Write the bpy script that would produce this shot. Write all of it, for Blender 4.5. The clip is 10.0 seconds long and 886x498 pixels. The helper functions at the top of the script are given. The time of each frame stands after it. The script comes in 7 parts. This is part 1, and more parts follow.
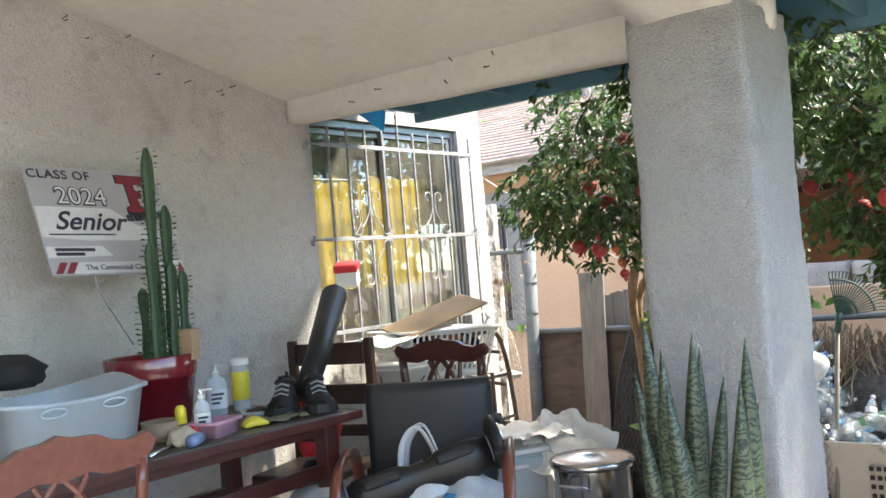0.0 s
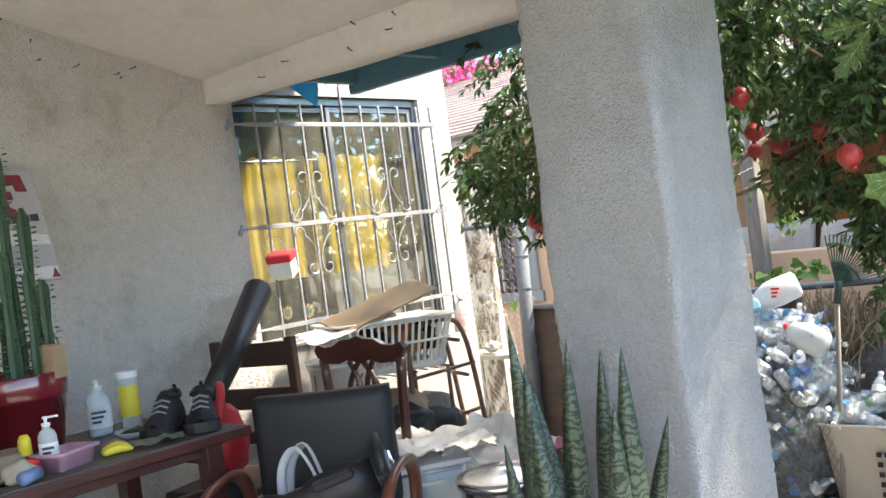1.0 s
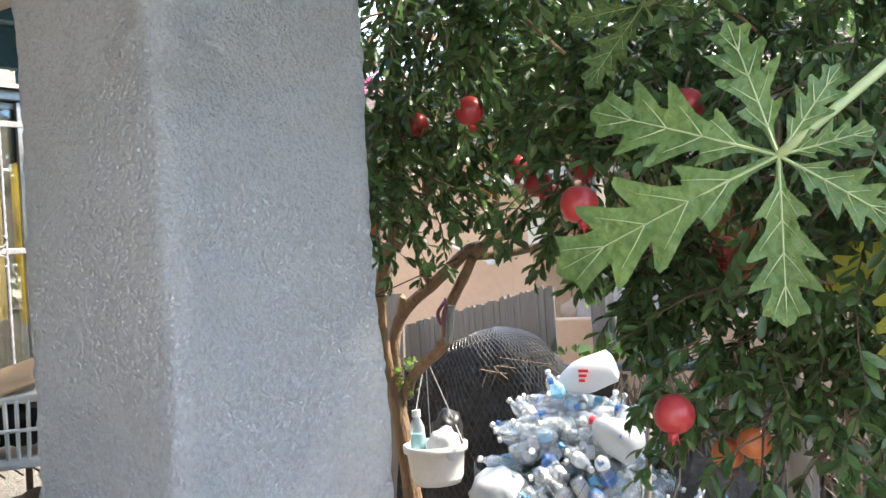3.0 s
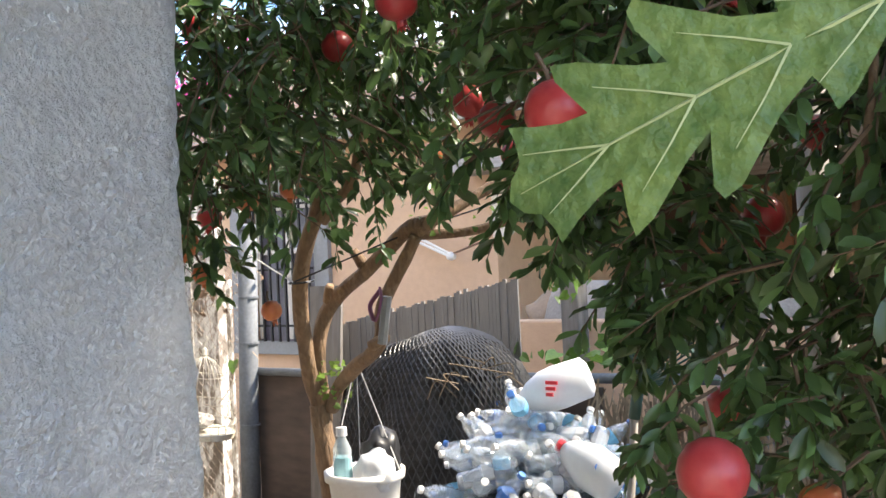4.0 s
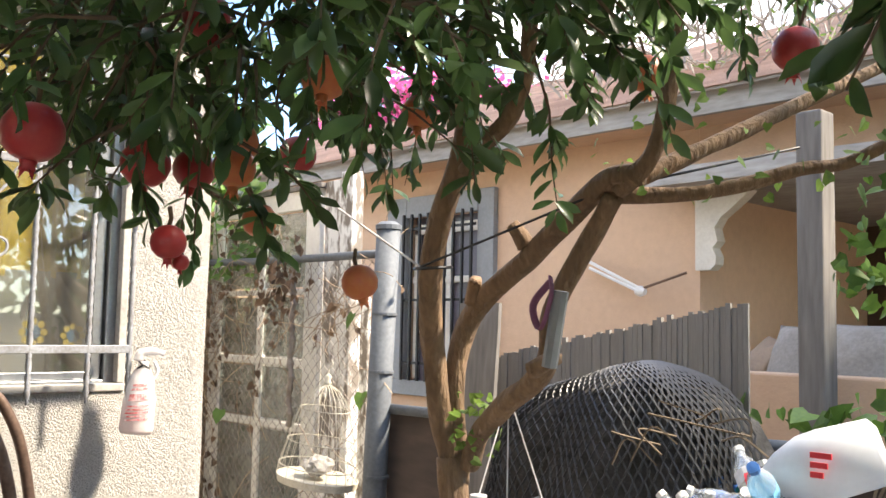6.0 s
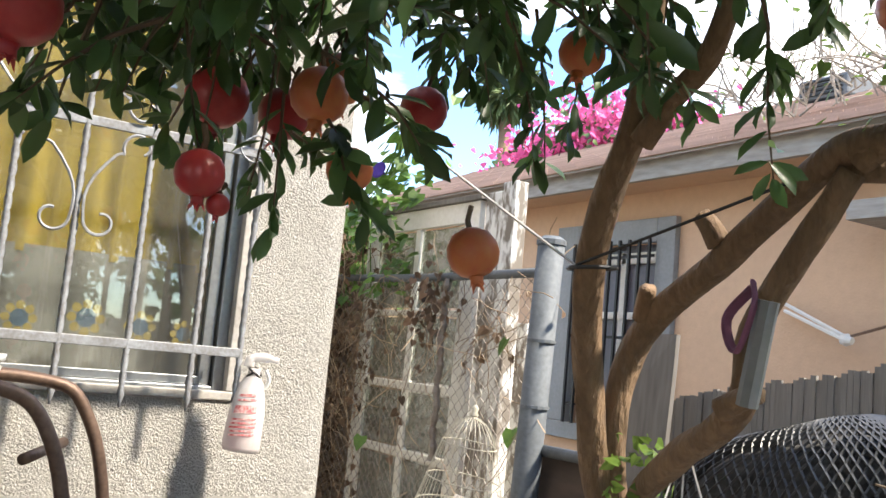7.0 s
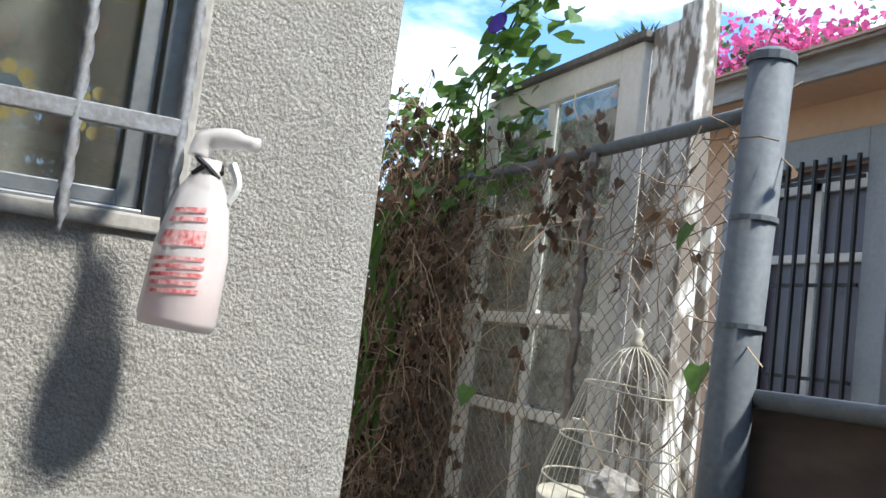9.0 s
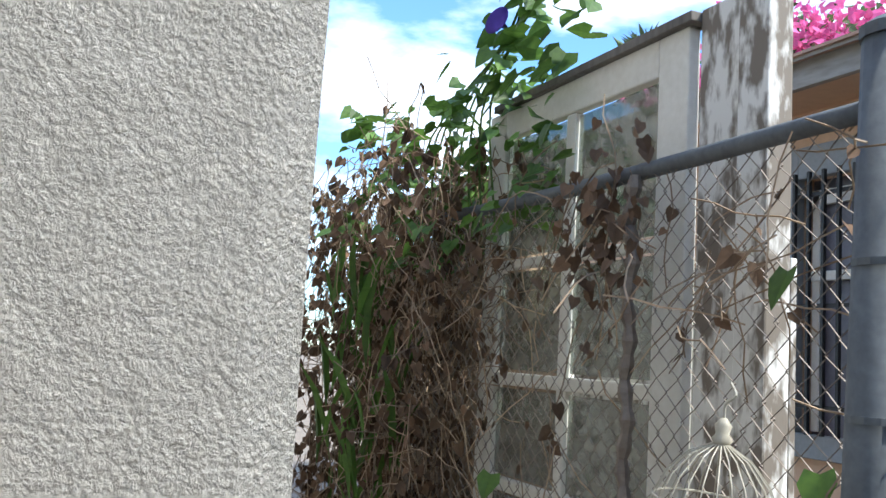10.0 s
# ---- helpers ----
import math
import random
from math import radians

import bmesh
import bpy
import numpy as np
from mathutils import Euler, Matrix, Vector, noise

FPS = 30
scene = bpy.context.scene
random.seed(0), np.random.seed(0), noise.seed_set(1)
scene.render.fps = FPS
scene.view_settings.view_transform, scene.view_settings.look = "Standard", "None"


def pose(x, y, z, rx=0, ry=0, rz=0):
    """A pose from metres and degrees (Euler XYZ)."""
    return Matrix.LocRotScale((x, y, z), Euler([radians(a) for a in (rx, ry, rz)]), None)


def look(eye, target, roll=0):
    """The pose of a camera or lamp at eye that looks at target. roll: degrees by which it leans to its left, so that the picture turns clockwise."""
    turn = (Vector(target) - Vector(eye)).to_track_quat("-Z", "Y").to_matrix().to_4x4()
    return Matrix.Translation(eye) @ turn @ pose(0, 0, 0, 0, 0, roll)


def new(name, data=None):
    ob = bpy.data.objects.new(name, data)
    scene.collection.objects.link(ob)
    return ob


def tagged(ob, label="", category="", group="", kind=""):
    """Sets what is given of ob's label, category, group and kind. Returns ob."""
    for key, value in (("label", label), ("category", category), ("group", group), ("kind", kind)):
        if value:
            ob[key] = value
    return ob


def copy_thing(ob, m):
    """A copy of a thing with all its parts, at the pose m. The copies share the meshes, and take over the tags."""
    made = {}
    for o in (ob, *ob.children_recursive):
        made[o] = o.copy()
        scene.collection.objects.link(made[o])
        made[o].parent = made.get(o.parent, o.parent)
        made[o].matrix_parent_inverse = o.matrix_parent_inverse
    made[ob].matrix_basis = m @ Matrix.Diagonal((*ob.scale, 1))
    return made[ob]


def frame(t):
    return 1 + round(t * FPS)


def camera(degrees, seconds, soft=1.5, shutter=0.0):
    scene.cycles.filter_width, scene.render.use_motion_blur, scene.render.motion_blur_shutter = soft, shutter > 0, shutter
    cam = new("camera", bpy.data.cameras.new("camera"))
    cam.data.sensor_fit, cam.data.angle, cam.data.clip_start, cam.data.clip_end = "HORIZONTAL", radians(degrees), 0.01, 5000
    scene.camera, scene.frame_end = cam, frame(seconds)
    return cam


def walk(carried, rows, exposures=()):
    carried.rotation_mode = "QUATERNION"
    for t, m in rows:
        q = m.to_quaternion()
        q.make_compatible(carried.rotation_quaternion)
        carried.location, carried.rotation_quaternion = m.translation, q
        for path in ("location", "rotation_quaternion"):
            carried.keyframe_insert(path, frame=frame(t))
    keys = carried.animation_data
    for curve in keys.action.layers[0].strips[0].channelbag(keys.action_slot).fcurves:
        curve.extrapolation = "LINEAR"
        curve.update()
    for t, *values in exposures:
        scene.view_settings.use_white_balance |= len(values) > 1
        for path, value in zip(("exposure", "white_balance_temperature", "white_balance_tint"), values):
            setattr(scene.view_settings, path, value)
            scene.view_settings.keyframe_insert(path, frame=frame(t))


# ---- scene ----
cam = camera(51.1, 10.0)
METRES, EYE, TILT, LEAN, TURN = 7.0, 1.38, 0.0, 0.0, 38.0
ROWS = [
    (0.0, 0.0, 0.0, 0.0, 0.1, 1.2, 4.82),
    (0.5, 0.0451, 0.0467, 0.0006, 2.54, 0.38, 6.07),
    (1.0, 0.0922, 0.0705, 0.0056, 4.2, -0.67, 7.52),
    (1.5, 0.1376, 0.0993, 0.0175, 5.02, -1.19, 8.12),
    (2.0, 0.1675, 0.1447, 0.0161, 4.2, -0.53, 7.34),
    (2.5, 0.199, 0.1938, 0.0097, 2.29, 0.48, 5.72),
    (4.0, 0.235, 0.3688, -0.0082, -1.55, 1.06, 2.69),
    (4.5, 0.2368, 0.4222, -0.0178, -0.62, 1.1, 2.45),
    (5.0, 0.2332, 0.4666, -0.0228, 1.38, 2.06, 1.7),
    (5.5, 0.2339, 0.5005, -0.0302, 4.68, 3.3, 0.49),
    (6.0, 0.2286, 0.5346, -0.0328, 9.07, 4.8, -1.14),
    (7.5, 0.209, 0.6413, -0.0472, 23.95, 6.75, -6.94),
    (8.0, 0.1864, 0.6826, -0.0589, 26.67, 6.1, -7.8),
    (8.5, 0.1712, 0.7322, -0.0748, 27.75, 5.55, -7.8),
    (9.0, 0.1557, 0.7848, -0.0769, 27.56, 5.51, -6.84),
    (9.5, 0.1295, 0.823, -0.0697, 27.47, 5.87, -5.24),
    (10.0, 0.1133, 0.8668, -0.052, 28.53, 6.47, -3.22),
]
walk(cam, [(t, pose(0, 0, EYE, TILT, LEAN, TURN) @ pose(METRES * x, METRES * y, METRES * z, 90 + pitch, roll, yaw)) for t, x, y, z, yaw, pitch, roll in ROWS],
     exposures=((0.0, 3.2, 7300, 8), (1.5, 3.15, 7300, 9), (2.5, 3.1, 7200, 10), (3.8, 3.0, 7300, 12), (4.5, 2.9, 7500, 13), (6.0, 2.8, 7600, 12), (7.5, 2.2, 6900, 8), (8.5, 1.85, 6400, 6), (10.0, 1.85, 6200, 6)))

# world, sun
SUN_EL, SUN_AZ = 48.0, 40.0          # elevation; turned from +x towards +y
world = bpy.data.worlds.new("sky")
scene.world = world
world.use_nodes = True
wn, wl = world.node_tree.nodes, world.node_tree.links
sky = wn.new("ShaderNodeTexSky")
sky.sky_type, sky.sun_disc = "NISHITA", False
sky.sun_elevation, sky.sun_rotation = radians(SUN_EL), radians(90 - SUN_AZ)
sky.air_density, sky.dust_density, sky.ozone_density = 1.0, 0.1, 4.0
wc = wn.new("ShaderNodeTexCoord")
wm = wn.new("ShaderNodeMapping")
wm.inputs["Scale"].default_value = (1.0, 1.0, 2.6)
cl = wn.new("ShaderNodeTexNoise")
cl.inputs["Scale"].default_value, cl.inputs["Detail"].default_value, cl.inputs["Roughness"].default_value = 2.6, 9, 0.55
cr_ = wn.new("ShaderNodeValToRGB")
cr_.color_ramp.elements[0].position, cr_.color_ramp.elements[1].position = 0.47, 0.7
mixc = wn.new("ShaderNodeMixRGB")
mixc.inputs[2].default_value = (7.6, 7.6, 7.7, 1)
wl.new(wc.outputs["Generated"], wm.inputs["Vector"])
wl.new(wm.outputs["Vector"], cl.inputs["Vector"])
wl.new(cl.outputs["Fac"], cr_.inputs["Fac"])
wl.new(cr_.outputs["Color"], mixc.inputs[0])
deep = wn.new("ShaderNodeMixRGB")
deep.blend_type, deep.inputs[0].default_value, deep.inputs[2].default_value = "MULTIPLY", 1.0, (0.66, 0.8, 0.92, 1)
wl.new(sky.outputs["Color"], deep.inputs[1])
wl.new(deep.outputs["Color"], mixc.inputs[1])
wl.new(mixc.outputs["Color"], wn["Background"].inputs["Color"])
wn["Background"].inputs["Strength"].default_value = 0.115
sun = new("sun", bpy.data.lights.new("sun", "SUN"))
sun.data.energy, sun.data.angle, sun.data.color = 2.3, radians(6.0), (1.0, 0.95, 0.87)
ce, se, ca, sa = math.cos(radians(SUN_EL)), math.sin(radians(SUN_EL)), math.cos(radians(SUN_AZ)), math.sin(radians(SUN_AZ))
sun.matrix_world = look((40 * ce * ca, 40 * ce * sa, 40 * se), (0, 0, 0))


# ---- materials ----
def mat(name, col, col2=None, rough=0.7, metal=0.0, scale=6.0, fine=60.0, mix=0.5, bump=0.0, bscale=40.0, bdist=0.004,
        alpha=1.0, transmission=0.0, spec=0.5, coat=0.0, stretch=(1, 1, 1), island=0.0, translucent=0.0, detail=6, coords="Object", thin=0.0):
    """A surface with colour varied at two scales and a fine relief."""
    m = bpy.data.materials.new(name)
    m.use_nodes = True
    n, l = m.node_tree.nodes, m.node_tree.links
    b = n["Principled BSDF"]
    col2 = col2 or tuple(c * 0.75 for c in col)
    tc = n.new("ShaderNodeTexCoord")
    mp = n.new("ShaderNodeMapping")
    mp.inputs["Scale"].default_value = stretch
    l.new(tc.outputs[coords], mp.inputs["Vector"])
    big, small = n.new("ShaderNodeTexNoise"), n.new("ShaderNodeTexNoise")
    for node, s in ((big, scale), (small, fine)):
        node.inputs["Scale"].default_value, node.inputs["Detail"].default_value = s, detail
        l.new(mp.outputs["Vector"], node.inputs["Vector"])
    add = n.new("ShaderNodeMath")
    add.operation = "MULTIPLY_ADD"
    add.inputs[1].default_value, add.inputs[2].default_value = 0.5, 0.0
    l.new(small.outputs["Fac"], add.inputs[0])
    half = n.new("ShaderNodeMath")
    half.operation = "MULTIPLY_ADD"
    half.inputs[1].default_value = 0.5
    l.new(big.outputs["Fac"], half.inputs[0])
    l.new(add.outputs[0], half.inputs[2])
    ramp = n.new("ShaderNodeValToRGB")
    ramp.color_ramp.elements[0].position, ramp.color_ramp.elements[1].position = 0.5 - mix * 0.4, 0.5 + mix * 0.4
    ramp.color_ramp.elements[0].color, ramp.color_ramp.elements[1].color = (*col2, 1), (*col, 1)
    l.new(half.outputs[0], ramp.inputs["Fac"])
    last = ramp.outputs["Color"]
    if island:
        geo, hsv = n.new("ShaderNodeNewGeometry"), n.new("ShaderNodeHueSaturation")
        mr = n.new("ShaderNodeMapRange")
        mr.inputs["To Min"].default_value, mr.inputs["To Max"].default_value = 1 - island, 1 + island
        l.new(geo.outputs["Random Per Island"], mr.inputs["Value"])
        l.new(mr.outputs[0], hsv.inputs["Value"])
        l.new(last, hsv.inputs["Color"])
        last = hsv.outputs["Color"]
    l.new(last, b.inputs["Base Color"])
    b.inputs["Roughness"].default_value, b.inputs["Metallic"].default_value = rough, metal
    b.inputs["Specular IOR Level"].default_value = spec
    b.inputs["Alpha"].default_value, b.inputs["Transmission Weight"].default_value = alpha, transmission
    b.inputs["Coat Weight"].default_value = coat
    if bump:
        bn, bm_ = n.new("ShaderNodeTexNoise"), n.new("ShaderNodeBump")
        bn.inputs["Scale"].default_value, bn.inputs["Detail"].default_value = bscale, 4
        l.new(mp.outputs["Vector"], bn.inputs["Vector"])
        bm_.inputs["Strength"].default_value, bm_.inputs["Distance"].default_value = bump, bdist
        l.new(bn.outputs["Fac"], bm_.inputs["Height"])
        l.new(bm_.outputs["Normal"], b.inputs["Normal"])
    if translucent:
        tr, ms = n.new("ShaderNodeBsdfTranslucent"), n.new("ShaderNodeMixShader")
        l.new(last, tr.inputs["Color"])
        ms.inputs[0].default_value = translucent
        l.new(b.outputs[0], ms.inputs[1])
        l.new(tr.outputs[0], ms.inputs[2])
        l.new(ms.outputs[0], n["Material Output"].inputs["Surface"])
    if thin:
        tp, ms = n.new("ShaderNodeBsdfTransparent"), n.new("ShaderNodeMixShader")
        tp.inputs["Color"].default_value = (0.93, 0.96, 0.97, 1)
        ms.inputs[0].default_value = thin
        l.new(b.outputs[0], ms.inputs[1])
        l.new(tp.outputs[0], ms.inputs[2])
        l.new(ms.outputs[0], n["Material Output"].inputs["Surface"])
    return m


def stucco(name, col, col2, stain, scale=70.0, depth=0.006, strength=1.0, dirt=0.5, pits=0.25):
    """Painted, sprayed plaster: knobbly relief with shade painted into its pits, dull stains and a few cracks."""
    m = mat(name, col, col2, rough=0.9, spec=0.2, scale=1.4, fine=22, mix=0.55)
    n, l = m.node_tree.nodes, m.node_tree.links
    b = n["Principled BSDF"]
    mp = n["Mapping"]
    no, n2, bp, vo = n.new("ShaderNodeTexNoise"), n.new("ShaderNodeTexNoise"), n.new("ShaderNodeBump"), n.new("ShaderNodeTexVoronoi")
    no.inputs["Scale"].default_value, no.inputs["Detail"].default_value, no.inputs["Roughness"].default_value = scale * 2.2, 5, 0.65
    n2.inputs["Scale"].default_value, n2.inputs["Detail"].default_value = scale * 0.22, 5
    vo.feature, vo.inputs["Scale"].default_value, vo.inputs["Smoothness"].default_value = "SMOOTH_F1", scale, 0.3
    warp = n.new("ShaderNodeVectorMath")
    warp.operation = "MULTIPLY_ADD"
    warp.inputs[1].default_value = (1.5 / scale,) * 3
    l.new(no.outputs["Color"], warp.inputs[0])
    l.new(mp.outputs["Vector"], warp.inputs[2])
    l.new(warp.outputs[0], vo.inputs["Vector"])
    for node in (no, n2):
        l.new(mp.outputs["Vector"], node.inputs["Vector"])
    h1, h2 = n.new("ShaderNodeMath"), n.new("ShaderNodeMath")
    h1.operation = h2.operation = "MULTIPLY_ADD"
    h1.inputs[1].default_value, h2.inputs[1].default_value = -0.9, 1.3
    l.new(vo.outputs["Distance"], h1.inputs[0])
    l.new(no.outputs["Fac"], h1.inputs[2])
    l.new(n2.outputs["Fac"], h2.inputs[0])
    l.new(h1.outputs[0], h2.inputs[2])
    bp.inputs["Strength"].default_value, bp.inputs["Distance"].default_value = strength, depth
    l.new(h2.outputs[0], bp.inputs["Height"])
    l.new(bp.outputs["Normal"], b.inputs["Normal"])
    st, sr, mc = n.new("ShaderNodeTexNoise"), n.new("ShaderNodeValToRGB"), n.new("ShaderNodeMixRGB")
    st.inputs["Scale"].default_value, st.inputs["Detail"].default_value, st.inputs["Roughness"].default_value = 3.1, 12, 0.72
    l.new(mp.outputs["Vector"], st.inputs["Vector"])
    sr.color_ramp.elements[0].position, sr.color_ramp.elements[1].position = 0.53, 0.76
    sr.color_ramp.elements[0].color, sr.color_ramp.elements[1].color = (0, 0, 0, 1), (dirt, dirt, dirt, 1)
    l.new(st.outputs["Fac"], sr.inputs["Fac"])
    l.new(sr.outputs["Color"], mc.inputs[0])
    mc.inputs[2].default_value = (*stain, 1)
    l.new(n["Color Ramp"].outputs["Color"], mc.inputs[1])
    # relief shade painted in: low spots of the bump height turn darker
    pit, dust_shade = n.new("ShaderNodeMapRange"), n.new("ShaderNodeMixRGB")
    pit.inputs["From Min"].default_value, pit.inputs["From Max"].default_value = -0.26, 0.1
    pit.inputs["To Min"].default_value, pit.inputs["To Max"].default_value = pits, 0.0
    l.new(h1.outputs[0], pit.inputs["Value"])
    l.new(pit.outputs[0], dust_shade.inputs[0])
    dust_shade.inputs[2].default_value = tuple((c + q) * 0.42 for c, q in zip(col2, stain)) + (1,)
    l.new(mc.outputs[0], dust_shade.inputs[1])
    l.new(dust_shade.outputs[0], b.inputs["Base Color"])
    return m


def glass(name, tint=(1, 1, 1), rough=0.02, clear=0.82, dust_shade=0.0, film=(0.5, 0.48, 0.42)):
    """A thin pane: clear, with a mirror's gloss."""
    m = bpy.data.materials.new(name)
    m.use_nodes = True
    n, l = m.node_tree.nodes, m.node_tree.links
    g, t, mx, fr = n.new("ShaderNodeBsdfGlossy"), n.new("ShaderNodeBsdfTransparent"), n.new("ShaderNodeMixShader"), n.new("ShaderNodeLayerWeight")
    pw, rg = n.new("ShaderNodeMath"), n.new("ShaderNodeMapRange")
    g.inputs["Roughness"].default_value = rough
    t.inputs["Color"].default_value = (*tint, 1)
    pw.operation, pw.inputs[1].default_value = "POWER", 4.0
    rg.inputs["To Min"].default_value, rg.inputs["To Max"].default_value = (1 - clear) * 0.4, 0.9
    fr.inputs["Blend"].default_value = 0.5
    l.new(fr.outputs["Facing"], pw.inputs[0])
    l.new(pw.outputs[0], rg.inputs["Value"])
    l.new(rg.outputs[0], mx.inputs[0])
    l.new(t.outputs[0], mx.inputs[1])
    l.new(g.outputs[0], mx.inputs[2])
    if dust_shade:
        d, md = n.new("ShaderNodeBsdfDiffuse"), n.new("ShaderNodeMixShader")
        nz, nr = n.new("ShaderNodeTexNoise"), n.new("ShaderNodeMapRange")
        nz.inputs["Scale"].default_value, nz.inputs["Detail"].default_value = 5.0, 8
        nr.inputs["From Min"].default_value, nr.inputs["From Max"].default_value = 0.3, 0.75
        nr.inputs["To Min"].default_value, nr.inputs["To Max"].default_value = dust_shade * 0.5, dust_shade * 1.5
        d.inputs["Color"].default_value = (*film, 1)
        l.new(nz.outputs["Fac"], nr.inputs["Value"])
        l.new(nr.outputs[0], md.inputs[0])
        l.new(mx.outputs[0], md.inputs[1])
        l.new(d.outputs[0], md.inputs[2])
        mx = md
    l.new(mx.outputs[0], n["Material Output"].inputs["Surface"])
    return m


# ---- mesh helpers ----
def part(name, bm, material, parent=None, label="", at=None, smooth=False):
    """Links a bmesh as one mesh object under a thing or part."""
    me = bpy.data.meshes.new(name)
    bm.normal_update()
    bm.to_mesh(me)
    bm.free()
    if smooth:
        me.polygons.foreach_set("use_smooth", [True] * len(me.polygons))
    me.materials.append(material)
    ob = new(name, me)
    if parent is not None:
        ob.parent = parent
    if at is not None:
        ob.matrix_basis = at
    if label:
        ob["label"] = label
    return ob


def raw(name, verts, faces, material, parent=None, label="", smooth=False, at=None):
    me = bpy.data.meshes.new(name)
    me.from_pydata(verts, [], faces)
    me.update()
    if smooth:
        me.polygons.foreach_set("use_smooth", [True] * len(me.polygons))
    me.materials.append(material)
    ob = new(name, me)
    if parent is not None:
        ob.parent = parent
    if at is not None:
        ob.matrix_basis = at
    if label:
        ob["label"] = label
    return ob


def thing(name, x, y, z, rz=0, label="", category="", group="", kind="", rx=0, ry=0):
    ob = new(name)
    ob.empty_display_size = 0.1
    ob.matrix_basis = pose(x, y, z, rx, ry, rz)
    return tagged(ob, label, category, group, kind)


def box(bm, x0, x1, y0, y1, z0, z1, bevel=0.0, m=None, seg=2):
    r = bmesh.ops.create_cube(bm, size=1.0)
    vs = r["verts"]
    bmesh.ops.scale(bm, vec=(x1 - x0, y1 - y0, z1 - z0), verts=vs)
    bmesh.ops.translate(bm, vec=((x0 + x1) / 2, (y0 + y1) / 2, (z0 + z1) / 2), verts=vs)
    if m is not None:
        bmesh.ops.transform(bm, matrix=m, verts=vs)
    if bevel:
        es = list({e for v in vs for e in v.link_edges})
        bmesh.ops.bevel(bm, geom=es, offset=bevel, segments=seg, affect="EDGES", profile=0.5)
    return bm


def bx(x0, x1, y0, y1, z0, z1, bevel=0.004, m=None):
    return box(bmesh.new(), x0, x1, y0, y1, z0, z1, bevel, m)


def tube(bm, pts, radii, sides=8, cap=True, twist=0.0, squash=1.0, wob=0.0):
    """A round or square rod along points."""
    pts = [Vector(p) for p in pts]
    if not hasattr(radii, "__len__"):
        radii = [radii] * len(pts)
    rings, ref = [], None
    for i, p in enumerate(pts):
        d = (pts[min(i + 1, len(pts) - 1)] - pts[max(i - 1, 0)]).normalized()
        if ref is None:
            ref = d.orthogonal().normalized()
        ref = (ref - d * ref.dot(d)).normalized()
        side = d.cross(ref)
        ring = []
        for k in range(sides):
            a = 2 * math.pi * k / sides + twist * i + (math.pi / 4 if sides == 4 else 0)
            r = radii[i] * (1 + wob * noise.noise(p * 9 + Vector((math.cos(a) * 2, math.sin(a) * 2, 0))))
            ring.append(bm.verts.new(p + ref * math.cos(a) * r + side * math.sin(a) * r * squash))
        rings.append(ring)
    for a, b in zip(rings, rings[1:]):
        for k in range(sides):
            bm.faces.new((a[k], a[(k + 1) % sides], b[(k + 1) % sides], b[k]))
    if cap:
        bm.faces.new(rings[0][::-1])
        bm.faces.new(rings[-1])
    return bm


def tb(pts, radii, sides=8, **k):
    return tube(bmesh.new(), pts, radii, sides, **k)


def smooth_path(pts, n=6):
    """Catmull-Rom through the points."""
    pts = [Vector(p) for p in pts]
    q = [pts[0] * 2 - pts[1], *pts, pts[-1] * 2 - pts[-2]]
    out = []
    for i in range(1, len(q) - 2):
        for k in range(n):
            t = k / n
            a, b, c, d = q[i - 1], q[i], q[i + 1], q[i + 2]
            out.append(0.5 * (2 * b + (c - a) * t + (2 * a - 5 * b + 4 * c - d) * t * t + (3 * b - a - 3 * c + d) * t ** 3))
    out.append(pts[-1])
    return out


def lathe(bm, prof, seg=20, m=None, squash=1.0, ribs=0, rib=0.0):
    """Turns (radius, height) points round z."""
    rings, made = [], []
    for r, z in prof:
        ring = []
        for k in range(seg):
            a = 2 * math.pi * k / seg
            q = r * (1 + (rib * math.cos(ribs * a) if ribs else 0))
            ring.append(bm.verts.new((q * math.cos(a), q * math.sin(a) * squash, z)))
        rings.append(ring)
        made += ring
    for a, b in zip(rings, rings[1:]):
        for k in range(seg):
            bm.faces.new((a[k], a[(k + 1) % seg], b[(k + 1) % seg], b[k]))
    if prof[0][0] > 1e-5:
        bm.faces.new(rings[0][::-1])
    if prof[-1][0] > 1e-5:
        bm.faces.new(rings[-1])
    if m is not None:
        bmesh.ops.transform(bm, matrix=m, verts=made)
    return bm


def lt(prof, seg=20, m=None, **k):
    return lathe(bmesh.new(), prof, seg, m, **k)


def outline(bm, pts, thick, m=None, bevel=0.0):
    """A flat shape (x, z) with thickness along y."""
    f = [bm.verts.new((x, 0, z)) for x, z in pts]
    b = [bm.verts.new((x, thick, z)) for x, z in pts]
    n = len(pts)
    face = bm.faces.new(f)
    bm.faces.new(b[::-1])
    for i in range(n):
        bm.faces.new((f[i], b[i], b[(i + 1) % n], f[(i + 1) % n]))
    if m is not None:
        bmesh.ops.transform(bm, matrix=m, verts=f + b)
    bmesh.ops.recalc_face_normals(bm, faces=bm.faces[:])
    return bm


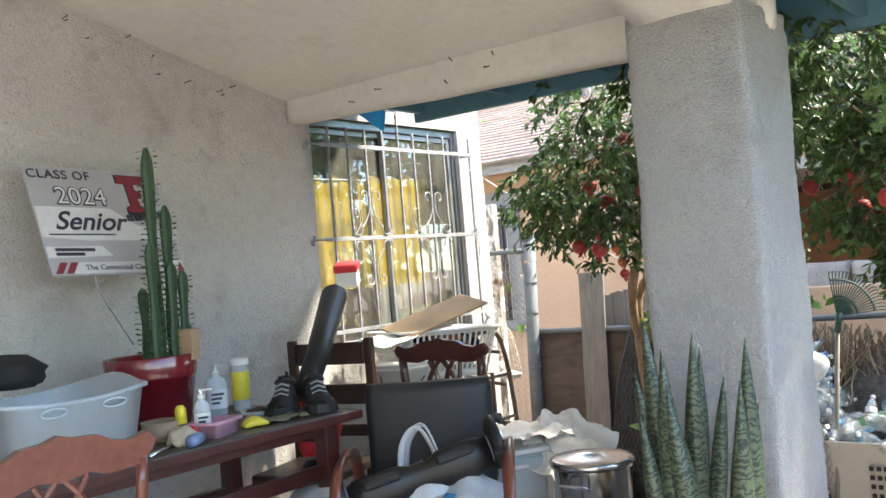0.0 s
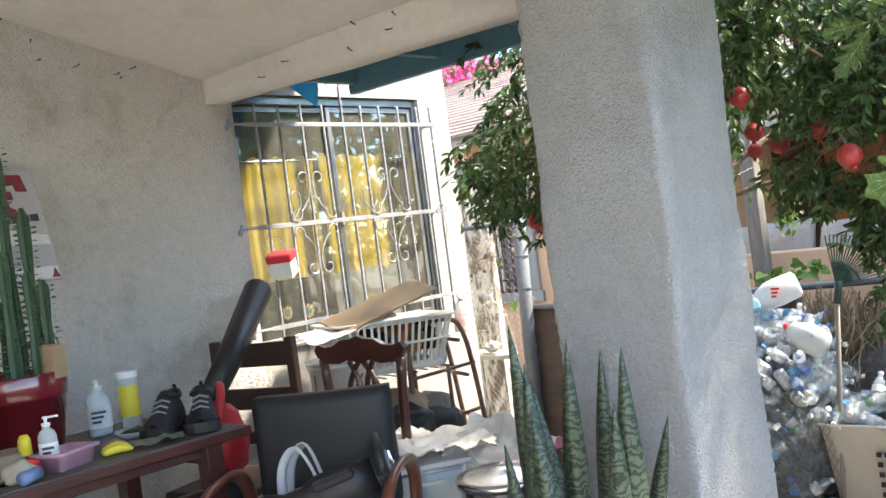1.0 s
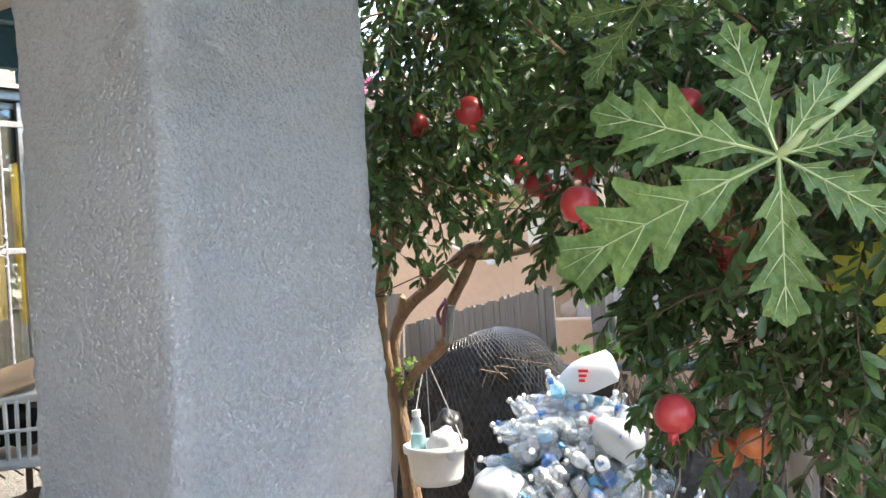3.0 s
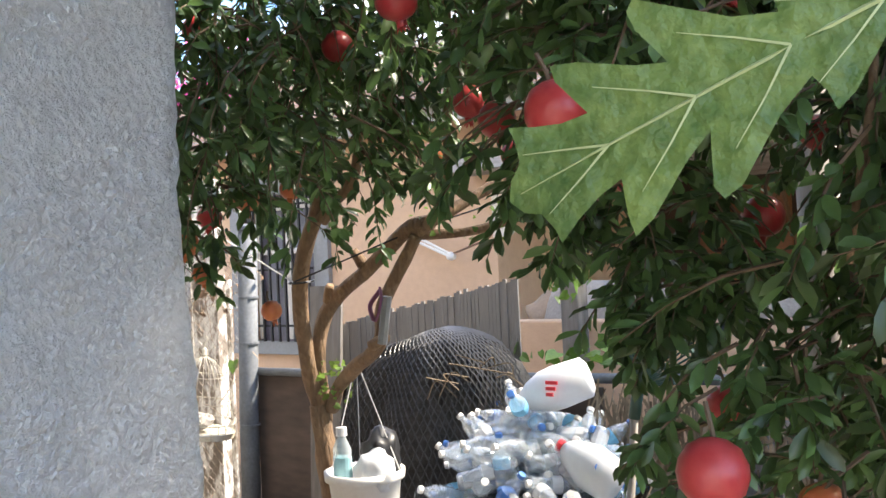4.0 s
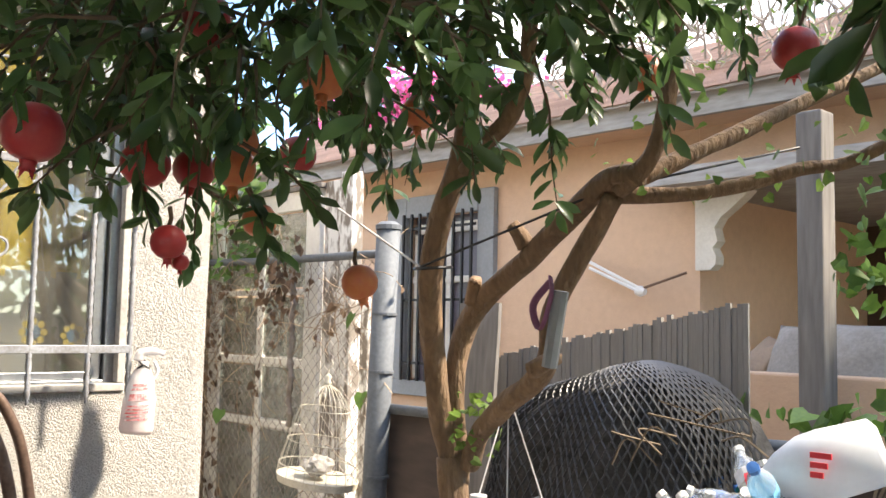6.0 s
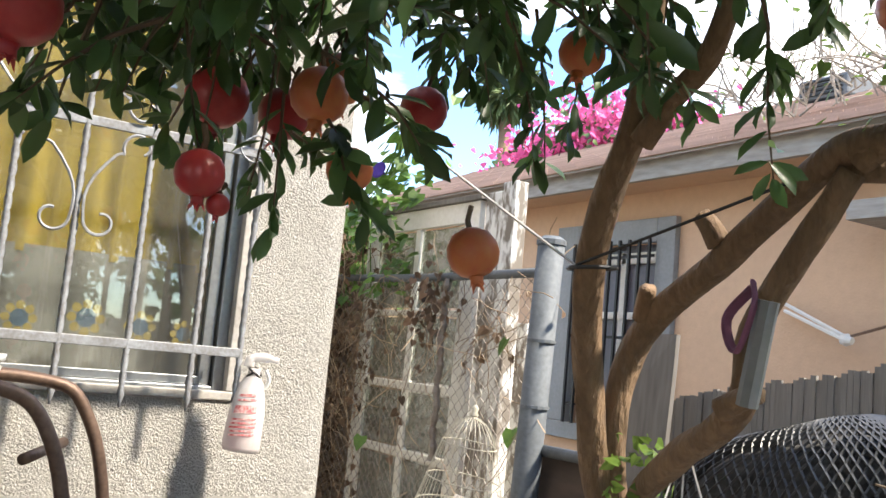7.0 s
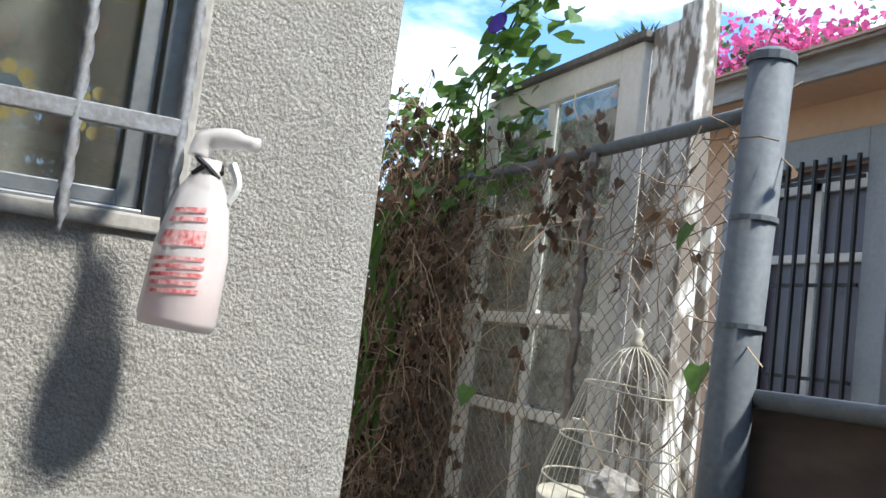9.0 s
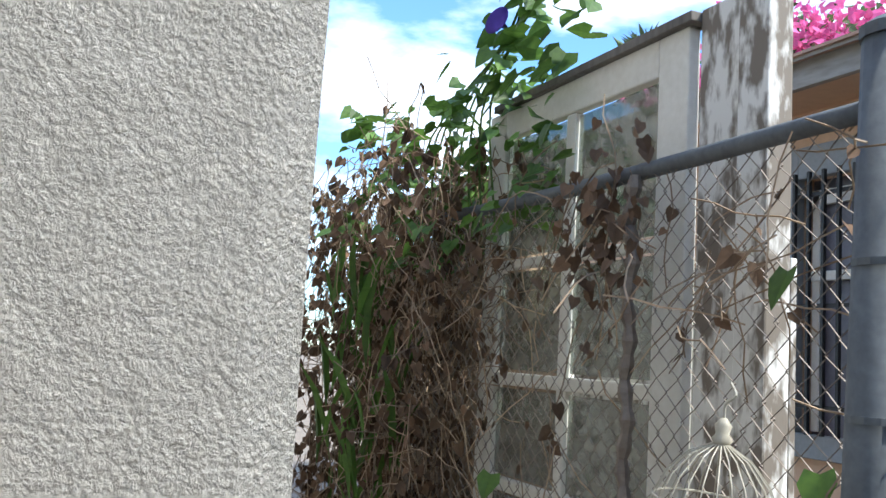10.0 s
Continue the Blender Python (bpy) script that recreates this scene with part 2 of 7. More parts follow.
def slab(bm, x0, x1, y0, y1, z0, z1, step, amp, freq, seed=0.0):
    """A block with subdivided, slightly uneven faces and worn edges."""
    nx, ny, nz = (max(1, round((b - a) / step)) for a, b in ((x0, x1), (y0, y1), (z0, z1)))
    grid = {}

    def v(i, j, k):
        key = (i, j, k)
        if key not in grid:
            p = Vector((x0 + (x1 - x0) * i / nx, y0 + (y1 - y0) * j / ny, z0 + (z1 - z0) * k / nz))
            edge = (i in (0, nx)) + (j in (0, ny)) + (k in (0, nz))
            d = noise.noise_vector((p + Vector((seed, seed, 0))) * freq) * amp
            if edge > 1:
                c = Vector(((x0 + x1) / 2, (y0 + y1) / 2, p.z))
                d += (c - p).normalized() * 0.012
            grid[key] = bm.verts.new(p + d)
        return grid[key]
    for i in range(nx):
        for j in range(ny):
            for k, fl in ((0, 1), (nz, 0)):
                q = (v(i, j, k), v(i + 1, j, k), v(i + 1, j + 1, k), v(i, j + 1, k))
                bm.faces.new(q[::-1] if fl else q)
    for i in range(nx):
        for k in range(nz):
            for j, fl in ((0, 0), (ny, 1)):
                q = (v(i, j, k), v(i + 1, j, k), v(i + 1, j, k + 1), v(i, j, k + 1))
                bm.faces.new(q[::-1] if fl else q)
    for j in range(ny):
        for k in range(nz):
            for i, fl in ((0, 1), (nx, 0)):
                q = (v(i, j, k), v(i, j + 1, k), v(i, j + 1, k + 1), v(i, j, k + 1))
                bm.faces.new(q[::-1] if fl else q)
    return bm


def scatter(verts, faces, mats):
    """Copies of one small mesh, joined: arrays of vertices and faces."""
    v = np.array(verts, float)
    out, fs, n = [], [], len(v)
    for i, m in enumerate(mats):
        a = np.array(m)
        out.append(v @ a[:3, :3].T + a[:3, 3])
        fs += [tuple(k + i * n for k in f) for f in faces]
    return np.concatenate(out).tolist(), fs


LEAF_V = [(0, 0, 0), (-0.125, 0.33, 0.04), (0, 0.33, -0.01), (0.125, 0.33, 0.04), (-0.13, 0.68, 0.01), (0, 0.68, -0.04), (0.13, 0.68, 0.01), (0, 1, -0.12)]
LEAF_F = [(0, 2, 1), (0, 3, 2), (1, 2, 5, 4), (2, 3, 6, 5), (4, 5, 7), (5, 6, 7)]
HEART_V = [(0, 0, 0), (-0.34, -0.12, 0.05), (0.34, -0.12, 0.05), (-0.46, 0.25, 0.06), (0, 0.3, -0.02), (0.46, 0.25, 0.06), (-0.26, 0.65, 0.0), (0.26, 0.65, 0.0), (0, 1, -0.1)]
HEART_F = [(0, 4, 3, 1), (0, 2, 5, 4), (3, 4, 6), (4, 5, 7), (4, 8, 6), (4, 7, 8)]


POM_V = [(0, 0, 0), (-0.11, 0.2, 0.03), (0, 0.2, -0.01), (0.11, 0.2, 0.03), (-0.175, 0.5, 0.04), (0, 0.5, -0.02), (0.175, 0.5, 0.04), (-0.15, 0.78, 0.01), (0, 0.78, -0.05), (0.15, 0.78, 0.01), (0, 1, -0.13)]
POM_F = [(0, 2, 1), (0, 3, 2), (1, 2, 5, 4), (2, 3, 6, 5), (4, 5, 8, 7), (5, 6, 9, 8), (7, 8, 10), (8, 9, 10)]


def turn_to(p, d, size, spin=0.0):
    """A pose at p whose y axis runs along d."""
    q = Vector(d).to_track_quat("Y", "Z").to_matrix().to_4x4()
    return Matrix.Translation(p) @ q @ Matrix.Rotation(spin, 4, "Y") @ Matrix.Scale(size, 4)


def rnd(a, b):
    return random.uniform(a, b)


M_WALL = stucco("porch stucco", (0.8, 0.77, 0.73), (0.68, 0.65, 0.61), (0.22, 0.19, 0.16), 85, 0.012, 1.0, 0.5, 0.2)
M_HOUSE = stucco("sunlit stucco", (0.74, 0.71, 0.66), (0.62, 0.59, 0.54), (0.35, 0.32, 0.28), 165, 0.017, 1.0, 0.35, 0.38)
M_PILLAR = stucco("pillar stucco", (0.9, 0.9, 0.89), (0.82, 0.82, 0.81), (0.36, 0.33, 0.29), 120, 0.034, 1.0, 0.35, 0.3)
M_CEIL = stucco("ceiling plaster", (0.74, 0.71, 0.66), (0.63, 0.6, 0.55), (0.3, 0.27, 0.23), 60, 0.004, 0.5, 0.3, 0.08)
M_CONC = mat("concrete", (0.45, 0.43, 0.4), (0.28, 0.26, 0.24), rough=0.9, scale=2, fine=50, bump=0.4, bscale=60)
M_DIRT = mat("yard dirt", (0.3, 0.24, 0.18), (0.15, 0.12, 0.09), rough=0.95, scale=1.5, fine=30, bump=0.8, bscale=25, bdist=0.02)
M_BLUE = mat("blue eave paint", (0.1, 0.22, 0.28), (0.07, 0.17, 0.22), rough=0.6, scale=5, fine=40, bump=0.2, bscale=30)
M_CYAN = mat("cyan board paint", (0.16, 0.55, 0.72), (0.12, 0.45, 0.62), rough=0.5, scale=5, fine=40)
M_ALU = mat("aluminium", (0.4, 0.41, 0.42), (0.28, 0.29, 0.3), rough=0.38, metal=0.85, scale=8, fine=80)
M_IRON = mat("white painted iron", (0.3, 0.32, 0.35), (0.17, 0.16, 0.16), rough=0.42, scale=14, fine=120, mix=0.35, bump=0.2, bscale=120)
M_DARK = mat("painted room dimness", (0.05, 0.045, 0.04), (0.03, 0.03, 0.03), rough=0.9)
M_GLASS = glass("window glass", (0.72, 0.73, 0.72), 0.01, 0.72, 0.07)

GROUND = -0.45
PX, WX = -3.73, -3.83                # porch wall, window wall


# ground
bm = bmesh.new()
bmesh.ops.create_grid(bm, x_segments=90, y_segments=90, size=9.0)
for v in bm.verts:
    if max(abs(v.co.x), abs(v.co.y)) < 8.9:
        v.co.z = noise.noise(v.co * 1.7) * 0.025 + noise.noise(v.co * 7) * 0.01
    else:
        v.co.x *= 60
        v.co.y *= 60
bmesh.ops.translate(bm, vec=(-2, 5, GROUND), verts=bm.verts)
tagged(part("ground", bm, M_DIRT, smooth=True), "bare brown packed dirt yard with worn patches", "ground", kind="structure")
tagged(part("floor", bx(PX, 1.5, -3.2, 2.3, GROUND - 0.1, 0, 0.01), M_CONC), "grey worn concrete porch floor", "floor", kind="structure")
tagged(part("floor_landing", bx(PX - 0.1, -1.02, 2.3, 4.3, GROUND - 0.1, 0, 0.01), M_CONC), "grey worn concrete porch edge under the beam", "floor", kind="structure")
tagged(part("step", bx(-1.0, 1.5, 2.31, 2.62, GROUND - 0.1, -0.2, 0.01), M_CONC), "grey concrete step from porch to yard", "step", kind="structure")

# house walls
bm = slab(bmesh.new(), PX - 0.25, PX, -3.2, 3.66, GROUND, 4.4, 0.12, 0.01, 1.3)
tagged(part("wall_porch", bm, M_WALL, smooth=True), "off-white rough stucco porch wall with nails and stains", "wall", kind="structure")
W_Y0, W_Y1, W_Z0, W_Z1 = 3.70, 5.17, 0.95, 2.32     # window opening
CORNER = 5.465
bm = bmesh.new()
step = 0.05
ys = [3.64, W_Y0] + [W_Y0 + (W_Y1 - W_Y0) * i / 28 for i in range(1, 28)] + [W_Y1] + [W_Y1 + (CORNER - W_Y1) * i / 6 for i in range(1, 7)]
zs = [GROUND + (W_Z0 - GROUND) * i / 26 for i in range(26)] + [W_Z0 + (W_Z1 - W_Z0) * i / 26 for i in range(26)] + [W_Z1 + (3.3 - W_Z1) * i / 18 for i in range(19)]


def wall_v(y, z):
    k = 0.0 if (W_Y0 - 0.01 < y < W_Y1 + 0.01 and W_Z0 - 0.01 < z < W_Z1 + 0.01) else 1.0
    r = 0.022 * max(0, 1 - (CORNER - y) / 0.05)
    return (WX + k * 0.005 * noise.noise(Vector((y, z, 0)) * 4) - r, y + k * 0.008 * noise.noise(Vector((y, z * 2.2, 4))), z)


grid = [[bm.verts.new(wall_v(y, z)) for y in ys] for z in zs]
for j in range(len(zs) - 1):
    for i in range(len(ys) - 1):
        if W_Y0 - 0.001 <= ys[i] and ys[i + 1] <= W_Y1 + 0.001 and W_Z0 - 0.001 <= zs[j] and zs[j + 1] <= W_Z1 + 0.001:
            continue
        bm.faces.new((grid[j][i], grid[j][i + 1], grid[j + 1][i + 1], grid[j + 1][i]))
r = bmesh.ops.extrude_face_region(bm, geom=bm.faces[:])
for e in r["geom"]:
    if isinstance(e, bmesh.types.BMVert):
        e.co.x = WX - 0.22
bmesh.ops.recalc_face_normals(bm, faces=bm.faces[:])
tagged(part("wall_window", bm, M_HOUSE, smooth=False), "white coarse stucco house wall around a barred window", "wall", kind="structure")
tagged(part("wall_side", slab(bmesh.new(), -9, WX - 0.22, CORNER - 0.22, CORNER, GROUND, 3.3, 0.3, 0.006, 2), M_HOUSE, smooth=True), "white stucco side wall of the house", "wall", kind="structure")
tagged(part("wall_back", bx(-4.2, 1.7, -3.4, -3.2, GROUND, 4.4), M_WALL), "off-white stucco wall closing the porch", "wall", kind="structure")
tagged(part("house_roof", bx(-9, WX - 0.01, 3.4, CORNER - 0.01, 3.3, 3.42), M_CONC), "flat grey roof over the house wall", "roof", kind="structure")
# room behind the window; its dimness is painted as near-black walls
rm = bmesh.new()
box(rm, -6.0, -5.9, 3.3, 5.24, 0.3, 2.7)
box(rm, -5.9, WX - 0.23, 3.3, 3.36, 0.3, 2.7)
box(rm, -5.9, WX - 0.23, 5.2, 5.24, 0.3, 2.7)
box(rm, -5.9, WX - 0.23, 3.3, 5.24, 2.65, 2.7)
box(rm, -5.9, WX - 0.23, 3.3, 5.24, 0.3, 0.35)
tagged(part("room_walls", rm, M_DARK), "near-black interior walls with the room's dimness in their colour", "wall", kind="structure")

# sloping porch ceiling, beams
C0, CS = 2.36, -0.24
bm = bmesh.new()
nx, ny = 20, 50
gv = [[bm.verts.new((PX - 0.1 + 2.75 * i / nx, 3.6 - 6.9 * j / ny, 0)) for i in range(nx + 1)] for j in range(ny + 1)]
for row in gv:
    for v in row:
        v.co.z = C0 + CS * (v.co.y - 3.49) + noise.noise(v.co * 1.1) * 0.012
for j in range(ny):
    for i in range(nx):
        bm.faces.new((gv[j][i], gv[j + 1][i], gv[j + 1][i + 1], gv[j][i + 1]))
r = bmesh.ops.extrude_face_region(bm, geom=bm.faces[:])
bmesh.ops.translate(bm, vec=(0, 0, 0.12), verts=[e for e in r["geom"] if isinstance(e, bmesh.types.BMVert)])
tagged(part("ceiling", bm, M_CEIL, smooth=True), "off-white plastered sloping porch ceiling", "ceiling", kind="structure")
bm = slab(bmesh.new(), PX - 0.02, -1.1, 3.49, 3.62, 2.19, 2.62, 0.06, 0.009, 2.2)
for v in bm.verts:
    if v.co.z < 2.3:
        v.co.z += 0.05 - 0.026 * (v.co.x + 3.7)
tagged(part("beam_end", bm, M_CEIL, smooth=True), "off-white plastered porch beam with bent nails", "beam", kind="structure")
bm = slab(bmesh.new(), -1.5, -1.14, -3.2, 3.6, 2.2, 2.5, 0.11, 0.012, 2.2)
for v in bm.verts:
    v.co.z += max(0, (3.3 - v.co.y)) * 0.2
tagged(part("beam_side", bm, M_CEIL, smooth=True), "off-white plastered beam along the porch side", "beam", kind="structure")
bm = slab(bmesh.new(), -1.56, -1.108, 3.2, 3.705, GROUND, 2.25, 0.019, 0.018, 2.6)
for v in bm.verts:
    v.co += noise.noise_vector(v.co * 14) * 0.004 + noise.noise_vector(v.co * 52) * 0.0065
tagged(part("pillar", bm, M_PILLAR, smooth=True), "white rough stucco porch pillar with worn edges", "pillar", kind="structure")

# eave with fascia and rafters
eave = thing("eave", -2.2, 4.2, 2.3, 0, "dark blue painted roof eave with rafter tails", "roof", kind="structure")
part("roof_deck", bx(-1.16, 2.0, -0.6, 0.06, 0.14, 0.17, 0.0), M_BLUE, eave)
part("fascia", bx(-1.18, 2.0, -0.04, 0.0, -0.065, 0.15, 0.003), M_BLUE, eave)
for rx in (-1.15, -0.55, 0.05, 0.65, 1.25, 1.85):
    part("rafter", bx(rx, rx + 0.04, -0.6, -0.045, -0.02, 0.138, 0.003), M_BLUE, eave)
eave2 = thing("eave", -1.0, 1.0, 2.4, 0, "dark blue painted roof eave over the porch side", "roof", kind="structure")
bm = bx(-0.14, 1.1, -3.0, 3.2, 0.1, 0.13, 0)
for v in bm.verts:
    v.co.z -= v.co.x * 0.15 + 0.02
part("roof_deck", bm, M_BLUE, eave2)
for k in range(6):
    bm = bx(-0.14, 1.08, 0.0, 0.045, -0.02, 0.098, 0.003)
    for v in bm.verts:
        v.co.z -= v.co.x * 0.15 + 0.02
    part("rafter", bm, M_BLUE, eave2, at=pose(0, -2.4 + k * 1.05, 0))
M_ROOFT = mat("roof felt", (0.3, 0.29, 0.28), (0.2, 0.2, 0.19), rough=0.95, bump=0.5, bscale=80)
bm = bmesh.new()
box(bm, -4.1, 0.2, -3.5, 4.28, 0.0, 0.03)
for v in bm.verts:
    v.co.z += 2.72 + CS * (v.co.y - 3.49)
tagged(part("porch_roof", bm, M_ROOFT), "grey felt roof over the porch", "roof", kind="structure")

# unseen wall, added to cut the sky light on the pillar
tagged(part("wall_skyblock", slab(bmesh.new(), 2.7, 2.9, -3.4, 9.5, GROUND, 1.2, 0.4, 0.01, 2), M_WALL, smooth=True), "added unseen stucco wall that blocks sky at the yard side", "wall", kind="structure")


# ---- window and its grill ----
M_CURT = mat("yellow curtain", (0.58, 0.43, 0.04), (0.4, 0.29, 0.025), rough=0.85, scale=3, fine=90, translucent=0.15)
M_FILM = mat("grey window film", (0.3, 0.31, 0.3), (0.22, 0.23, 0.22), rough=0.6, scale=4, fine=30)
M_FLOWY, M_FLOWB = mat("yellow decal", (0.42, 0.33, 0.08)), mat("blue decal", (0.05, 0.12, 0.2))
M_SILL = mat("weathered sill", (0.45, 0.43, 0.4), (0.25, 0.23, 0.21), rough=0.85, scale=9, fine=70, bump=0.4)

win = thing("window_1", WX, (W_Y0 + W_Y1) / 2, W_Z0, 0, "aluminium sliding window with yellow curtain behind dusty glass", "window", kind="structure")
hw, hh = (W_Y1 - W_Y0) / 2, W_Z1 - W_Z0
for nm, y0, y1, z0, z1 in (("frame_side", -hw, -hw + 0.04, 0, hh), ("frame_side", hw - 0.04, hw, 0, hh),
                           ("frame_top", -hw + 0.04, hw - 0.04, hh - 0.045, hh), ("frame_bottom", -hw + 0.04, hw - 0.04, 0, 0.018)):
    part(nm, bx(-0.09, -0.03, y0, y1, z0, z1, 0.003), M_ALU, win)
part("window_sill", bx(-0.03, 0.008, -hw - 0.012, hw + 0.012, -0.016, 0.008, 0.004), M_SILL, win)
for s_ in (-1, 1):
    part("casing", bx(-0.03, 0.004, s_ * hw - 0.011, s_ * hw + 0.011, 0.009, hh + 0.01, 0.003), M_SILL, win)
part("casing", bx(-0.03, 0.004, -hw, hw, hh, hh + 0.02, 0.003), M_SILL, win)
for y0, y1, xo in ((-hw + 0.045, 0.02, -0.08), (-0.02, hw - 0.045, -0.058)):
    sash = part("sash", bx(xo - 0.012, xo + 0.012, y0, y0 + 0.03, 0.02, hh - 0.05, 0.002), M_ALU, win)
    part("sash_stile", bx(xo - 0.012, xo + 0.012, y1 - 0.03, y1, 0.02, hh - 0.05, 0.002), M_ALU, sash)
    part("sash_rail", bx(xo - 0.011, xo + 0.011, y0 + 0.03, y1 - 0.03, 0.02, 0.042, 0.002), M_ALU, sash)
    part("sash_rail", bx(xo - 0.011, xo + 0.011, y0 + 0.03, y1 - 0.03, hh - 0.08, hh - 0.05, 0.002), M_ALU, sash)
    pane = part("pane", bx(xo - 0.002, xo + 0.002, y0 + 0.028, y1 - 0.028, 0.04, hh - 0.078, 0), M_GLASS, sash)
    pane.visible_shadow = False
part("latch", bx(-0.045, -0.03, -0.012, 0.012, 0.62, 0.7, 0.004), M_SILL, win)
# decals on the lower pane
for yc, zc, s in ((0.5, 0.16, 0.045), (0.36, 0.17, 0.05), (0.2, 0.155, 0.045), (0.62, 0.15, 0.04), (0.3, 0.3, 0.014), (0.55, 0.36, 0.014), (0.12, 0.27, 0.012), (-0.3, 0.16, 0.045), (-0.45, 0.17, 0.04)):
    fl = part("flower_decal", lt([(s * 0.5, -0.0005), (s * 0.5, 0.0005)], 10, pose(-0.094, yc, zc, 0, 90, 0)), M_FLOWB if s > 0.03 else M_FLOWY, win)
    if s > 0.03:
        for k in range(8):
            a = k * math.pi / 4
            part("petal", lt([(s * 0.26, -0.0004), (s * 0.26, 0.0004)], 7, pose(-0.0945, yc + s * 0.72 * math.cos(a), zc + s * 0.72 * math.sin(a), 0, 90, 0)), M_FLOWY, fl)


def curtain(y0, y1, z0, z1, x, folds, amp):
    bm = bmesh.new()
    n = 60
    cols = []
    for i in range(n + 1):
        y = y0 + (y1 - y0) * i / n
        f = math.sin(i / n * folds * 6.28 + math.sin(i * 0.35)) * amp
        cols.append([bm.verts.new((x + f * (0.5 + 0.5 * (1 - k / 8)) + 0.01 * noise.noise(Vector((y * 5, k, 0))), y, z0 + (z1 - z0) * k / 8 + (0.012 * math.sin(i * 0.4) if k == 8 else 0))) for k in range(9)])
    for a, b in zip(cols, cols[1:]):
        for k in range(8):
            bm.faces.new((a[k], b[k], b[k + 1], a[k + 1]))
    return bm


cur = thing("curtain", WX - 0.22, 4.43, 1.28, 0, "bright yellow cotton cafe curtain hanging on a rod", "curtain")
part("cloth", curtain(-0.66, -0.02, 0.02, 0.72, 0.0, 6, 0.011), M_CURT, cur, smooth=True)
part("cloth", curtain(0.02, 0.68, 0.0, 0.73, 0.012, 5, 0.011), M_CURT, cur, smooth=True)
part("rod", tb([(0, -0.74, 0.705), (0, 0.76, 0.705)], 0.008), M_ALU, cur)
# flat grey film panel behind the lower pane, not an actual towel
shade = tagged(part("towel", bx(WX - 0.205, WX - 0.2, 4.45, 5.16, 0.98, 1.30, 0), M_FILM), "dull grey panel covering the lower window", "towel")

grill = thing("window_grill", PX, 4.42, 1.0, 0, "white painted wrought iron window grill with twisted bars and scrolls", "grill")
GZ = (0.065, 0.597, 1.14)
BARS = (3.79, 3.945, 4.10, 4.255, 4.405, 4.55, 4.70, 4.86, 5.025, 5.15)
for k, yb in enumerate(BARS):
    y, n = yb - 4.42, 130
    top = 1.36 if k == 4 else 1.25
    pts = [(0, y, -0.09 + (top + 0.09) * i / n) for i in range(n + 1)]
    rad = [0.0092] * (n + 1)
    rad[0], rad[1], rad[2] = 0.003, 0.005, 0.0075
    part("bar", tb(pts, rad, 4, twist=0.42), M_IRON, grill, smooth=True)
part("bar_hook", tb(smooth_path([(0, -0.015, 1.35), (0, -0.01, 1.375), (0, -0.05, 1.385), (-0.02, -0.09, 1.38)], 4), 0.0075, 6), M_IRON, grill)
for z in GZ:
    end = 0.735 if z < 0.1 else 0.765
    part("cross_bar", bx(-0.006, 0.006, -0.7, end, z - 0.012, z + 0.012, 0.002), M_IRON, grill)
    pts = smooth_path([(0, -0.7, z), (0.0, -0.78, z), (0.005, -0.82, z - 0.01), (0.03, -0.835, z - 0.03), (0.035, -0.825, z + 0.02)])
    part("bracket", tb(pts, 0.008, 6), M_IRON, grill)
    part("bracket", bx(-0.1, 0.004, end - 0.02, end - 0.006, z - 0.01, z + 0.01, 0.002), M_IRON, grill)


def curl(y, z, r, start, sweep, shrink=0.55, n=18):
    """Points of a spiral that closes in on (y, z)."""
    return [(0.012, y + r * (1 - shrink * i / n) * math.cos(start + sweep * i / n), z + r * (1 - shrink * i / n) * math.sin(start + sweep * i / n)) for i in range(n + 1)]


def flourish(yc, zc):
    """Two lyre-shaped scroll pairs, one above and one below the middle rail."""
    for up in (1, -1):
        for s in (1, -1):
            inner = [(0.012, yc + s * 0.012, zc + up * 0.19), (0.012, yc + s * 0.03, zc + up * 0.135), (0.012, yc + s * 0.075, zc + up * 0.075)]
            head = curl(yc + s * 0.056, zc + up * 0.245, 0.04, math.pi if s > 0 else 0.0, -s * up * 4.9)
            tail = curl(yc + s * 0.128, zc + up * 0.05, 0.042, (math.pi * 0.83 if s > 0 else math.pi * 0.17) * up, s * up * 4.6)
            part("scroll", tb(smooth_path(head[::-1] + inner + tail, 2), 0.0042, 5), M_IRON, grill)


flourish(BARS[2] - 4.42, GZ[1])
flourish(BARS[6] - 4.42, GZ[1])
for yb, s in ((BARS[1] - 4.42, 1), (BARS[5] - 4.42, -1)):
    part("scroll", tb(smooth_path([(0.012, yb, GZ[1] + 0.02), (0.012, yb + s * 0.06, GZ[1] + 0.09)] + curl(yb + s * 0.03, GZ[1] + 0.15, 0.036, -0.4 if s > 0 else 3.5, s * 4.2), 2), 0.0042, 5), M_IRON, grill)
part("wire_tie", tb(smooth_path([(0.012, 0.73, 0.62), (0.03, 0.7, 0.64), (0.02, 0.66, 0.6), (0.012, 0.7, 0.57), (0.02, 0.75, 0.6), (0.012, 0.72, 0.63), (0.02, 0.735, 0.5), (0.01, 0.73, 0.42)], 4), 0.003, 5), M_IRON, grill)

# cyan board under the roof edge, hung against the wall; sunlit brightness is in its colour
M_CYANT = mat("sun-bright cyan board", (0.1, 0.5, 0.7), (0.08, 0.42, 0.6), rough=0.4, translucent=0.6)
cy = bmesh.new()
outline(cy, [(-0.27, 0.1), (0.0, -0.1), (0.025, 0.0), (0.02, 0.12), (-0.1, 0.14)], 0.008)
part("sheet", cy, M_CYANT, eave, "bright cyan board end with sunlight in its colour", at=pose(-1.34, -0.14, 0.0))


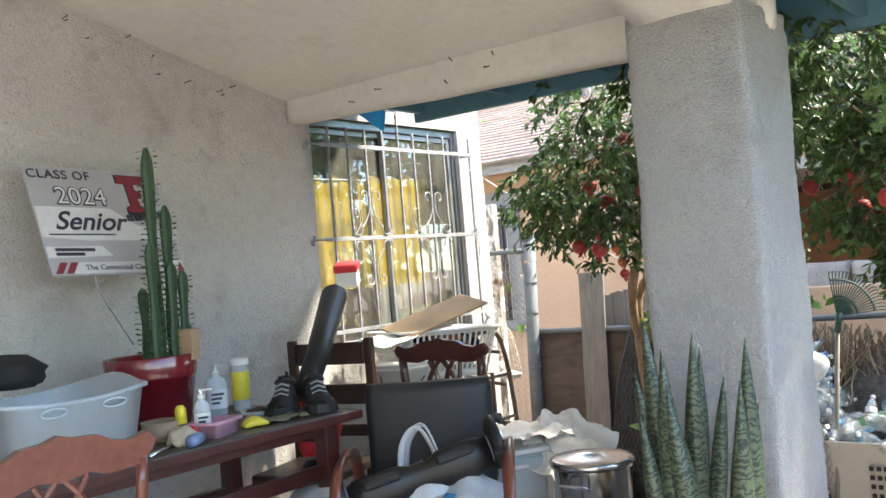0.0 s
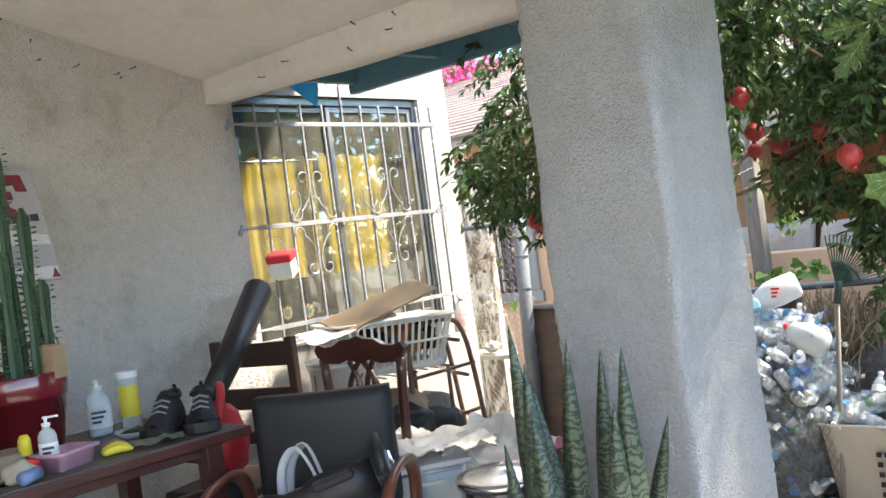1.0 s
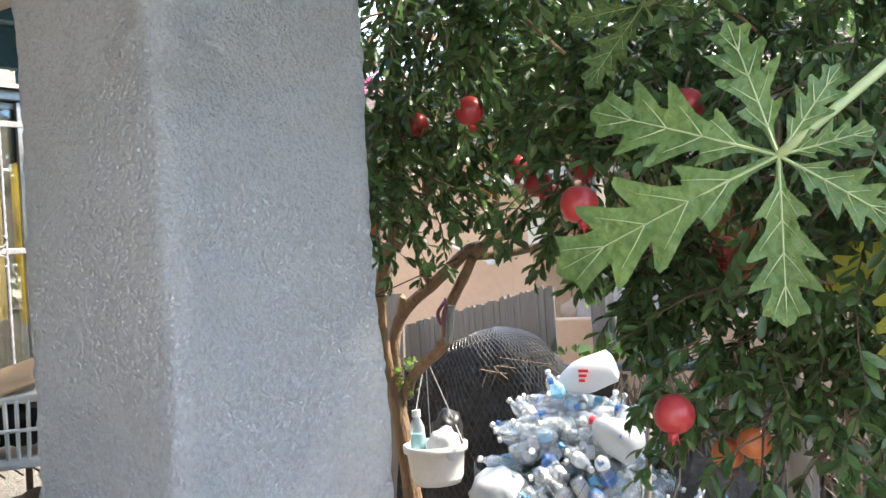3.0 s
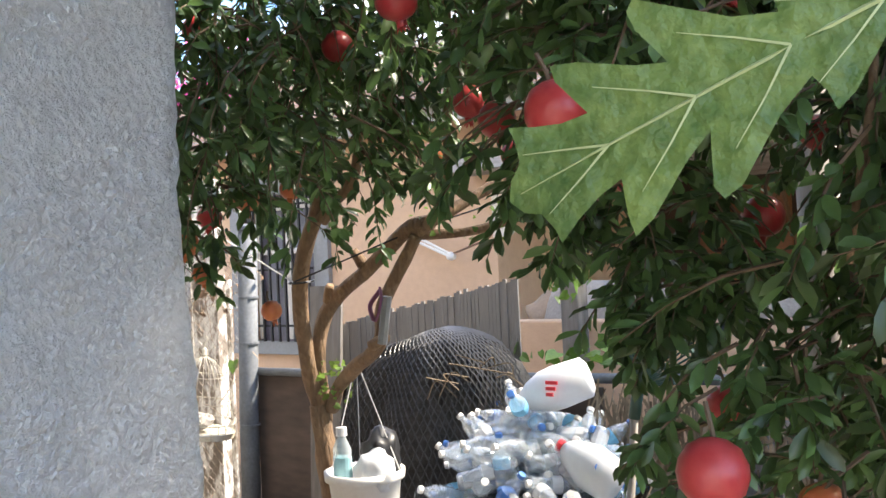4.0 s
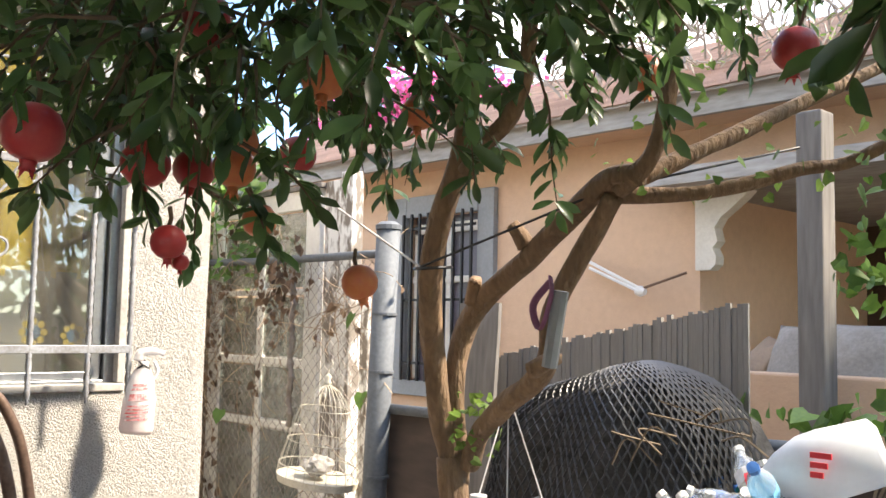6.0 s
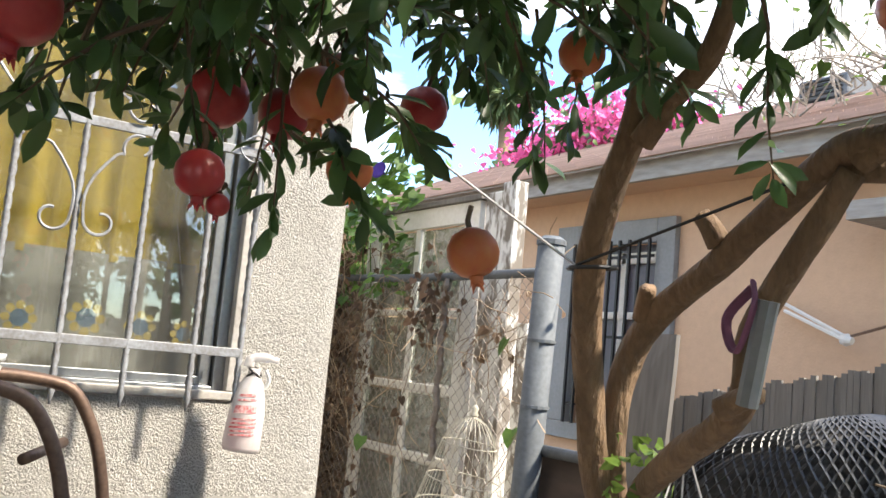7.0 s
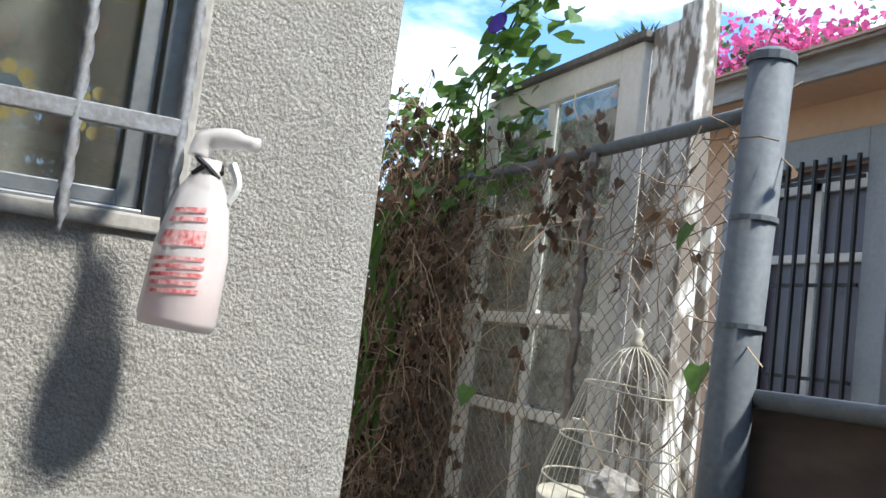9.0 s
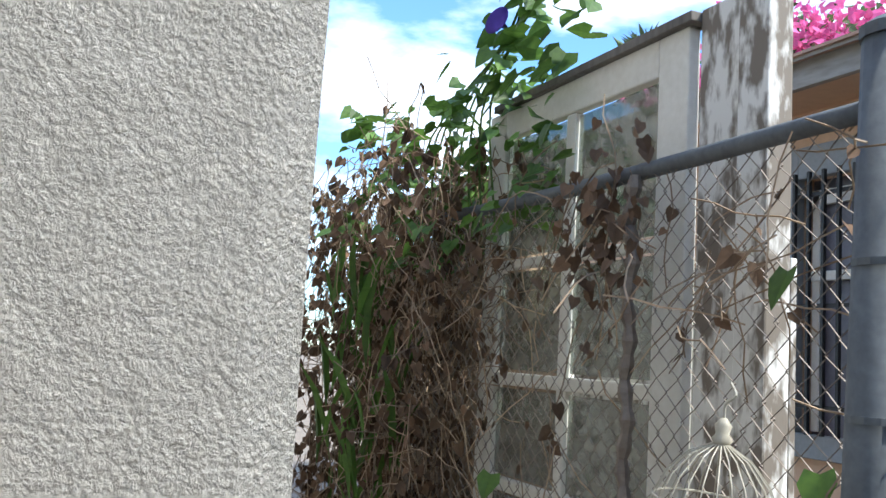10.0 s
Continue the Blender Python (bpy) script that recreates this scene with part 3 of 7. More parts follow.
# ---- pomegranate tree ----
M_BARK = mat("pale tan bark", (0.3, 0.19, 0.11), (0.11, 0.07, 0.045), rough=0.9, scale=16, fine=70, mix=0.7, bump=1.0, bscale=55, bdist=0.016, stretch=(1, 1, 0.35))
M_TWIG = mat("twig bark", (0.16, 0.11, 0.07), (0.09, 0.06, 0.04), rough=0.9)
M_LEAF = mat("pomegranate leaf", (0.105, 0.19, 0.058), (0.05, 0.1, 0.036), rough=0.33, scale=3, fine=30, island=0.5, translucent=0.38, spec=0.6)
M_FRUIT = mat("pomegranate skin", (0.36, 0.016, 0.028), (0.46, 0.06, 0.05), rough=0.36, scale=11, fine=90, mix=0.7, bump=0.15, bscale=60)
M_FRUITO = mat("orange pomegranate skin", (0.55, 0.2, 0.06), (0.5, 0.09, 0.05), rough=0.42, scale=10, fine=90, mix=0.6, bump=0.15, bscale=60)
M_DRYLEAF = mat("dry brown leaf", (0.17, 0.1, 0.06), (0.08, 0.05, 0.03), rough=0.9, island=0.4)

tree = thing("pomegranate_tree", -2.78, 5.62, GROUND, 0, "pomegranate tree with tan forked trunk and dense glossy leaves", "tree")
T0 = Vector((-2.78, 5.62, GROUND))


def limb(name, pts, r0, r1, n=6, wob=0.25):
    path = smooth_path([Vector(p) - T0 for p in pts], n)
    r0, r1 = r0 * 0.78, r1 * 0.8
    k = len(path)
    part(name, tube(bmesh.new(), path, [r0 + (r1 - r0) * i / (k - 1) for i in range(k)], 12, wob=wob), M_BARK, tree, smooth=True)


limb("trunk", [(-2.74, 5.66, -0.5), (-2.76, 5.64, 0.2), (-2.785, 5.62, 0.62), (-2.795, 5.6, 0.82)], 0.060, 0.048)
limb("trunk_stem", [(-2.79, 5.62, 0.75), (-2.80, 5.55, 1.005), (-2.684, 5.42, 1.313), (-2.54, 5.38, 1.562), (-2.508, 5.36, 1.726), (-2.407, 5.32, 1.9), (-2.25, 5.3, 2.3)], 0.042, 0.024)
limb("branch", [(-2.53, 5.38, 1.5), (-2.46, 5.375, 1.56), (-2.364, 5.36, 1.62), (-2.29, 5.32, 1.76), (-2.2, 5.2, 2.1), (-2.0, 5.0, 2.4)], 0.030, 0.016)
limb("trunk_stem", [(-2.783, 5.62, 0.75), (-2.784, 5.6, 1.035), (-2.703, 5.6, 1.202), (-2.476, 5.55, 1.323), (-2.246, 5.5, 1.452), (-2.145, 5.5, 1.47)], 0.036, 0.032)
limb("branch", [(-2.2, 5.5, 1.44), (-2.12, 5.5, 1.5), (-2.079, 5.5, 1.611), (-2.061, 5.5, 1.75), (-2.0, 5.45, 2.2)], 0.026, 0.016)
limb("branch", [(-2.23, 5.5, 1.44), (-2.153, 5.7, 1.539), (-2.047, 6.0, 1.689), (-1.9, 6.3, 1.85)], 0.027, 0.018)
limb("branch", [(-2.23, 5.5, 1.43), (-2.057, 5.6, 1.436), (-1.906, 5.7, 1.477), (-1.764, 5.75, 1.512), (-1.3, 5.6, 1.7), (-0.8, 5.2, 1.9)], 0.022, 0.012)
limb("trunk_stem", [(-2.75, 5.62, 0.8), (-2.695, 5.6, 0.882), (-2.56, 5.55, 0.969), (-2.396, 5.5, 1.064), (-2.375, 5.5, 1.19), (-2.283, 5.5, 1.325), (-2.21, 5.5, 1.43)], 0.034, 0.027)
for pts in ([(-2.5, 5.36, 1.75), (-2.55, 5.1, 1.95), (-2.5, 4.75, 2.0), (-2.45, 4.5, 1.85)], [(-2.4, 5.32, 1.9), (-1.9, 4.9, 2.2), (-1.4, 4.5, 2.2), (-1.0, 4.3, 1.9)],
            [(-2.0, 5.0, 2.3), (-1.5, 4.7, 2.4), (-1.0, 4.6, 2.3), (-0.6, 4.5, 1.9)], [(-1.3, 5.6, 1.7), (-0.9, 5.0, 1.9), (-0.6, 4.6, 1.7), (-0.6, 4.4, 1.3)],
            [(-2.1, 5.2, 2.2), (-2.4, 5.6, 2.5), (-2.6, 6.0, 2.6)]):
    limb("branch", pts, 0.018, 0.006, 5, 0.1)
for x, y, z, dx, dz in ((-2.703, 5.58, 1.21, 0.03, 0.06), (-2.48, 5.53, 1.34, -0.03, 0.05), (-2.4, 5.47, 1.06, 0.08, 0.03), (-2.5, 5.34, 1.6, -0.04, 0.05)):
    limb("stub", [(x, y, z), (x + dx * 0.5, y - 0.01, z + dz * 0.6), (x + dx, y - 0.02, z + dz)], 0.026, 0.02, 3)

# leaves grow on thin drooping twigs inside a few clouds
FRUITS = ((-1.36, 4.71, 1.63, 0.042, 0), (-1.18, 4.67, 1.66, 0.042, 0), (-1.2, 5.01, 1.51, 0.042, 0), (-0.85, 4.84, 1.39, 0.042, 0), (-1.0, 5.0, 1.0, 0.042, 0), (-0.698, 4.11, 1.066, 0.043, 0),
                      (-2.05, 4.31, 1.69, 0.042, 0), (-2.64, 5.0, 1.86, 0.042, 0), (-1.38, 4.41, 1.83, 0.042, 0), (-1.9, 4.81, 1.9, 0.042, 0), (-1.53, 4.86, 1.71, 0.042, 0), (-0.887, 4.115, 1.519, 0.043, 0),
                      (-0.762, 4.45, 1.749, 0.042, 0), (-0.69, 5.23, 1.8, 0.042, 0), (-0.67, 4.47, 0.94, 0.04, 1), (-0.77, 4.55, 0.89, 0.04, 1), (-0.83, 5.2, 1.58, 0.042, 0), (-0.7, 5.24, 1.5, 0.042, 0),
                      (-2.34, 4.72, 2.01, 0.042, 0), (-2.54, 4.64, 1.77, 0.042, 0), (-2.47, 4.69, 1.68, 0.042, 0), (-2.73, 5.06, 1.52, 0.042, 0), (-2.37, 4.38, 1.41, 0.044, 0), (-2.2, 5.6, 1.71, 0.042, 1),
                      (-1.81, 5.5, 1.66, 0.042, 0), (-2.7, 4.8, 1.45, 0.042, 0), (-2.24, 4.86, 1.22, 0.03, 1), (-2.336, 4.572, 1.269, 0.027, 0), (-2.459, 4.802, 1.332, 0.031, 1), (-2.66, 4.68, 1.44, 0.046, 0),
                      (-2.49, 5.2, 1.6, 0.038, 1), (-2.2, 4.75, 1.53, 0.036, 1), (-2.46, 4.75, 1.42, 0.038, 1), (-2.343, 4.597, 1.24, 0.013, 0), (-0.3, 4.9, 1.35, 0.04, 0), (-0.15, 4.9, 1.95, 0.04, 0), (-2.62, 4.85, 1.5, 0.04, 1))
# the cloud at (0.15, 4.6, 2.4) is added to shade the pillar
CLOUDS = [((-1.6, 5.05, 2.4), (1.2, 1.2, 0.6), 560), ((-2.35, 4.75, 1.8), (0.62, 0.5, 0.33), 300), ((-1.6, 4.75, 2.18), (0.75, 0.5, 0.36), 270),
          ((-0.34, 4.85, 1.64), (0.58, 0.6, 0.68), 560), ((0.3, 5.2, 1.9), (0.9, 0.8, 0.8), 260), ((-0.62, 4.62, 1.08), (0.26, 0.28, 0.28), 75),
          ((-2.7, 5.05, 1.68), (0.22, 0.4, 0.22), 30), ((0.15, 4.6, 2.4), (0.75, 0.5, 0.5), 220), ((-1.3, 6.0, 2.25), (0.7, 0.6, 0.35), 34), ((-2.5, 4.64, 1.5), (0.2, 0.2, 0.18), 14), ((-0.92, 4.65, 1.78), (0.28, 0.3, 0.28), 80), ((-0.95, 4.7, 1.38), (0.12, 0.12, 0.22), 34),
          ((-1.0, 4.62, 1.66), (0.26, 0.18, 0.2), 48), ((-1.2, 4.66, 1.46), (0.05, 0.06, 0.12), 8), ((-1.06, 4.75, 1.42), (0.12, 0.12, 0.16), 10)]


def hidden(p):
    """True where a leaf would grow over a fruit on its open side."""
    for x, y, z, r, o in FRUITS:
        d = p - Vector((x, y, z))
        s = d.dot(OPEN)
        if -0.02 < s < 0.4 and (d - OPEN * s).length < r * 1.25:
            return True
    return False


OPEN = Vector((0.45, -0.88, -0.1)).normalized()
leaf_m, twig_bm = [], bmesh.new()
rng = random.Random(7)
for (cx, cy_, cz), (ra, rb, rc), count in CLOUDS:
    done = 0
    while done < count:
        u = Vector((rng.uniform(-1, 1), rng.uniform(-1, 1), rng.uniform(-1, 1)))
        if not 0.15 < u.length < 1 or noise.noise(Vector((cx + u.x * ra, cy_ + u.y * rb, cz + u.z * rc)) * 2.3) < -0.16:
            continue
        done += 1
        p = Vector((cx + u.x * ra, cy_ + u.y * rb, cz + u.z * rc))
        d = Vector((u.x + rng.uniform(-0.7, 0.7), u.y + rng.uniform(-0.7, 0.7), rng.uniform(-0.8, 0.35))).normalized()
        pts, ln = [p.copy()], rng.uniform(0.18, 0.36) * min(1.0, 0.45 + ra)
        for k in range(6):
            d = (d + Vector((rng.uniform(-0.15, 0.15), rng.uniform(-0.15, 0.15), -0.16))).normalized()
            pts.append(pts[-1] + d * ln / 6)
        tube(twig_bm, [q - T0 for q in pts[::2]], [0.0035, 0.003, 0.002, 0.001], 4)
        for q in range(rng.randint(17, 27)):
            s = rng.uniform(0.1, 1)
            i = min(5, int(s * 6))
            at = pts[i].lerp(pts[i + 1], s * 6 - i)
            ax = (pts[i + 1] - pts[i]).normalized()
            ld = (ax * 0.7 + Vector((rng.uniform(-1, 1), rng.uniform(-1, 1), rng.uniform(-0.9, 0.5)))).normalized()
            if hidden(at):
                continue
            leaf_m.append(turn_to(at - T0, ld, rng.uniform(0.034, 0.066), rng.uniform(-1.2, 1.2)))
crown = part("crown", twig_bm, M_TWIG, tree, "dense thin twigs of the crown")
lv, lf = scatter(POM_V, POM_F, leaf_m)
lv_ob = raw("leaves", lv, lf, M_LEAF, crown, "small glossy dark green leaves", smooth=True)
lv_ob["kind"] = "stuff"

# fruits hang in the crown
FR_PROF = [(0.0, -1.0), (0.35, -0.95), (0.72, -0.72), (0.95, -0.3), (1.0, 0.1), (0.88, 0.55), (0.6, 0.85), (0.32, 0.97), (0.0, 1.0)]


def fruit(x, y, z, r, m_, lab, tilt=0.0, rz=0.0):
    t = thing("pomegranate", x, y, z, rz, lab, "fruit", "pomegranates in the tree", rx=tilt)
    b = lt([(q * r, -w * r * 0.95) for q, w in FR_PROF[::-1]], 18, ribs=5, rib=0.02)
    part("skin", b, m_, t, smooth=True)
    c = bmesh.new()
    lathe(c, [(0.3 * r, -0.88 * r), (0.24 * r, -1.08 * r), (0.27 * r, -1.25 * r), (0.2 * r, -1.25 * r), (0.15 * r, -1.05 * r)], 12)
    for k in range(6):
        a = k * math.pi / 3
        vs = [c.verts.new((math.cos(a + da) * q * r, math.sin(a + da) * q * r, h * r)) for da, q, h in ((-0.42, 0.26, -1.2), (0.42, 0.26, -1.2), (0, 0.42, -1.52))]
        c.faces.new(vs)
    part("crown_tip", c, m_, t, smooth=True)
    part("stalk", tb([(0, 0, 0.9 * r), (0.004, 0.003, 1.3 * r), (0.012, 0, 1.9 * r)], 0.0035, 6), M_TWIG, t)


RED, ORANGE = "ripe crimson pomegranate hanging on a twig", "orange ripening pomegranate hanging on a twig"
for x, y, z, r, o in FRUITS:
    fruit(x, y, z, r, M_FRUITO if o else M_FRUIT, ORANGE if o else RED, rnd(-18, 18), rnd(0, 360))


# ---- fence, gate and neighbour ----
M_GALV = mat("galvanised pipe", (0.15, 0.165, 0.18), (0.08, 0.09, 0.1), rough=0.72, metal=0.15, scale=8, fine=60, bump=0.2)
M_PEACH = mat("peach stucco", (0.62, 0.42, 0.28), (0.52, 0.35, 0.24), rough=0.9, scale=1.2, fine=18, bump=0.5, bscale=60)
M_PEELW = mat("peeling white paint", (0.74, 0.73, 0.7), (0.2, 0.17, 0.14), rough=0.75, scale=6, fine=26, mix=0.09, bump=0.5, bscale=20, stretch=(1, 1, 0.4))
M_OLDW = mat("dirty white paint", (0.82, 0.8, 0.75), (0.62, 0.59, 0.52), rough=0.7, scale=4, fine=40, mix=0.6)
M_GREYW = mat("weathered grey wood", (0.22, 0.2, 0.18), (0.1, 0.09, 0.08), rough=0.9, scale=5, fine=40, bump=0.6, bscale=30, stretch=(1, 1, 0.12))
M_PLY = mat("damp brown plywood", (0.1, 0.072, 0.058), (0.045, 0.033, 0.028), rough=0.9, scale=3, fine=24, bump=0.4, bscale=20, stretch=(0.3, 1, 1))
M_SHING = mat("tan pink shingles", (0.46, 0.3, 0.23), (0.36, 0.23, 0.18), rough=0.95, scale=3, fine=60, island=0.14, bump=0.4, bscale=90)
M_FASC = mat("greyed fascia", (0.42, 0.4, 0.37), (0.2, 0.18, 0.16), rough=0.9, scale=4, fine=40, bump=0.4, stretch=(0.2, 1, 1))
M_BLACK = mat("black iron", (0.02, 0.02, 0.022), (0.03, 0.028, 0.026), rough=0.55, metal=0.4)
M_WIRE = mat("weathered galvanised wire", (0.3, 0.27, 0.24), (0.15, 0.11, 0.085), rough=0.7, metal=0.3)
M_VINE = mat("dead vine", (0.36, 0.27, 0.18), (0.19, 0.13, 0.09), rough=0.95, island=0.4)
M_GREEN = mat("fresh vine leaf", (0.13, 0.24, 0.04), (0.055, 0.12, 0.025), rough=0.5, island=0.4, translucent=0.35)
M_PINK = mat("bougainvillea bract", (0.78, 0.16, 0.38), (0.6, 0.08, 0.26), rough=0.7, island=0.3, translucent=0.3)
M_VIOLET = mat("morning glory petal", (0.12, 0.06, 0.5), (0.08, 0.04, 0.35), rough=0.6, translucent=0.3)
M_PALM = mat("palm frond", (0.1, 0.14, 0.05), (0.06, 0.09, 0.035), rough=0.7, island=0.3)
M_DGLASS = glass("door glass", (0.55, 0.6, 0.58), 0.05, 0.6, 0.3)
M_GREYTRIM = mat("grey trim paint", (0.27, 0.28, 0.29), (0.2, 0.21, 0.21), rough=0.7, scale=5, fine=40)
M_DARKW = mat("dark window sheet", (0.13, 0.12, 0.16), (0.08, 0.075, 0.1), rough=0.35)

FY = 6.55


def chain(y, x0, x1, z0, z1, name, cell=0.06):
    """Chain-link mesh in a plane of constant y."""
    bm = bmesh.new()
    n = int((x1 - x0) / cell * 2)
    k = int((z1 - z0) / (cell * 0.5))
    for i in range(n):
        pts = [(x0 + i * cell * 0.5 + (cell * 0.5 if (i + j) % 2 else 0.0) + rnd(-0.004, 0.004) + 0.02 * noise.noise(Vector((i * 0.2, j * 0.2, 0))), y + (0.003 if (i + j) % 2 else -0.003), z0 + j * cell * 0.5) for j in range(k + 1)]
        tube(bm, pts, 0.0018, 3, cap=False)
    return bm


fence = thing("chain_link_fence", -5.2, FY, GROUND, 0, "rusty chain link fence with grey pipe rail and posts", "fence", kind="structure")
z0 = -GROUND
part("top_rail", tb(smooth_path([(-1.6, 0, 1.53 + z0), (-0.8, 0, 1.495 + z0), (0, 0, 1.475 + z0), (0.97, -0.02, 1.47 + z0)], 6), 0.02, 10), M_GALV, fence, smooth=True)
part("post", tb([(0.955, -0.04, 0), (0.975, -0.04, 1.0), (1.025, -0.04, 1.57 + z0)], 0.053, 16), M_GALV, fence, smooth=True)
part("post_cap", lt([(0.058, 0), (0.058, 0.02), (0.035, 0.035), (0, 0.035)], 14, pose(1.025, -0.04, 1.57 + z0)), M_GALV, fence)
for zz in (0.5, 0.95, 1.2):
    part("clamp", lt([(0.053, -0.006), (0.0565, -0.006), (0.0565, 0.006), (0.053, 0.006)], 14, pose(0.962 + zz * 0.04, -0.04, zz + z0)), M_GALV, fence)
part("wire_mesh", chain(-0.015, -1.6, 0.93, 0.0, 1.48 + z0, "wire_mesh"), M_WIRE, fence)
part("low_rail", tb([(0.95, 0, 0.79 + z0), (2.2, 0.02, 0.8 + z0), (4.6, 0.05, 0.85 + z0)], 0.022, 10), M_GALV, fence, smooth=True)
part("plywood", bx(0.97, 3.1, 0.03, 0.05, 0.0, 0.78 + z0, 0.003), M_PLY, fence, "damp dark brown plywood panel")
part("chain", tb([(0.28 + 0.008 * math.sin(i), -0.03, 0.65 + z0 + i * 0.03) for i in range(28)], [0.012 if i % 2 else 0.019 for i in range(28)], 6), M_WIRE, fence, "rusty hanging chain")

door = thing("old_door", -4.9, FY + 0.09, GROUND, 0, "old dirty white panelled glass door leaning behind the fence", "door")
zt = 1.84 + z0
for nm, x0, x1, za, zb in (("stile", -1.06, -0.94, 0, zt), ("stile", -0.1, 0.02, 0, zt), ("top_rail", -0.94, -0.1, 1.74 + z0, zt), ("rail", -0.94, -0.1, 0.93 + z0, 0.97 + z0),
                           ("rail", -0.94, -0.1, 0.60 + z0, 0.64 + z0), ("rail", -0.94, -0.1, 1.3 + z0, 1.33 + z0), ("muntin", -0.55, -0.5, 0.1, 1.74 + z0), ("bottom_rail", -0.94, -0.1, 0, 0.25)):
    part(nm, bx(x0, x1, 0.0 if nm != "muntin" else 0.004, 0.035, za, zb, 0.005), M_OLDW, door)
for za, zb in ((0.26, 0.59 + z0), (0.65 + z0, 0.92 + z0), (0.98 + z0, 1.29 + z0), (1.34 + z0, 1.73 + z0)):
    for x0, x1 in ((-0.94, -0.555), (-0.495, -0.1)):
        part("pane", bx(x0, x1, 0.016, 0.02, za, zb, 0), M_DGLASS, door)
part("drip_cap", bx(-1.0, 0.05, -0.02, 0.05, zt, zt + 0.025, 0.003), M_GREYW, door)
jamb = thing("door_post", -4.7, FY + 0.1, GROUND, 0, "peeling white and grey wooden door post", "post")
part("post_board", bx(-0.15, 0.0, 0, 0.05, 0, 1.87 + z0, 0.006), M_PEELW, jamb)
part("post_board", bx(0.004, 0.1, -0.02, 0.05, 0, 1.9 + z0, 0.006), M_PEELW, jamb)
part("back_cloth", bx(-1.6, -0.16, 0.3, 0.32, 0, 1.3 + z0, 0.003), M_PEELW, jamb, "grey boards behind the old door")

# dead vines on the fence, green vine on top
rng = random.Random(11)
bm = bmesh.new()
dl = []
for k in range(2100):
    x = rng.uniform(-7.3, -5.8) if rng.random() < 0.9 else rng.uniform(-6.9, -4.25)
    zz = rng.uniform(-0.4, 1.5 if x > -5.7 else 1.78)
    p = Vector((x, FY - 0.03 + (rng.uniform(-0.22, 0.2) if x < -5.8 else rng.uniform(-0.06, 0.05)), zz))
    if x > -5.85 and rng.random() < 0.45:
        p.z = rng.uniform(1.1, 1.5)
    pts = [p]
    d = Vector((rng.uniform(-1, 1), rng.uniform(-0.25, 0.2), rng.uniform(-1, 0.5))).normalized()
    for i in range(5):
        d = (d + Vector((rng.uniform(-0.5, 0.5), rng.uniform(-0.2, 0.2), rng.uniform(-0.5, 0.3)))).normalized()
        pts.append(pts[-1] + d * 0.06)
    tube(bm, pts, 0.0022, 3, cap=False)
    for q in range(rng.randint(1, 4) if x < -5.8 else rng.randint(0, 1)):
        dl.append(turn_to(rng.choice(pts), Vector((rng.uniform(-1, 1), rng.uniform(-1, 1), -1)), rng.uniform(0.02, 0.05), rng.uniform(-2, 2)))
for k in range(120):
    p = Vector((rng.gauss(-5.02, 0.1), FY - 0.05 + rng.uniform(-0.05, 0.03), 1.36 + rng.gauss(0, 0.11)))
    dl.append(turn_to(p, Vector((rng.uniform(-1, 1), rng.uniform(-1, 1), -1)), rng.uniform(0.02, 0.045), rng.uniform(-2, 2)))
dv = tagged(part("dead_vine", bm, M_VINE), "tangled dead brown vine over the fence", "vine", kind="stuff")
v_, f_ = scatter(HEART_V, HEART_F, dl)
raw("dry_leaf", v_, f_, M_DRYLEAF, dv)
bm = bmesh.new()
gl = []
for k in range(95):
    x = rng.uniform(-7.0, -5.35)
    top = 1.95 + 0.25 * noise.noise(Vector((x * 2, 0, 0))) - max(0, x + 5.9) * 0.35
    p = Vector((x, FY + rng.uniform(-0.15, 0.4), rng.uniform(1.35, top)))
    gl += [turn_to(p + Vector((rng.gauss(0, 0.06), rng.gauss(0, 0.06), rng.gauss(0, 0.05))), Vector((rng.uniform(-1, 1), -0.6, rng.uniform(-1, 0.3))), rng.uniform(0.035, 0.08), rng.uniform(-1, 1)) for i in range(9)]
for k in range(70):
    p = Vector((-5.45 + rng.gauss(0, 0.16), FY + rng.uniform(-0.1, 0.1), rng.uniform(1.85, 2.35)))
    gl.append(turn_to(p, Vector((rng.uniform(-1, 1), -0.6, rng.uniform(-1, 0.3))), rng.uniform(0.06, 0.1), rng.uniform(-1, 1)))
for x, zz in ((-5.3, 1.66), (-4.4, 1.2), (-5.55, 0.68), (-4.32, 0.85)):
    gl.append(turn_to((x, FY - 0.05, zz), Vector((rng.uniform(-0.5, 0.5), -0.5, -1)), 0.08, rng.uniform(-0.6, 0.6)))
for k in range(9):
    x = -5.62 + 0.05 * math.sin(k)
    tube(bm, smooth_path([(-5.7 - k * 0.1, FY, 1.4), (-5.7 - k * 0.06, FY - 0.04, 1.8), (x, FY, 2.05), (x + 0.02 * k, FY + 0.03, 2.3)], 4), 0.004, 4)
gv_ = tagged(part("green_vine", bm, M_GREEN), "fresh green heart-leaved vine climbing over the fence top", "vine", kind="stuff")
v_, f_ = scatter(HEART_V, HEART_F, gl)
raw("vine_leaf", v_, f_, M_GREEN, gv_)
mg = thing("morning_glory", -5.56, FY - 0.1, 2.03, 0, "violet morning glory flower on the vine", "flower")
part("petals", lt([(0.004, -0.05), (0.012, -0.02), (0.045, 0.0), (0.047, 0.002), (0.012, -0.015)], 16, pose(0, 0, 0, 75, 0, 20)), M_VIOLET, mg, smooth=True)
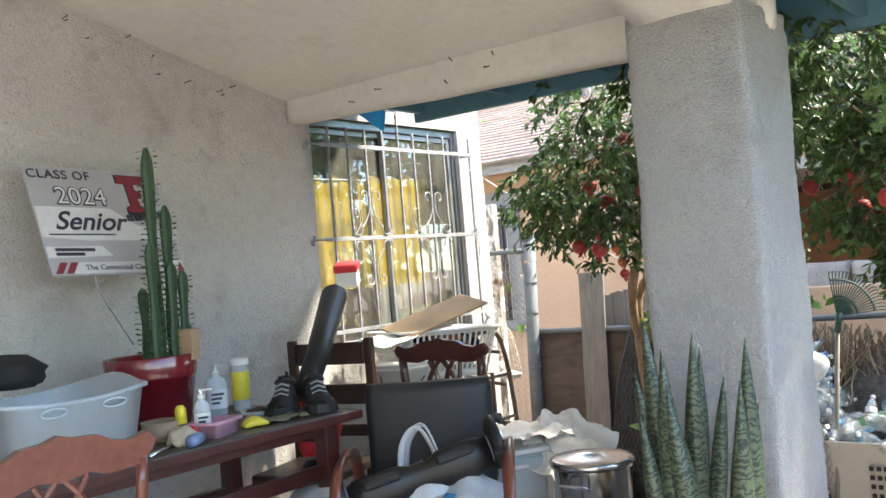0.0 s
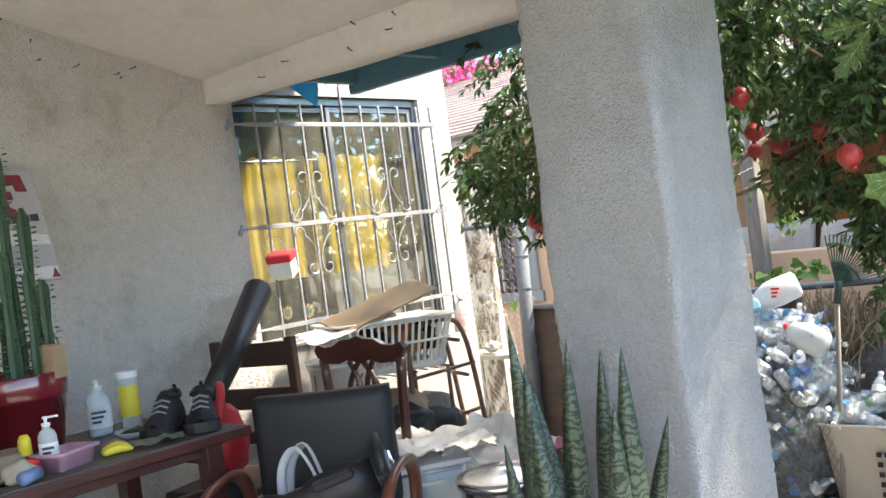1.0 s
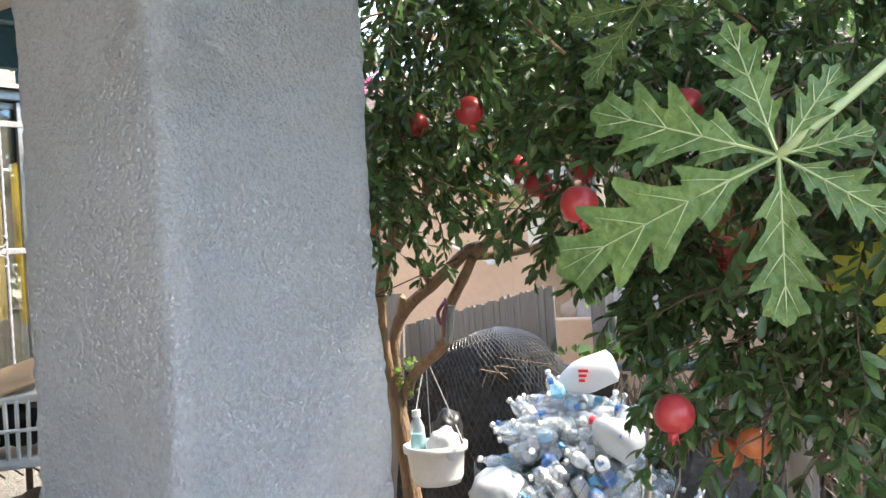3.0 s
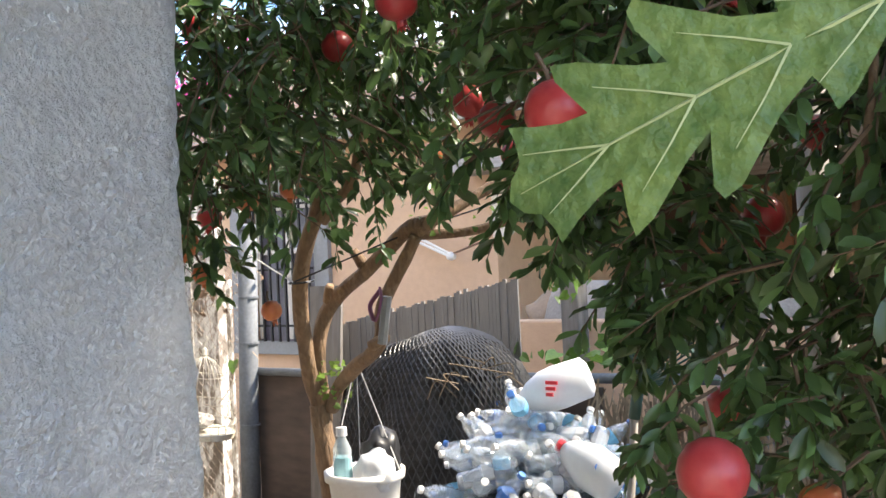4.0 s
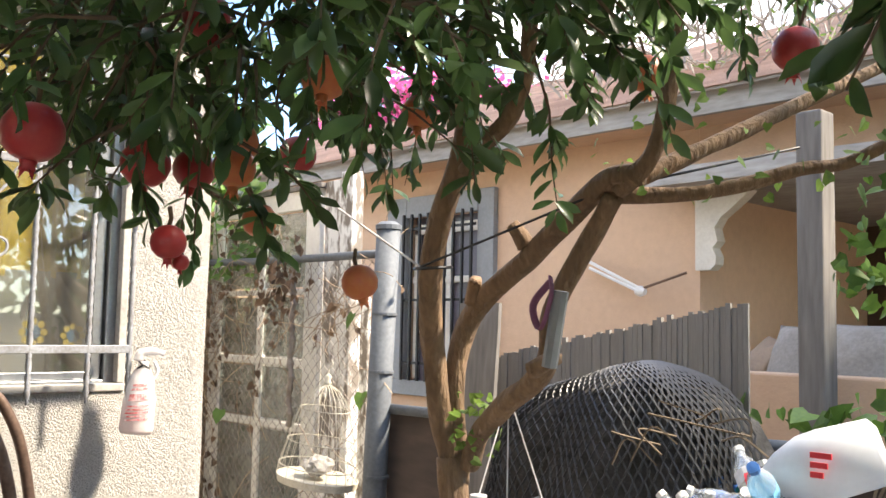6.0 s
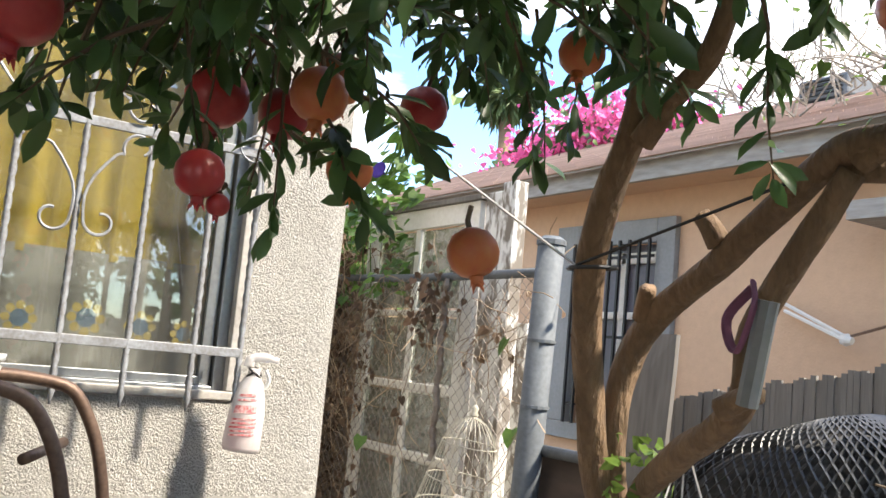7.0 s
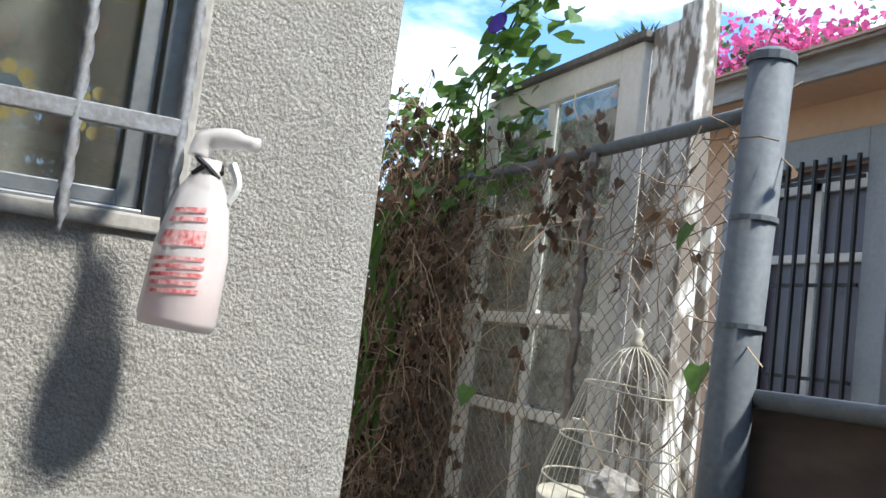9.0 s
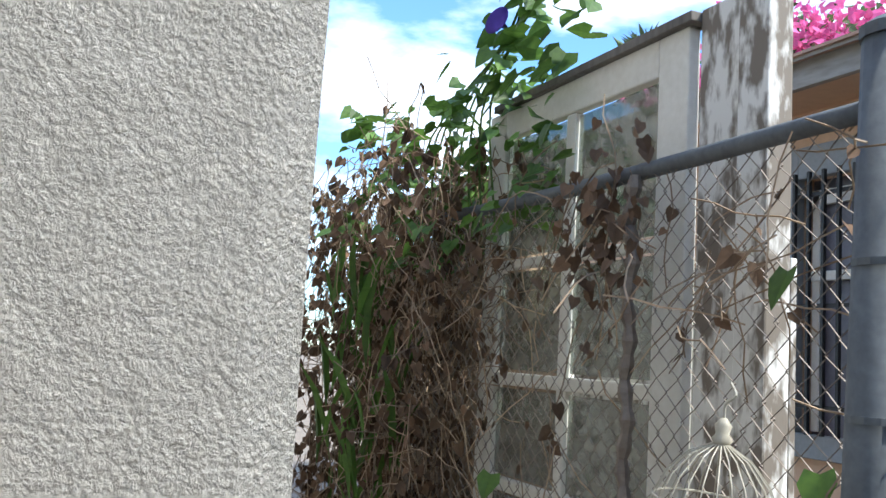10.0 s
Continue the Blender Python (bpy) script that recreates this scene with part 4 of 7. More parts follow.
# grass blades by the wall corner
tagged(part("hedge_back", bx(-7.6, -5.95, FY + 0.25, FY + 0.4, GROUND, 1.5, 0.02), M_VINE), "dark mass of old dry vine behind the fence", "vine", kind="stuff")
gb = [turn_to((rnd(-6.6, -6.0), FY - rnd(0.1, 0.3), rnd(0.2, 1.2)), Vector((rnd(-0.4, 0.4), rnd(-0.3, 0.3), 1)), rnd(0.15, 0.4), rnd(-1, 1)) for k in range(60)]
v_, f_ = scatter([(x * 0.35, y, z) for x, y, z in LEAF_V], LEAF_F, gb)
tagged(raw("tall_grass", v_, f_, M_GREEN), "tall green grass blades beside the house corner", "grass", kind="stuff")

# birdcage
def small_bundle(r, h):
    """A small crumpled bundle."""
    bm = bmesh.new()
    for v in bmesh.ops.create_icosphere(bm, subdivisions=3, radius=1.0)["verts"]:
        k = 1 + 0.4 * noise.noise(v.co * 2.2)
        v.co = Vector((v.co.x * r * k, v.co.y * r * k, -0.03 + v.co.z * h * k))
    return bm


M_CAGE = mat("cream cage wire", (0.6, 0.57, 0.48), (0.4, 0.36, 0.28), rough=0.6, scale=20, fine=90)
cage = thing("birdcage", -4.53, FY - 0.12, 0.545, 15, "small cream wire birdcage with a bell-shaped top hanging on the fence", "birdcage", ry=6)
BELL = [(0.2, -0.08), (0.195, -0.03), (0.165, 0.08), (0.138, 0.17), (0.122, 0.225), (0.098, 0.275), (0.06, 0.315), (0.014, 0.338)]
for k in range(24):
    a = 2 * math.pi * k / 24
    part("wire", tb([(r * math.cos(a), r * 0.8 * math.sin(a), h) for r, h in BELL], 0.0016, 4), M_CAGE, cage)
for r, h in (BELL[0], BELL[1], BELL[2], BELL[4]):
    part("hoop", tb([(r * math.cos(a), r * 0.8 * math.sin(a), h) for a in [i * 0.2618 for i in range(25)]], 0.0026, 5), M_CAGE, cage)
part("tray", lt([(0.196, -0.11), (0.202, -0.08), (0.19, -0.08), (0.0, -0.1)], 24, squash=0.8), M_CAGE, cage)
part("finial", lt([(0.013, 0.335), (0.02, 0.345), (0.012, 0.355), (0.016, 0.372), (0.006, 0.385), (0.0, 0.386)], 12), M_CAGE, cage, smooth=True)
part("hook", tb(smooth_path([(0, 0, 0.385), (0.0, 0, 0.41), (0.02, 0, 0.43), (0.0, 0.01, 0.45)], 4), 0.003, 5), M_CAGE, cage)
# pale lump stands in for a white shape inside the cage
part("cage_lump", small_bundle(0.065, 0.045), M_FASC, cage, "pale lump inside the cage")

# neighbour's house
NY = 8.9
nh = thing("neighbour_house", -5.8, NY, GROUND, 0, "peach stucco neighbour house with barred window and tan shingle roof", "house")
part("wall", bx(-6.0, -1.02, 0, 0.2, 0, 2.41 + z0, 0), M_PEACH, nh)
part("wall", bx(-0.15, 1.7, 0, 0.2, 0, 2.41 + z0, 0), M_PEACH, nh)
part("wall", bx(-1.02, -0.15, 0, 0.2, 2.05 + z0, 2.41 + z0, 0), M_PEACH, nh)
part("wall", bx(-1.02, -0.15, 0, 0.2, 0, 0.7 + z0, 0), M_PEACH, nh)
part("side_wall", bx(1.5, 1.7, 0.2, 5.0, 0, 2.41 + z0, 0), M_PEACH, nh)
part("fascia", bx(-6.2, 5.0, -0.42, -0.38, 2.37 + z0, 2.52 + z0, 0.004), M_FASC, nh)
part("soffit", bx(-6.2, 5.0, -0.38, 0.0, 2.4 + z0, 2.42 + z0, 0), M_PEACH, nh)
# shingle courses up the slope
bm = bmesh.new()
for r_ in range(28):
    for c_ in range(34):
        x0 = -6.3 + c_ * 0.34 + (0.17 if r_ % 2 else 0)
        y0 = -0.5 + r_ * 0.13
        zz = 2.5 + z0 + (r_ * 0.13) * 0.42
        box(bm, x0, x0 + 0.335, y0, y0 + 0.16, zz, zz + 0.014 + rnd(0, 0.004), 0, None)
rf = part("roof", bm, M_SHING, nh, "tan pink asphalt shingles")
bm = bx(-6.3, 5.2, -0.48, 3.2, 0, 0.02, 0)
for v in bm.verts:
    v.co.z += 2.475 + z0 + (v.co.y + 0.5) * 0.42
part("roof_deck", bm, M_FASC, nh)
vent = part("roof_vent", bx(-0.35, 0.1, 1.6, 2.0, 3.42 + z0, 3.6 + z0, 0.02), M_GALV, nh)
for k in range(4):
    part("louvre", bx(-0.31, 0.06, 1.58, 1.6, 3.45 + z0 + k * 0.035, 3.465 + z0 + k * 0.035, 0), M_BLACK, vent)
# one opaque dark violet sheet fills the window opening
nw = part("window", bx(-1.015, -0.155, 0.08, 0.1, 0.71 + z0, 2.04 + z0, 0), M_DARKW, nh)
for nm, xa, xb, za, zb in (("frame", -1.24, -1.0, 0.722, 2.2), ("frame", -0.17, 0.0, 0.722, 2.2), ("frame", -0.998, -0.172, 2.03, 2.2), ("sill", -1.26, 0.03, 0.6, 0.72)):
    part(nm, bx(xa, xb, -0.05, 0.0, za + z0, zb + z0, 0.005), M_GREYTRIM, nw)
part("sash_rail", bx(-0.99, -0.18, 0.03, 0.07, 1.5 + z0, 1.55 + z0, 0.004), M_OLDW, nw)
for xa in (-0.985, -0.6, -0.24):
    part("sash_stile", bx(xa, xa + 0.05, 0.04, 0.07, 0.73 + z0, 1.98 + z0, 0.004), M_OLDW, nw)
part("sash_rail", bx(-0.99, -0.18, 0.04, 0.07, 1.9 + z0, 1.98 + z0, 0.004), M_OLDW, nw)
for k in range(9):
    part("bar", bx(-0.985 + k * 0.098, -0.968 + k * 0.098, -0.1, -0.08, 0.72 + z0, 2.05 + z0, 0), M_BLACK, nw)
for zz in (0.85, 1.35, 1.92):
    part("cross_bar", bx(-1.0, -0.16, -0.085, -0.07, zz + z0, zz + 0.02 + z0, 0), M_BLACK, nw)
# carport with scalloped corbel
M_CREAM = mat("cream corbel paint", (0.68, 0.64, 0.55), (0.55, 0.5, 0.42), rough=0.7)
part("corbel", outline(bmesh.new(), [(0, 0), (0.1, 0.0), (0.135, 0.03), (0.14, 0.08), (0.115, 0.13), (0.15, 0.17), (0.14, 0.21), (0.13, 0.25), (0.17, 0.31), (0.24, 0.36), (0.32, 0.42), (0.36, 0.46), (0, 0.46)], 0.09, pose(1.705, -0.06, 1.52 + z0)), M_CREAM, nh)
# the carport's shadow is put into this wall's dark brown
part("carport_back", bx(1.7, 6.0, 2.4, 2.5, 0, 2.4 + z0, 0), mat("shade-darkened brown carport wall", (0.1, 0.062, 0.042), (0.06, 0.038, 0.027), rough=0.9, scale=1.5), nh)
part("door_panel", bx(2.3, 3.2, 2.36, 2.39, 0.1, 1.92 + z0, 0.01), mat("orange brown door", (0.3, 0.13, 0.055), (0.2, 0.085, 0.035), rough=0.5), nh, "orange brown wooden door")
part("carport_roof", bx(1.5, 6.0, -0.38, 2.5, 2.0 + z0, 2.1 + z0, 0), M_FASC, nh)
part("carport_fascia", bx(1.7, 6.0, 0.0, 0.12, 2.05 + z0, 2.45 + z0, 0.004), M_PEACH, nh)
part("carport_post", bx(3.0, 3.11, -1.4, -1.28, 0, 2.05 + z0, 0.01), M_GREYW, nh)
part("low_wall", bx(1.7, 6.0, -1.2, -1.05, 0, 0.98 + z0, 0.01), M_PEACH, nh)

# bougainvillea on the roof, palm far off
rng = random.Random(5)
bl, bg = [], []
for k in range(5200):
    u = Vector((rng.gauss(0, 0.3), rng.gauss(0, 0.3), max(-0.2, rng.gauss(0, 0.17))))
    c = Vector((-10.8 + (k % 5) * 0.6, 11.6 - 0.1 * (k % 3), 3.72 + 0.3 * math.exp(-((k % 5) - 2) ** 2)))
    (bl if rng.random() < 0.8 else bg).append(turn_to(c + u, Vector((rng.uniform(-1, 1), rng.uniform(-1, 1), rng.uniform(-1, 1))), rng.uniform(0.05, 0.09), rng.uniform(-2, 2)))
boug = thing("bougainvillea", -8.2, 11.5, 3.2, 0, "bright pink flowering bougainvillea over the neighbour roof", "shrub")
inv = Matrix.Translation((8.2, -11.5, -3.2))
v_, f_ = scatter(HEART_V, HEART_F, [inv @ m for m in bl])
raw("blossom", v_, f_, M_PINK, boug)["kind"] = "stuff"
v_, f_ = scatter(HEART_V, HEART_F, [inv @ m for m in bg])
raw("leaves", v_, f_, M_LEAF, boug)["kind"] = "stuff"
palm = thing("palm_tree", -28.1, 23.0, GROUND, 0, "tall distant fan palm with shaggy crown", "tree")
part("trunk", tb([(0, 0, 0), (0.1, 0, 5), (0, 0, 11.0)], [0.28, 0.24, 0.22], 10), M_BARK, palm, smooth=True)
pl = []
for k in range(420):
    a, e = rng.uniform(0, 6.28), rng.uniform(-1.35, 1.2)
    d = Vector((math.cos(a) * math.cos(e), math.sin(a) * math.cos(e), math.sin(e)))
    pl.append(turn_to(Vector((0, 0, 11.3)) + d * rng.uniform(0.2, 0.6), d, rng.uniform(0.7, 1.2), rng.uniform(-2, 2)))
v_, f_ = scatter([(x * 0.6, y, z) for x, y, z in LEAF_V], LEAF_F, pl)
raw("crown", v_, f_, M_PALM, palm)["kind"] = "stuff"


# ---- things on the porch ----
M_MAHOG = mat("dark red stained wood", (0.085, 0.024, 0.018), (0.035, 0.011, 0.009), rough=0.32, scale=6, fine=50, coat=0.3, stretch=(1, 1, 0.3))
M_REDW = mat("worn red-brown varnish", (0.2, 0.06, 0.036), (0.1, 0.028, 0.018), rough=0.3, scale=7, fine=50, coat=0.4)
M_TTOP = mat("dusty dark table top", (0.12, 0.1, 0.085), (0.06, 0.05, 0.042), rough=0.5, scale=5, fine=60, mix=0.7)
M_BROWNW = mat("brown chair wood", (0.06, 0.028, 0.017), (0.03, 0.014, 0.01), rough=0.45, scale=6, fine=60)
M_CHARC = mat("charcoal vinyl", (0.013, 0.015, 0.018), (0.009, 0.01, 0.012), rough=0.55, scale=8, fine=160, bump=0.25, bscale=260, bdist=0.001)
M_BLKP = mat("black plastic", (0.008, 0.008, 0.009), (0.014, 0.014, 0.015), rough=0.45, scale=10, fine=90)
M_REDP = mat("glossy dark red glaze", (0.2, 0.012, 0.02), (0.13, 0.008, 0.014), rough=0.16, scale=6, fine=40, coat=0.5)
M_REDPL = mat("red plastic", (0.62, 0.03, 0.04), (0.5, 0.02, 0.03), rough=0.4)
M_CACT = mat("cactus skin", (0.036, 0.08, 0.036), (0.02, 0.045, 0.022), rough=0.55, scale=12, fine=70, bump=0.2)
M_SPINE = mat("cactus leaflets", (0.06, 0.13, 0.045), (0.035, 0.075, 0.03), rough=0.6, island=0.3)
M_SOIL = mat("potting soil", (0.05, 0.035, 0.025), rough=0.95, bump=0.6)
M_TUB = mat("milky plastic", (0.62, 0.7, 0.76), (0.55, 0.63, 0.69), rough=0.35, thin=0.5, scale=3)
M_WHITEP = mat("white plastic", (0.75, 0.75, 0.73), (0.64, 0.63, 0.6), rough=0.4, scale=6, fine=50)
M_CLEAR = mat("clear plastic", (0.75, 0.8, 0.82), (0.66, 0.72, 0.75), rough=0.12, thin=0.6, scale=20, fine=90, bump=0.5, bscale=45, bdist=0.004)
M_LABEL = mat("white label", (0.72, 0.73, 0.74), rough=0.6)
M_LABELK = mat("dark print", (0.03, 0.03, 0.05), rough=0.6)
M_GELG = mat("green gel", (0.3, 0.62, 0.1), (0.24, 0.52, 0.08), rough=0.2)
M_YEL = mat("yellow paper", (0.72, 0.6, 0.05), (0.6, 0.48, 0.04), rough=0.5)
M_PINKP = mat("pink plastic box", (0.62, 0.35, 0.44), (0.52, 0.28, 0.37), rough=0.4, thin=0.2)
M_KRAFT = mat("brown cardboard", (0.36, 0.25, 0.15), (0.29, 0.2, 0.12), rough=0.85)
M_CLAY = mat("tan clay", (0.33, 0.24, 0.17), (0.24, 0.17, 0.12), rough=0.8)
M_STEEL = mat("stainless steel", (0.6, 0.6, 0.6), (0.45, 0.45, 0.45), rough=0.18, metal=1.0, scale=3, fine=120, bump=0.1, bscale=8, bdist=0.01)
M_CHROME = mat("chrome", (0.7, 0.7, 0.72), rough=0.12, metal=1.0)
M_RUST = mat("brown rusty tube", (0.22, 0.14, 0.1), (0.1, 0.06, 0.045), rough=0.5, metal=0.4, scale=18, fine=90)
M_CLOTH = mat("white cloth", (0.72, 0.71, 0.69), (0.6, 0.58, 0.56), rough=0.9, scale=5, fine=60)
M_BAG = mat("white plastic bag", (0.74, 0.76, 0.78), (0.6, 0.63, 0.66), rough=0.35, translucent=0.3)
M_BAGB = mat("blue bag print", (0.05, 0.24, 0.5), rough=0.4)
M_SHOE = mat("black shoe mesh", (0.006, 0.006, 0.007), (0.013, 0.013, 0.014), rough=0.75, bump=0.4, bscale=200, bdist=0.002)
M_SOLE = mat("black rubber", (0.011, 0.011, 0.012), rough=0.65)
M_PURP = mat("purple foil", (0.12, 0.03, 0.2), rough=0.4)
M_TERRY = mat("beige rag", (0.5, 0.44, 0.34), (0.38, 0.32, 0.24), rough=0.9)
M_BLUEP = mat("dull blue plastic", (0.16, 0.24, 0.42), rough=0.4)
M_ORANGEP = mat("orange plastic", (0.7, 0.2, 0.03), rough=0.4)
M_MAROON = mat("maroon print", (0.2, 0.018, 0.035), rough=0.6)
M_SIGNG = mat("grey sign board", (0.36, 0.35, 0.37), (0.33, 0.32, 0.34), rough=0.55)
M_SIGNW = mat("white sign print", (0.62, 0.62, 0.63), rough=0.55)


def rumple(bm, nx, ny, w, d, h, seed, f=5.0):
    """A crumpled sheet."""
    g = [[bm.verts.new(((i / nx - 0.5) * w, (j / ny - 0.5) * d, 0)) for i in range(nx + 1)] for j in range(ny + 1)]
    for row in g:
        for v in row:
            u = v.co / max(w, d) * f + Vector((seed, seed * 2, 0))
            v.co += Vector((noise.noise(u) * 0.12 * w, noise.noise(u + Vector((9, 0, 0))) * 0.12 * d, (noise.noise(u * 1.3) + 0.5 * abs(noise.noise(u * 3.1))) * h))
    for j in range(ny):
        for i in range(nx):
            bm.faces.new((g[j][i], g[j][i + 1], g[j + 1][i + 1], g[j + 1][i]))
    return bm


def lump(bm, r, h, seed, sub=3, amp=0.35, f=2.2, m=None):
    """A soft crumpled bundle."""
    q = bmesh.ops.create_icosphere(bm, subdivisions=sub, radius=1.0)
    for v in q["verts"]:
        k = 1 + amp * noise.noise(v.co * f + Vector((seed, 0, 0))) + amp * 0.5 * abs(noise.noise(v.co * f * 2.6 + Vector((0, seed, 0))))
        v.co = Vector((v.co.x * r * k, v.co.y * r * k, max(v.co.z, -0.6) * h * k))
    if m is not None:
        bmesh.ops.transform(bm, matrix=m, verts=q["verts"])
    return bm


# table
TZ = 0.84
tab = thing("dining_table", -3.04, 1.85, 0, 0, "long dark red wooden table with dusty top", "table")
part("tabletop", bx(-0.38, 0.38, -0.93, 0.89, TZ - 0.035, TZ, 0.006), M_TTOP, tab)
part("edge_trim", bx(0.38, 0.4, -0.93, 0.91, TZ - 0.04, TZ - 0.004, 0.006), M_MAHOG, tab)
part("edge_trim", bx(-0.38, 0.38, 0.89, 0.91, TZ - 0.04, TZ - 0.004, 0.006), M_MAHOG, tab)
part("apron", bx(0.3, 0.325, -0.85, 0.8, TZ - 0.085, TZ - 0.04, 0.004), M_MAHOG, tab)
part("apron", bx(-0.3, 0.3, 0.76, 0.785, TZ - 0.12, TZ - 0.04, 0.004), M_MAHOG, tab)
for x in (-0.31, 0.31):
    for y in (-0.82, 0.78):
        part("leg", bx(x - 0.035, x + 0.035, y - 0.035, y + 0.035, 0, TZ - 0.036, 0.006), M_MAHOG, tab)
part("stretcher", bx(0.29, 0.33, -0.78, 0.74, 0.58, 0.64, 0.005), M_MAHOG, tab)
part("stretcher", bx(-0.33, -0.29, -0.78, 0.74, 0.45, 0.5, 0.005), M_MAHOG, tab)


def ornate_chair(x, y, rz, wood, lab):
    """A dining chair with a carved crest and pierced splat; local -y is its front."""
    c = thing("dining_chair", x, y, 0, rz, lab, "chair", "carved dining chairs")
    crest = [(-0.25, 0.0), (-0.262, 0.025), (-0.24, 0.05), (-0.19, 0.036), (-0.14, 0.045), (-0.1, 0.066), (-0.04, 0.07), (0, 0.082), (0.04, 0.07), (0.1, 0.066), (0.14, 0.045), (0.19, 0.036), (0.24, 0.05), (0.262, 0.025),
             (0.25, 0.0), (0.21, -0.03), (0.12, -0.035), (0.07, -0.02), (0.0, -0.03), (-0.07, -0.02), (-0.12, -0.035), (-0.21, -0.03)]
    part("crest_rail", outline(bmesh.new(), crest, 0.028, pose(0, 0, 0.975)), wood, c)
    for s in (-1, 1):
        part("back_post", tb(smooth_path([(s * 0.2, 0.015, 0.42), (s * 0.205, 0.015, 0.7), (s * 0.225, 0.014, 0.96)], 4), 0.021, 8, squash=0.75), wood, c, smooth=True)
        for q in ([(0.0, 0.96), (0.05, 0.9), (0.085, 0.82), (0.05, 0.74), (0.03, 0.66), (0.05, 0.56), (0.06, 0.5)], [(0.07, 0.95), (0.03, 0.88), (0.015, 0.78), (0.06, 0.7), (0.075, 0.62), (0.03, 0.54), (0.02, 0.5)]):
            part("splat_strap", tb(smooth_path([(s * a, 0.014, b) for a, b in q], 4), 0.012, 6, squash=0.6), wood, c)
        part("leg", tb([(s * 0.2, 0.015, 0), (s * 0.2, 0.01, 0.43)], [0.017, 0.022], 8), wood, c)
        part("leg", tb([(s * 0.22, -0.4, 0), (s * 0.21, -0.4, 0.43)], [0.018, 0.025], 8), wood, c)
    part("splat_foot", bx(-0.075, 0.075, 0.004, 0.026, 0.46, 0.51, 0.004), wood, c)
    part("seat", bx(-0.24, 0.24, -0.44, 0.04, 0.42, 0.475, 0.02), M_BROWNW, c)
    return c


ornate_chair(-2.15, 1.17, -90, M_REDW, "worn red-brown carved dining chair at the table")
ornate_chair(-2.735, 3.4, 4, M_MAHOG, "dark mahogany carved dining chair with pierced splat")

lad = thing("ladder_back_chair", -3.39, 3.34, 0, 14, "dark brown wooden ladder back chair", "chair")
for s in (-1, 1):
    part("back_post", bx(s * 0.225 - 0.022, s * 0.225 + 0.022, -0.02, 0.02, 0, 1.07, 0.006), M_BROWNW, lad)
    part("leg", bx(s * 0.215 - 0.02, s * 0.215 + 0.02, -0.42, -0.38, 0, 0.44, 0.005), M_BROWNW, lad)
for za, zb in ((0.94, 1.05), (0.74, 0.84), (0.58, 0.64)):
    part("slat", bx(-0.2, 0.2, -0.012, 0.012, za, zb, 0.005), M_BROWNW, lad)
part("seat", bx(-0.23, 0.23, -0.43, 0.02, 0.44, 0.475, 0.01), M_BROWNW, lad)

gc = thing("armchair", -2.4, 2.89, 0, 33.7, "charcoal vinyl office armchair with curved wooden arms", "chair")
bm = slab(bmesh.new(), -0.26, 0.26, -0.03, 0.05, 0.5, 0.93, 0.04, 0.006, 4)
for v in bm.verts:
    v.co.y += 0.06 * (v.co.z - 0.5) - 0.03 * (1 - (v.co.x / 0.26) ** 2)
part("backrest", bm, M_CHARC, gc, smooth=True)
part("seat", slab(bmesh.new(), -0.27, 0.27, -0.52, -0.02, 0.4, 0.49, 0.05, 0.008, 4), M_CHARC, gc, smooth=True)
for s in (-1, 1):
    part("armrest", tb(smooth_path([(s * 0.3, 0.02, 0.45), (s * 0.31, 0.0, 0.62), (s * 0.31, -0.12, 0.69), (s * 0.31, -0.36, 0.68), (s * 0.31, -0.48, 0.58), (s * 0.3, -0.5, 0.3), (s * 0.29, -0.46, 0.05)], 5), 0.027, 8, squash=0.6), M_REDW, gc, smooth=True)
    part("leg", tb([(s * 0.28, 0.03, 0.45), (s * 0.27, 0.08, 0)], 0.022, 8), M_REDW, gc)
hb = thing("hoverboard", -2.24, 2.62, 0.62, 45, "black hoverboard with ribbed pads lying across the armchair", "hoverboard", ry=-14)
hbody = bmesh.new()
lathe(hbody, [(0.0, -0.27), (0.06, -0.27), (0.075, -0.2), (0.07, -0.08), (0.05, -0.03), (0.05, 0.03), (0.07, 0.08), (0.075, 0.2), (0.06, 0.27), (0.0, 0.27)], 16, pose(0, 0, 0, 0, 90, 0), squash=0.75)
part("body", hbody, M_BLKP, hb, smooth=True)
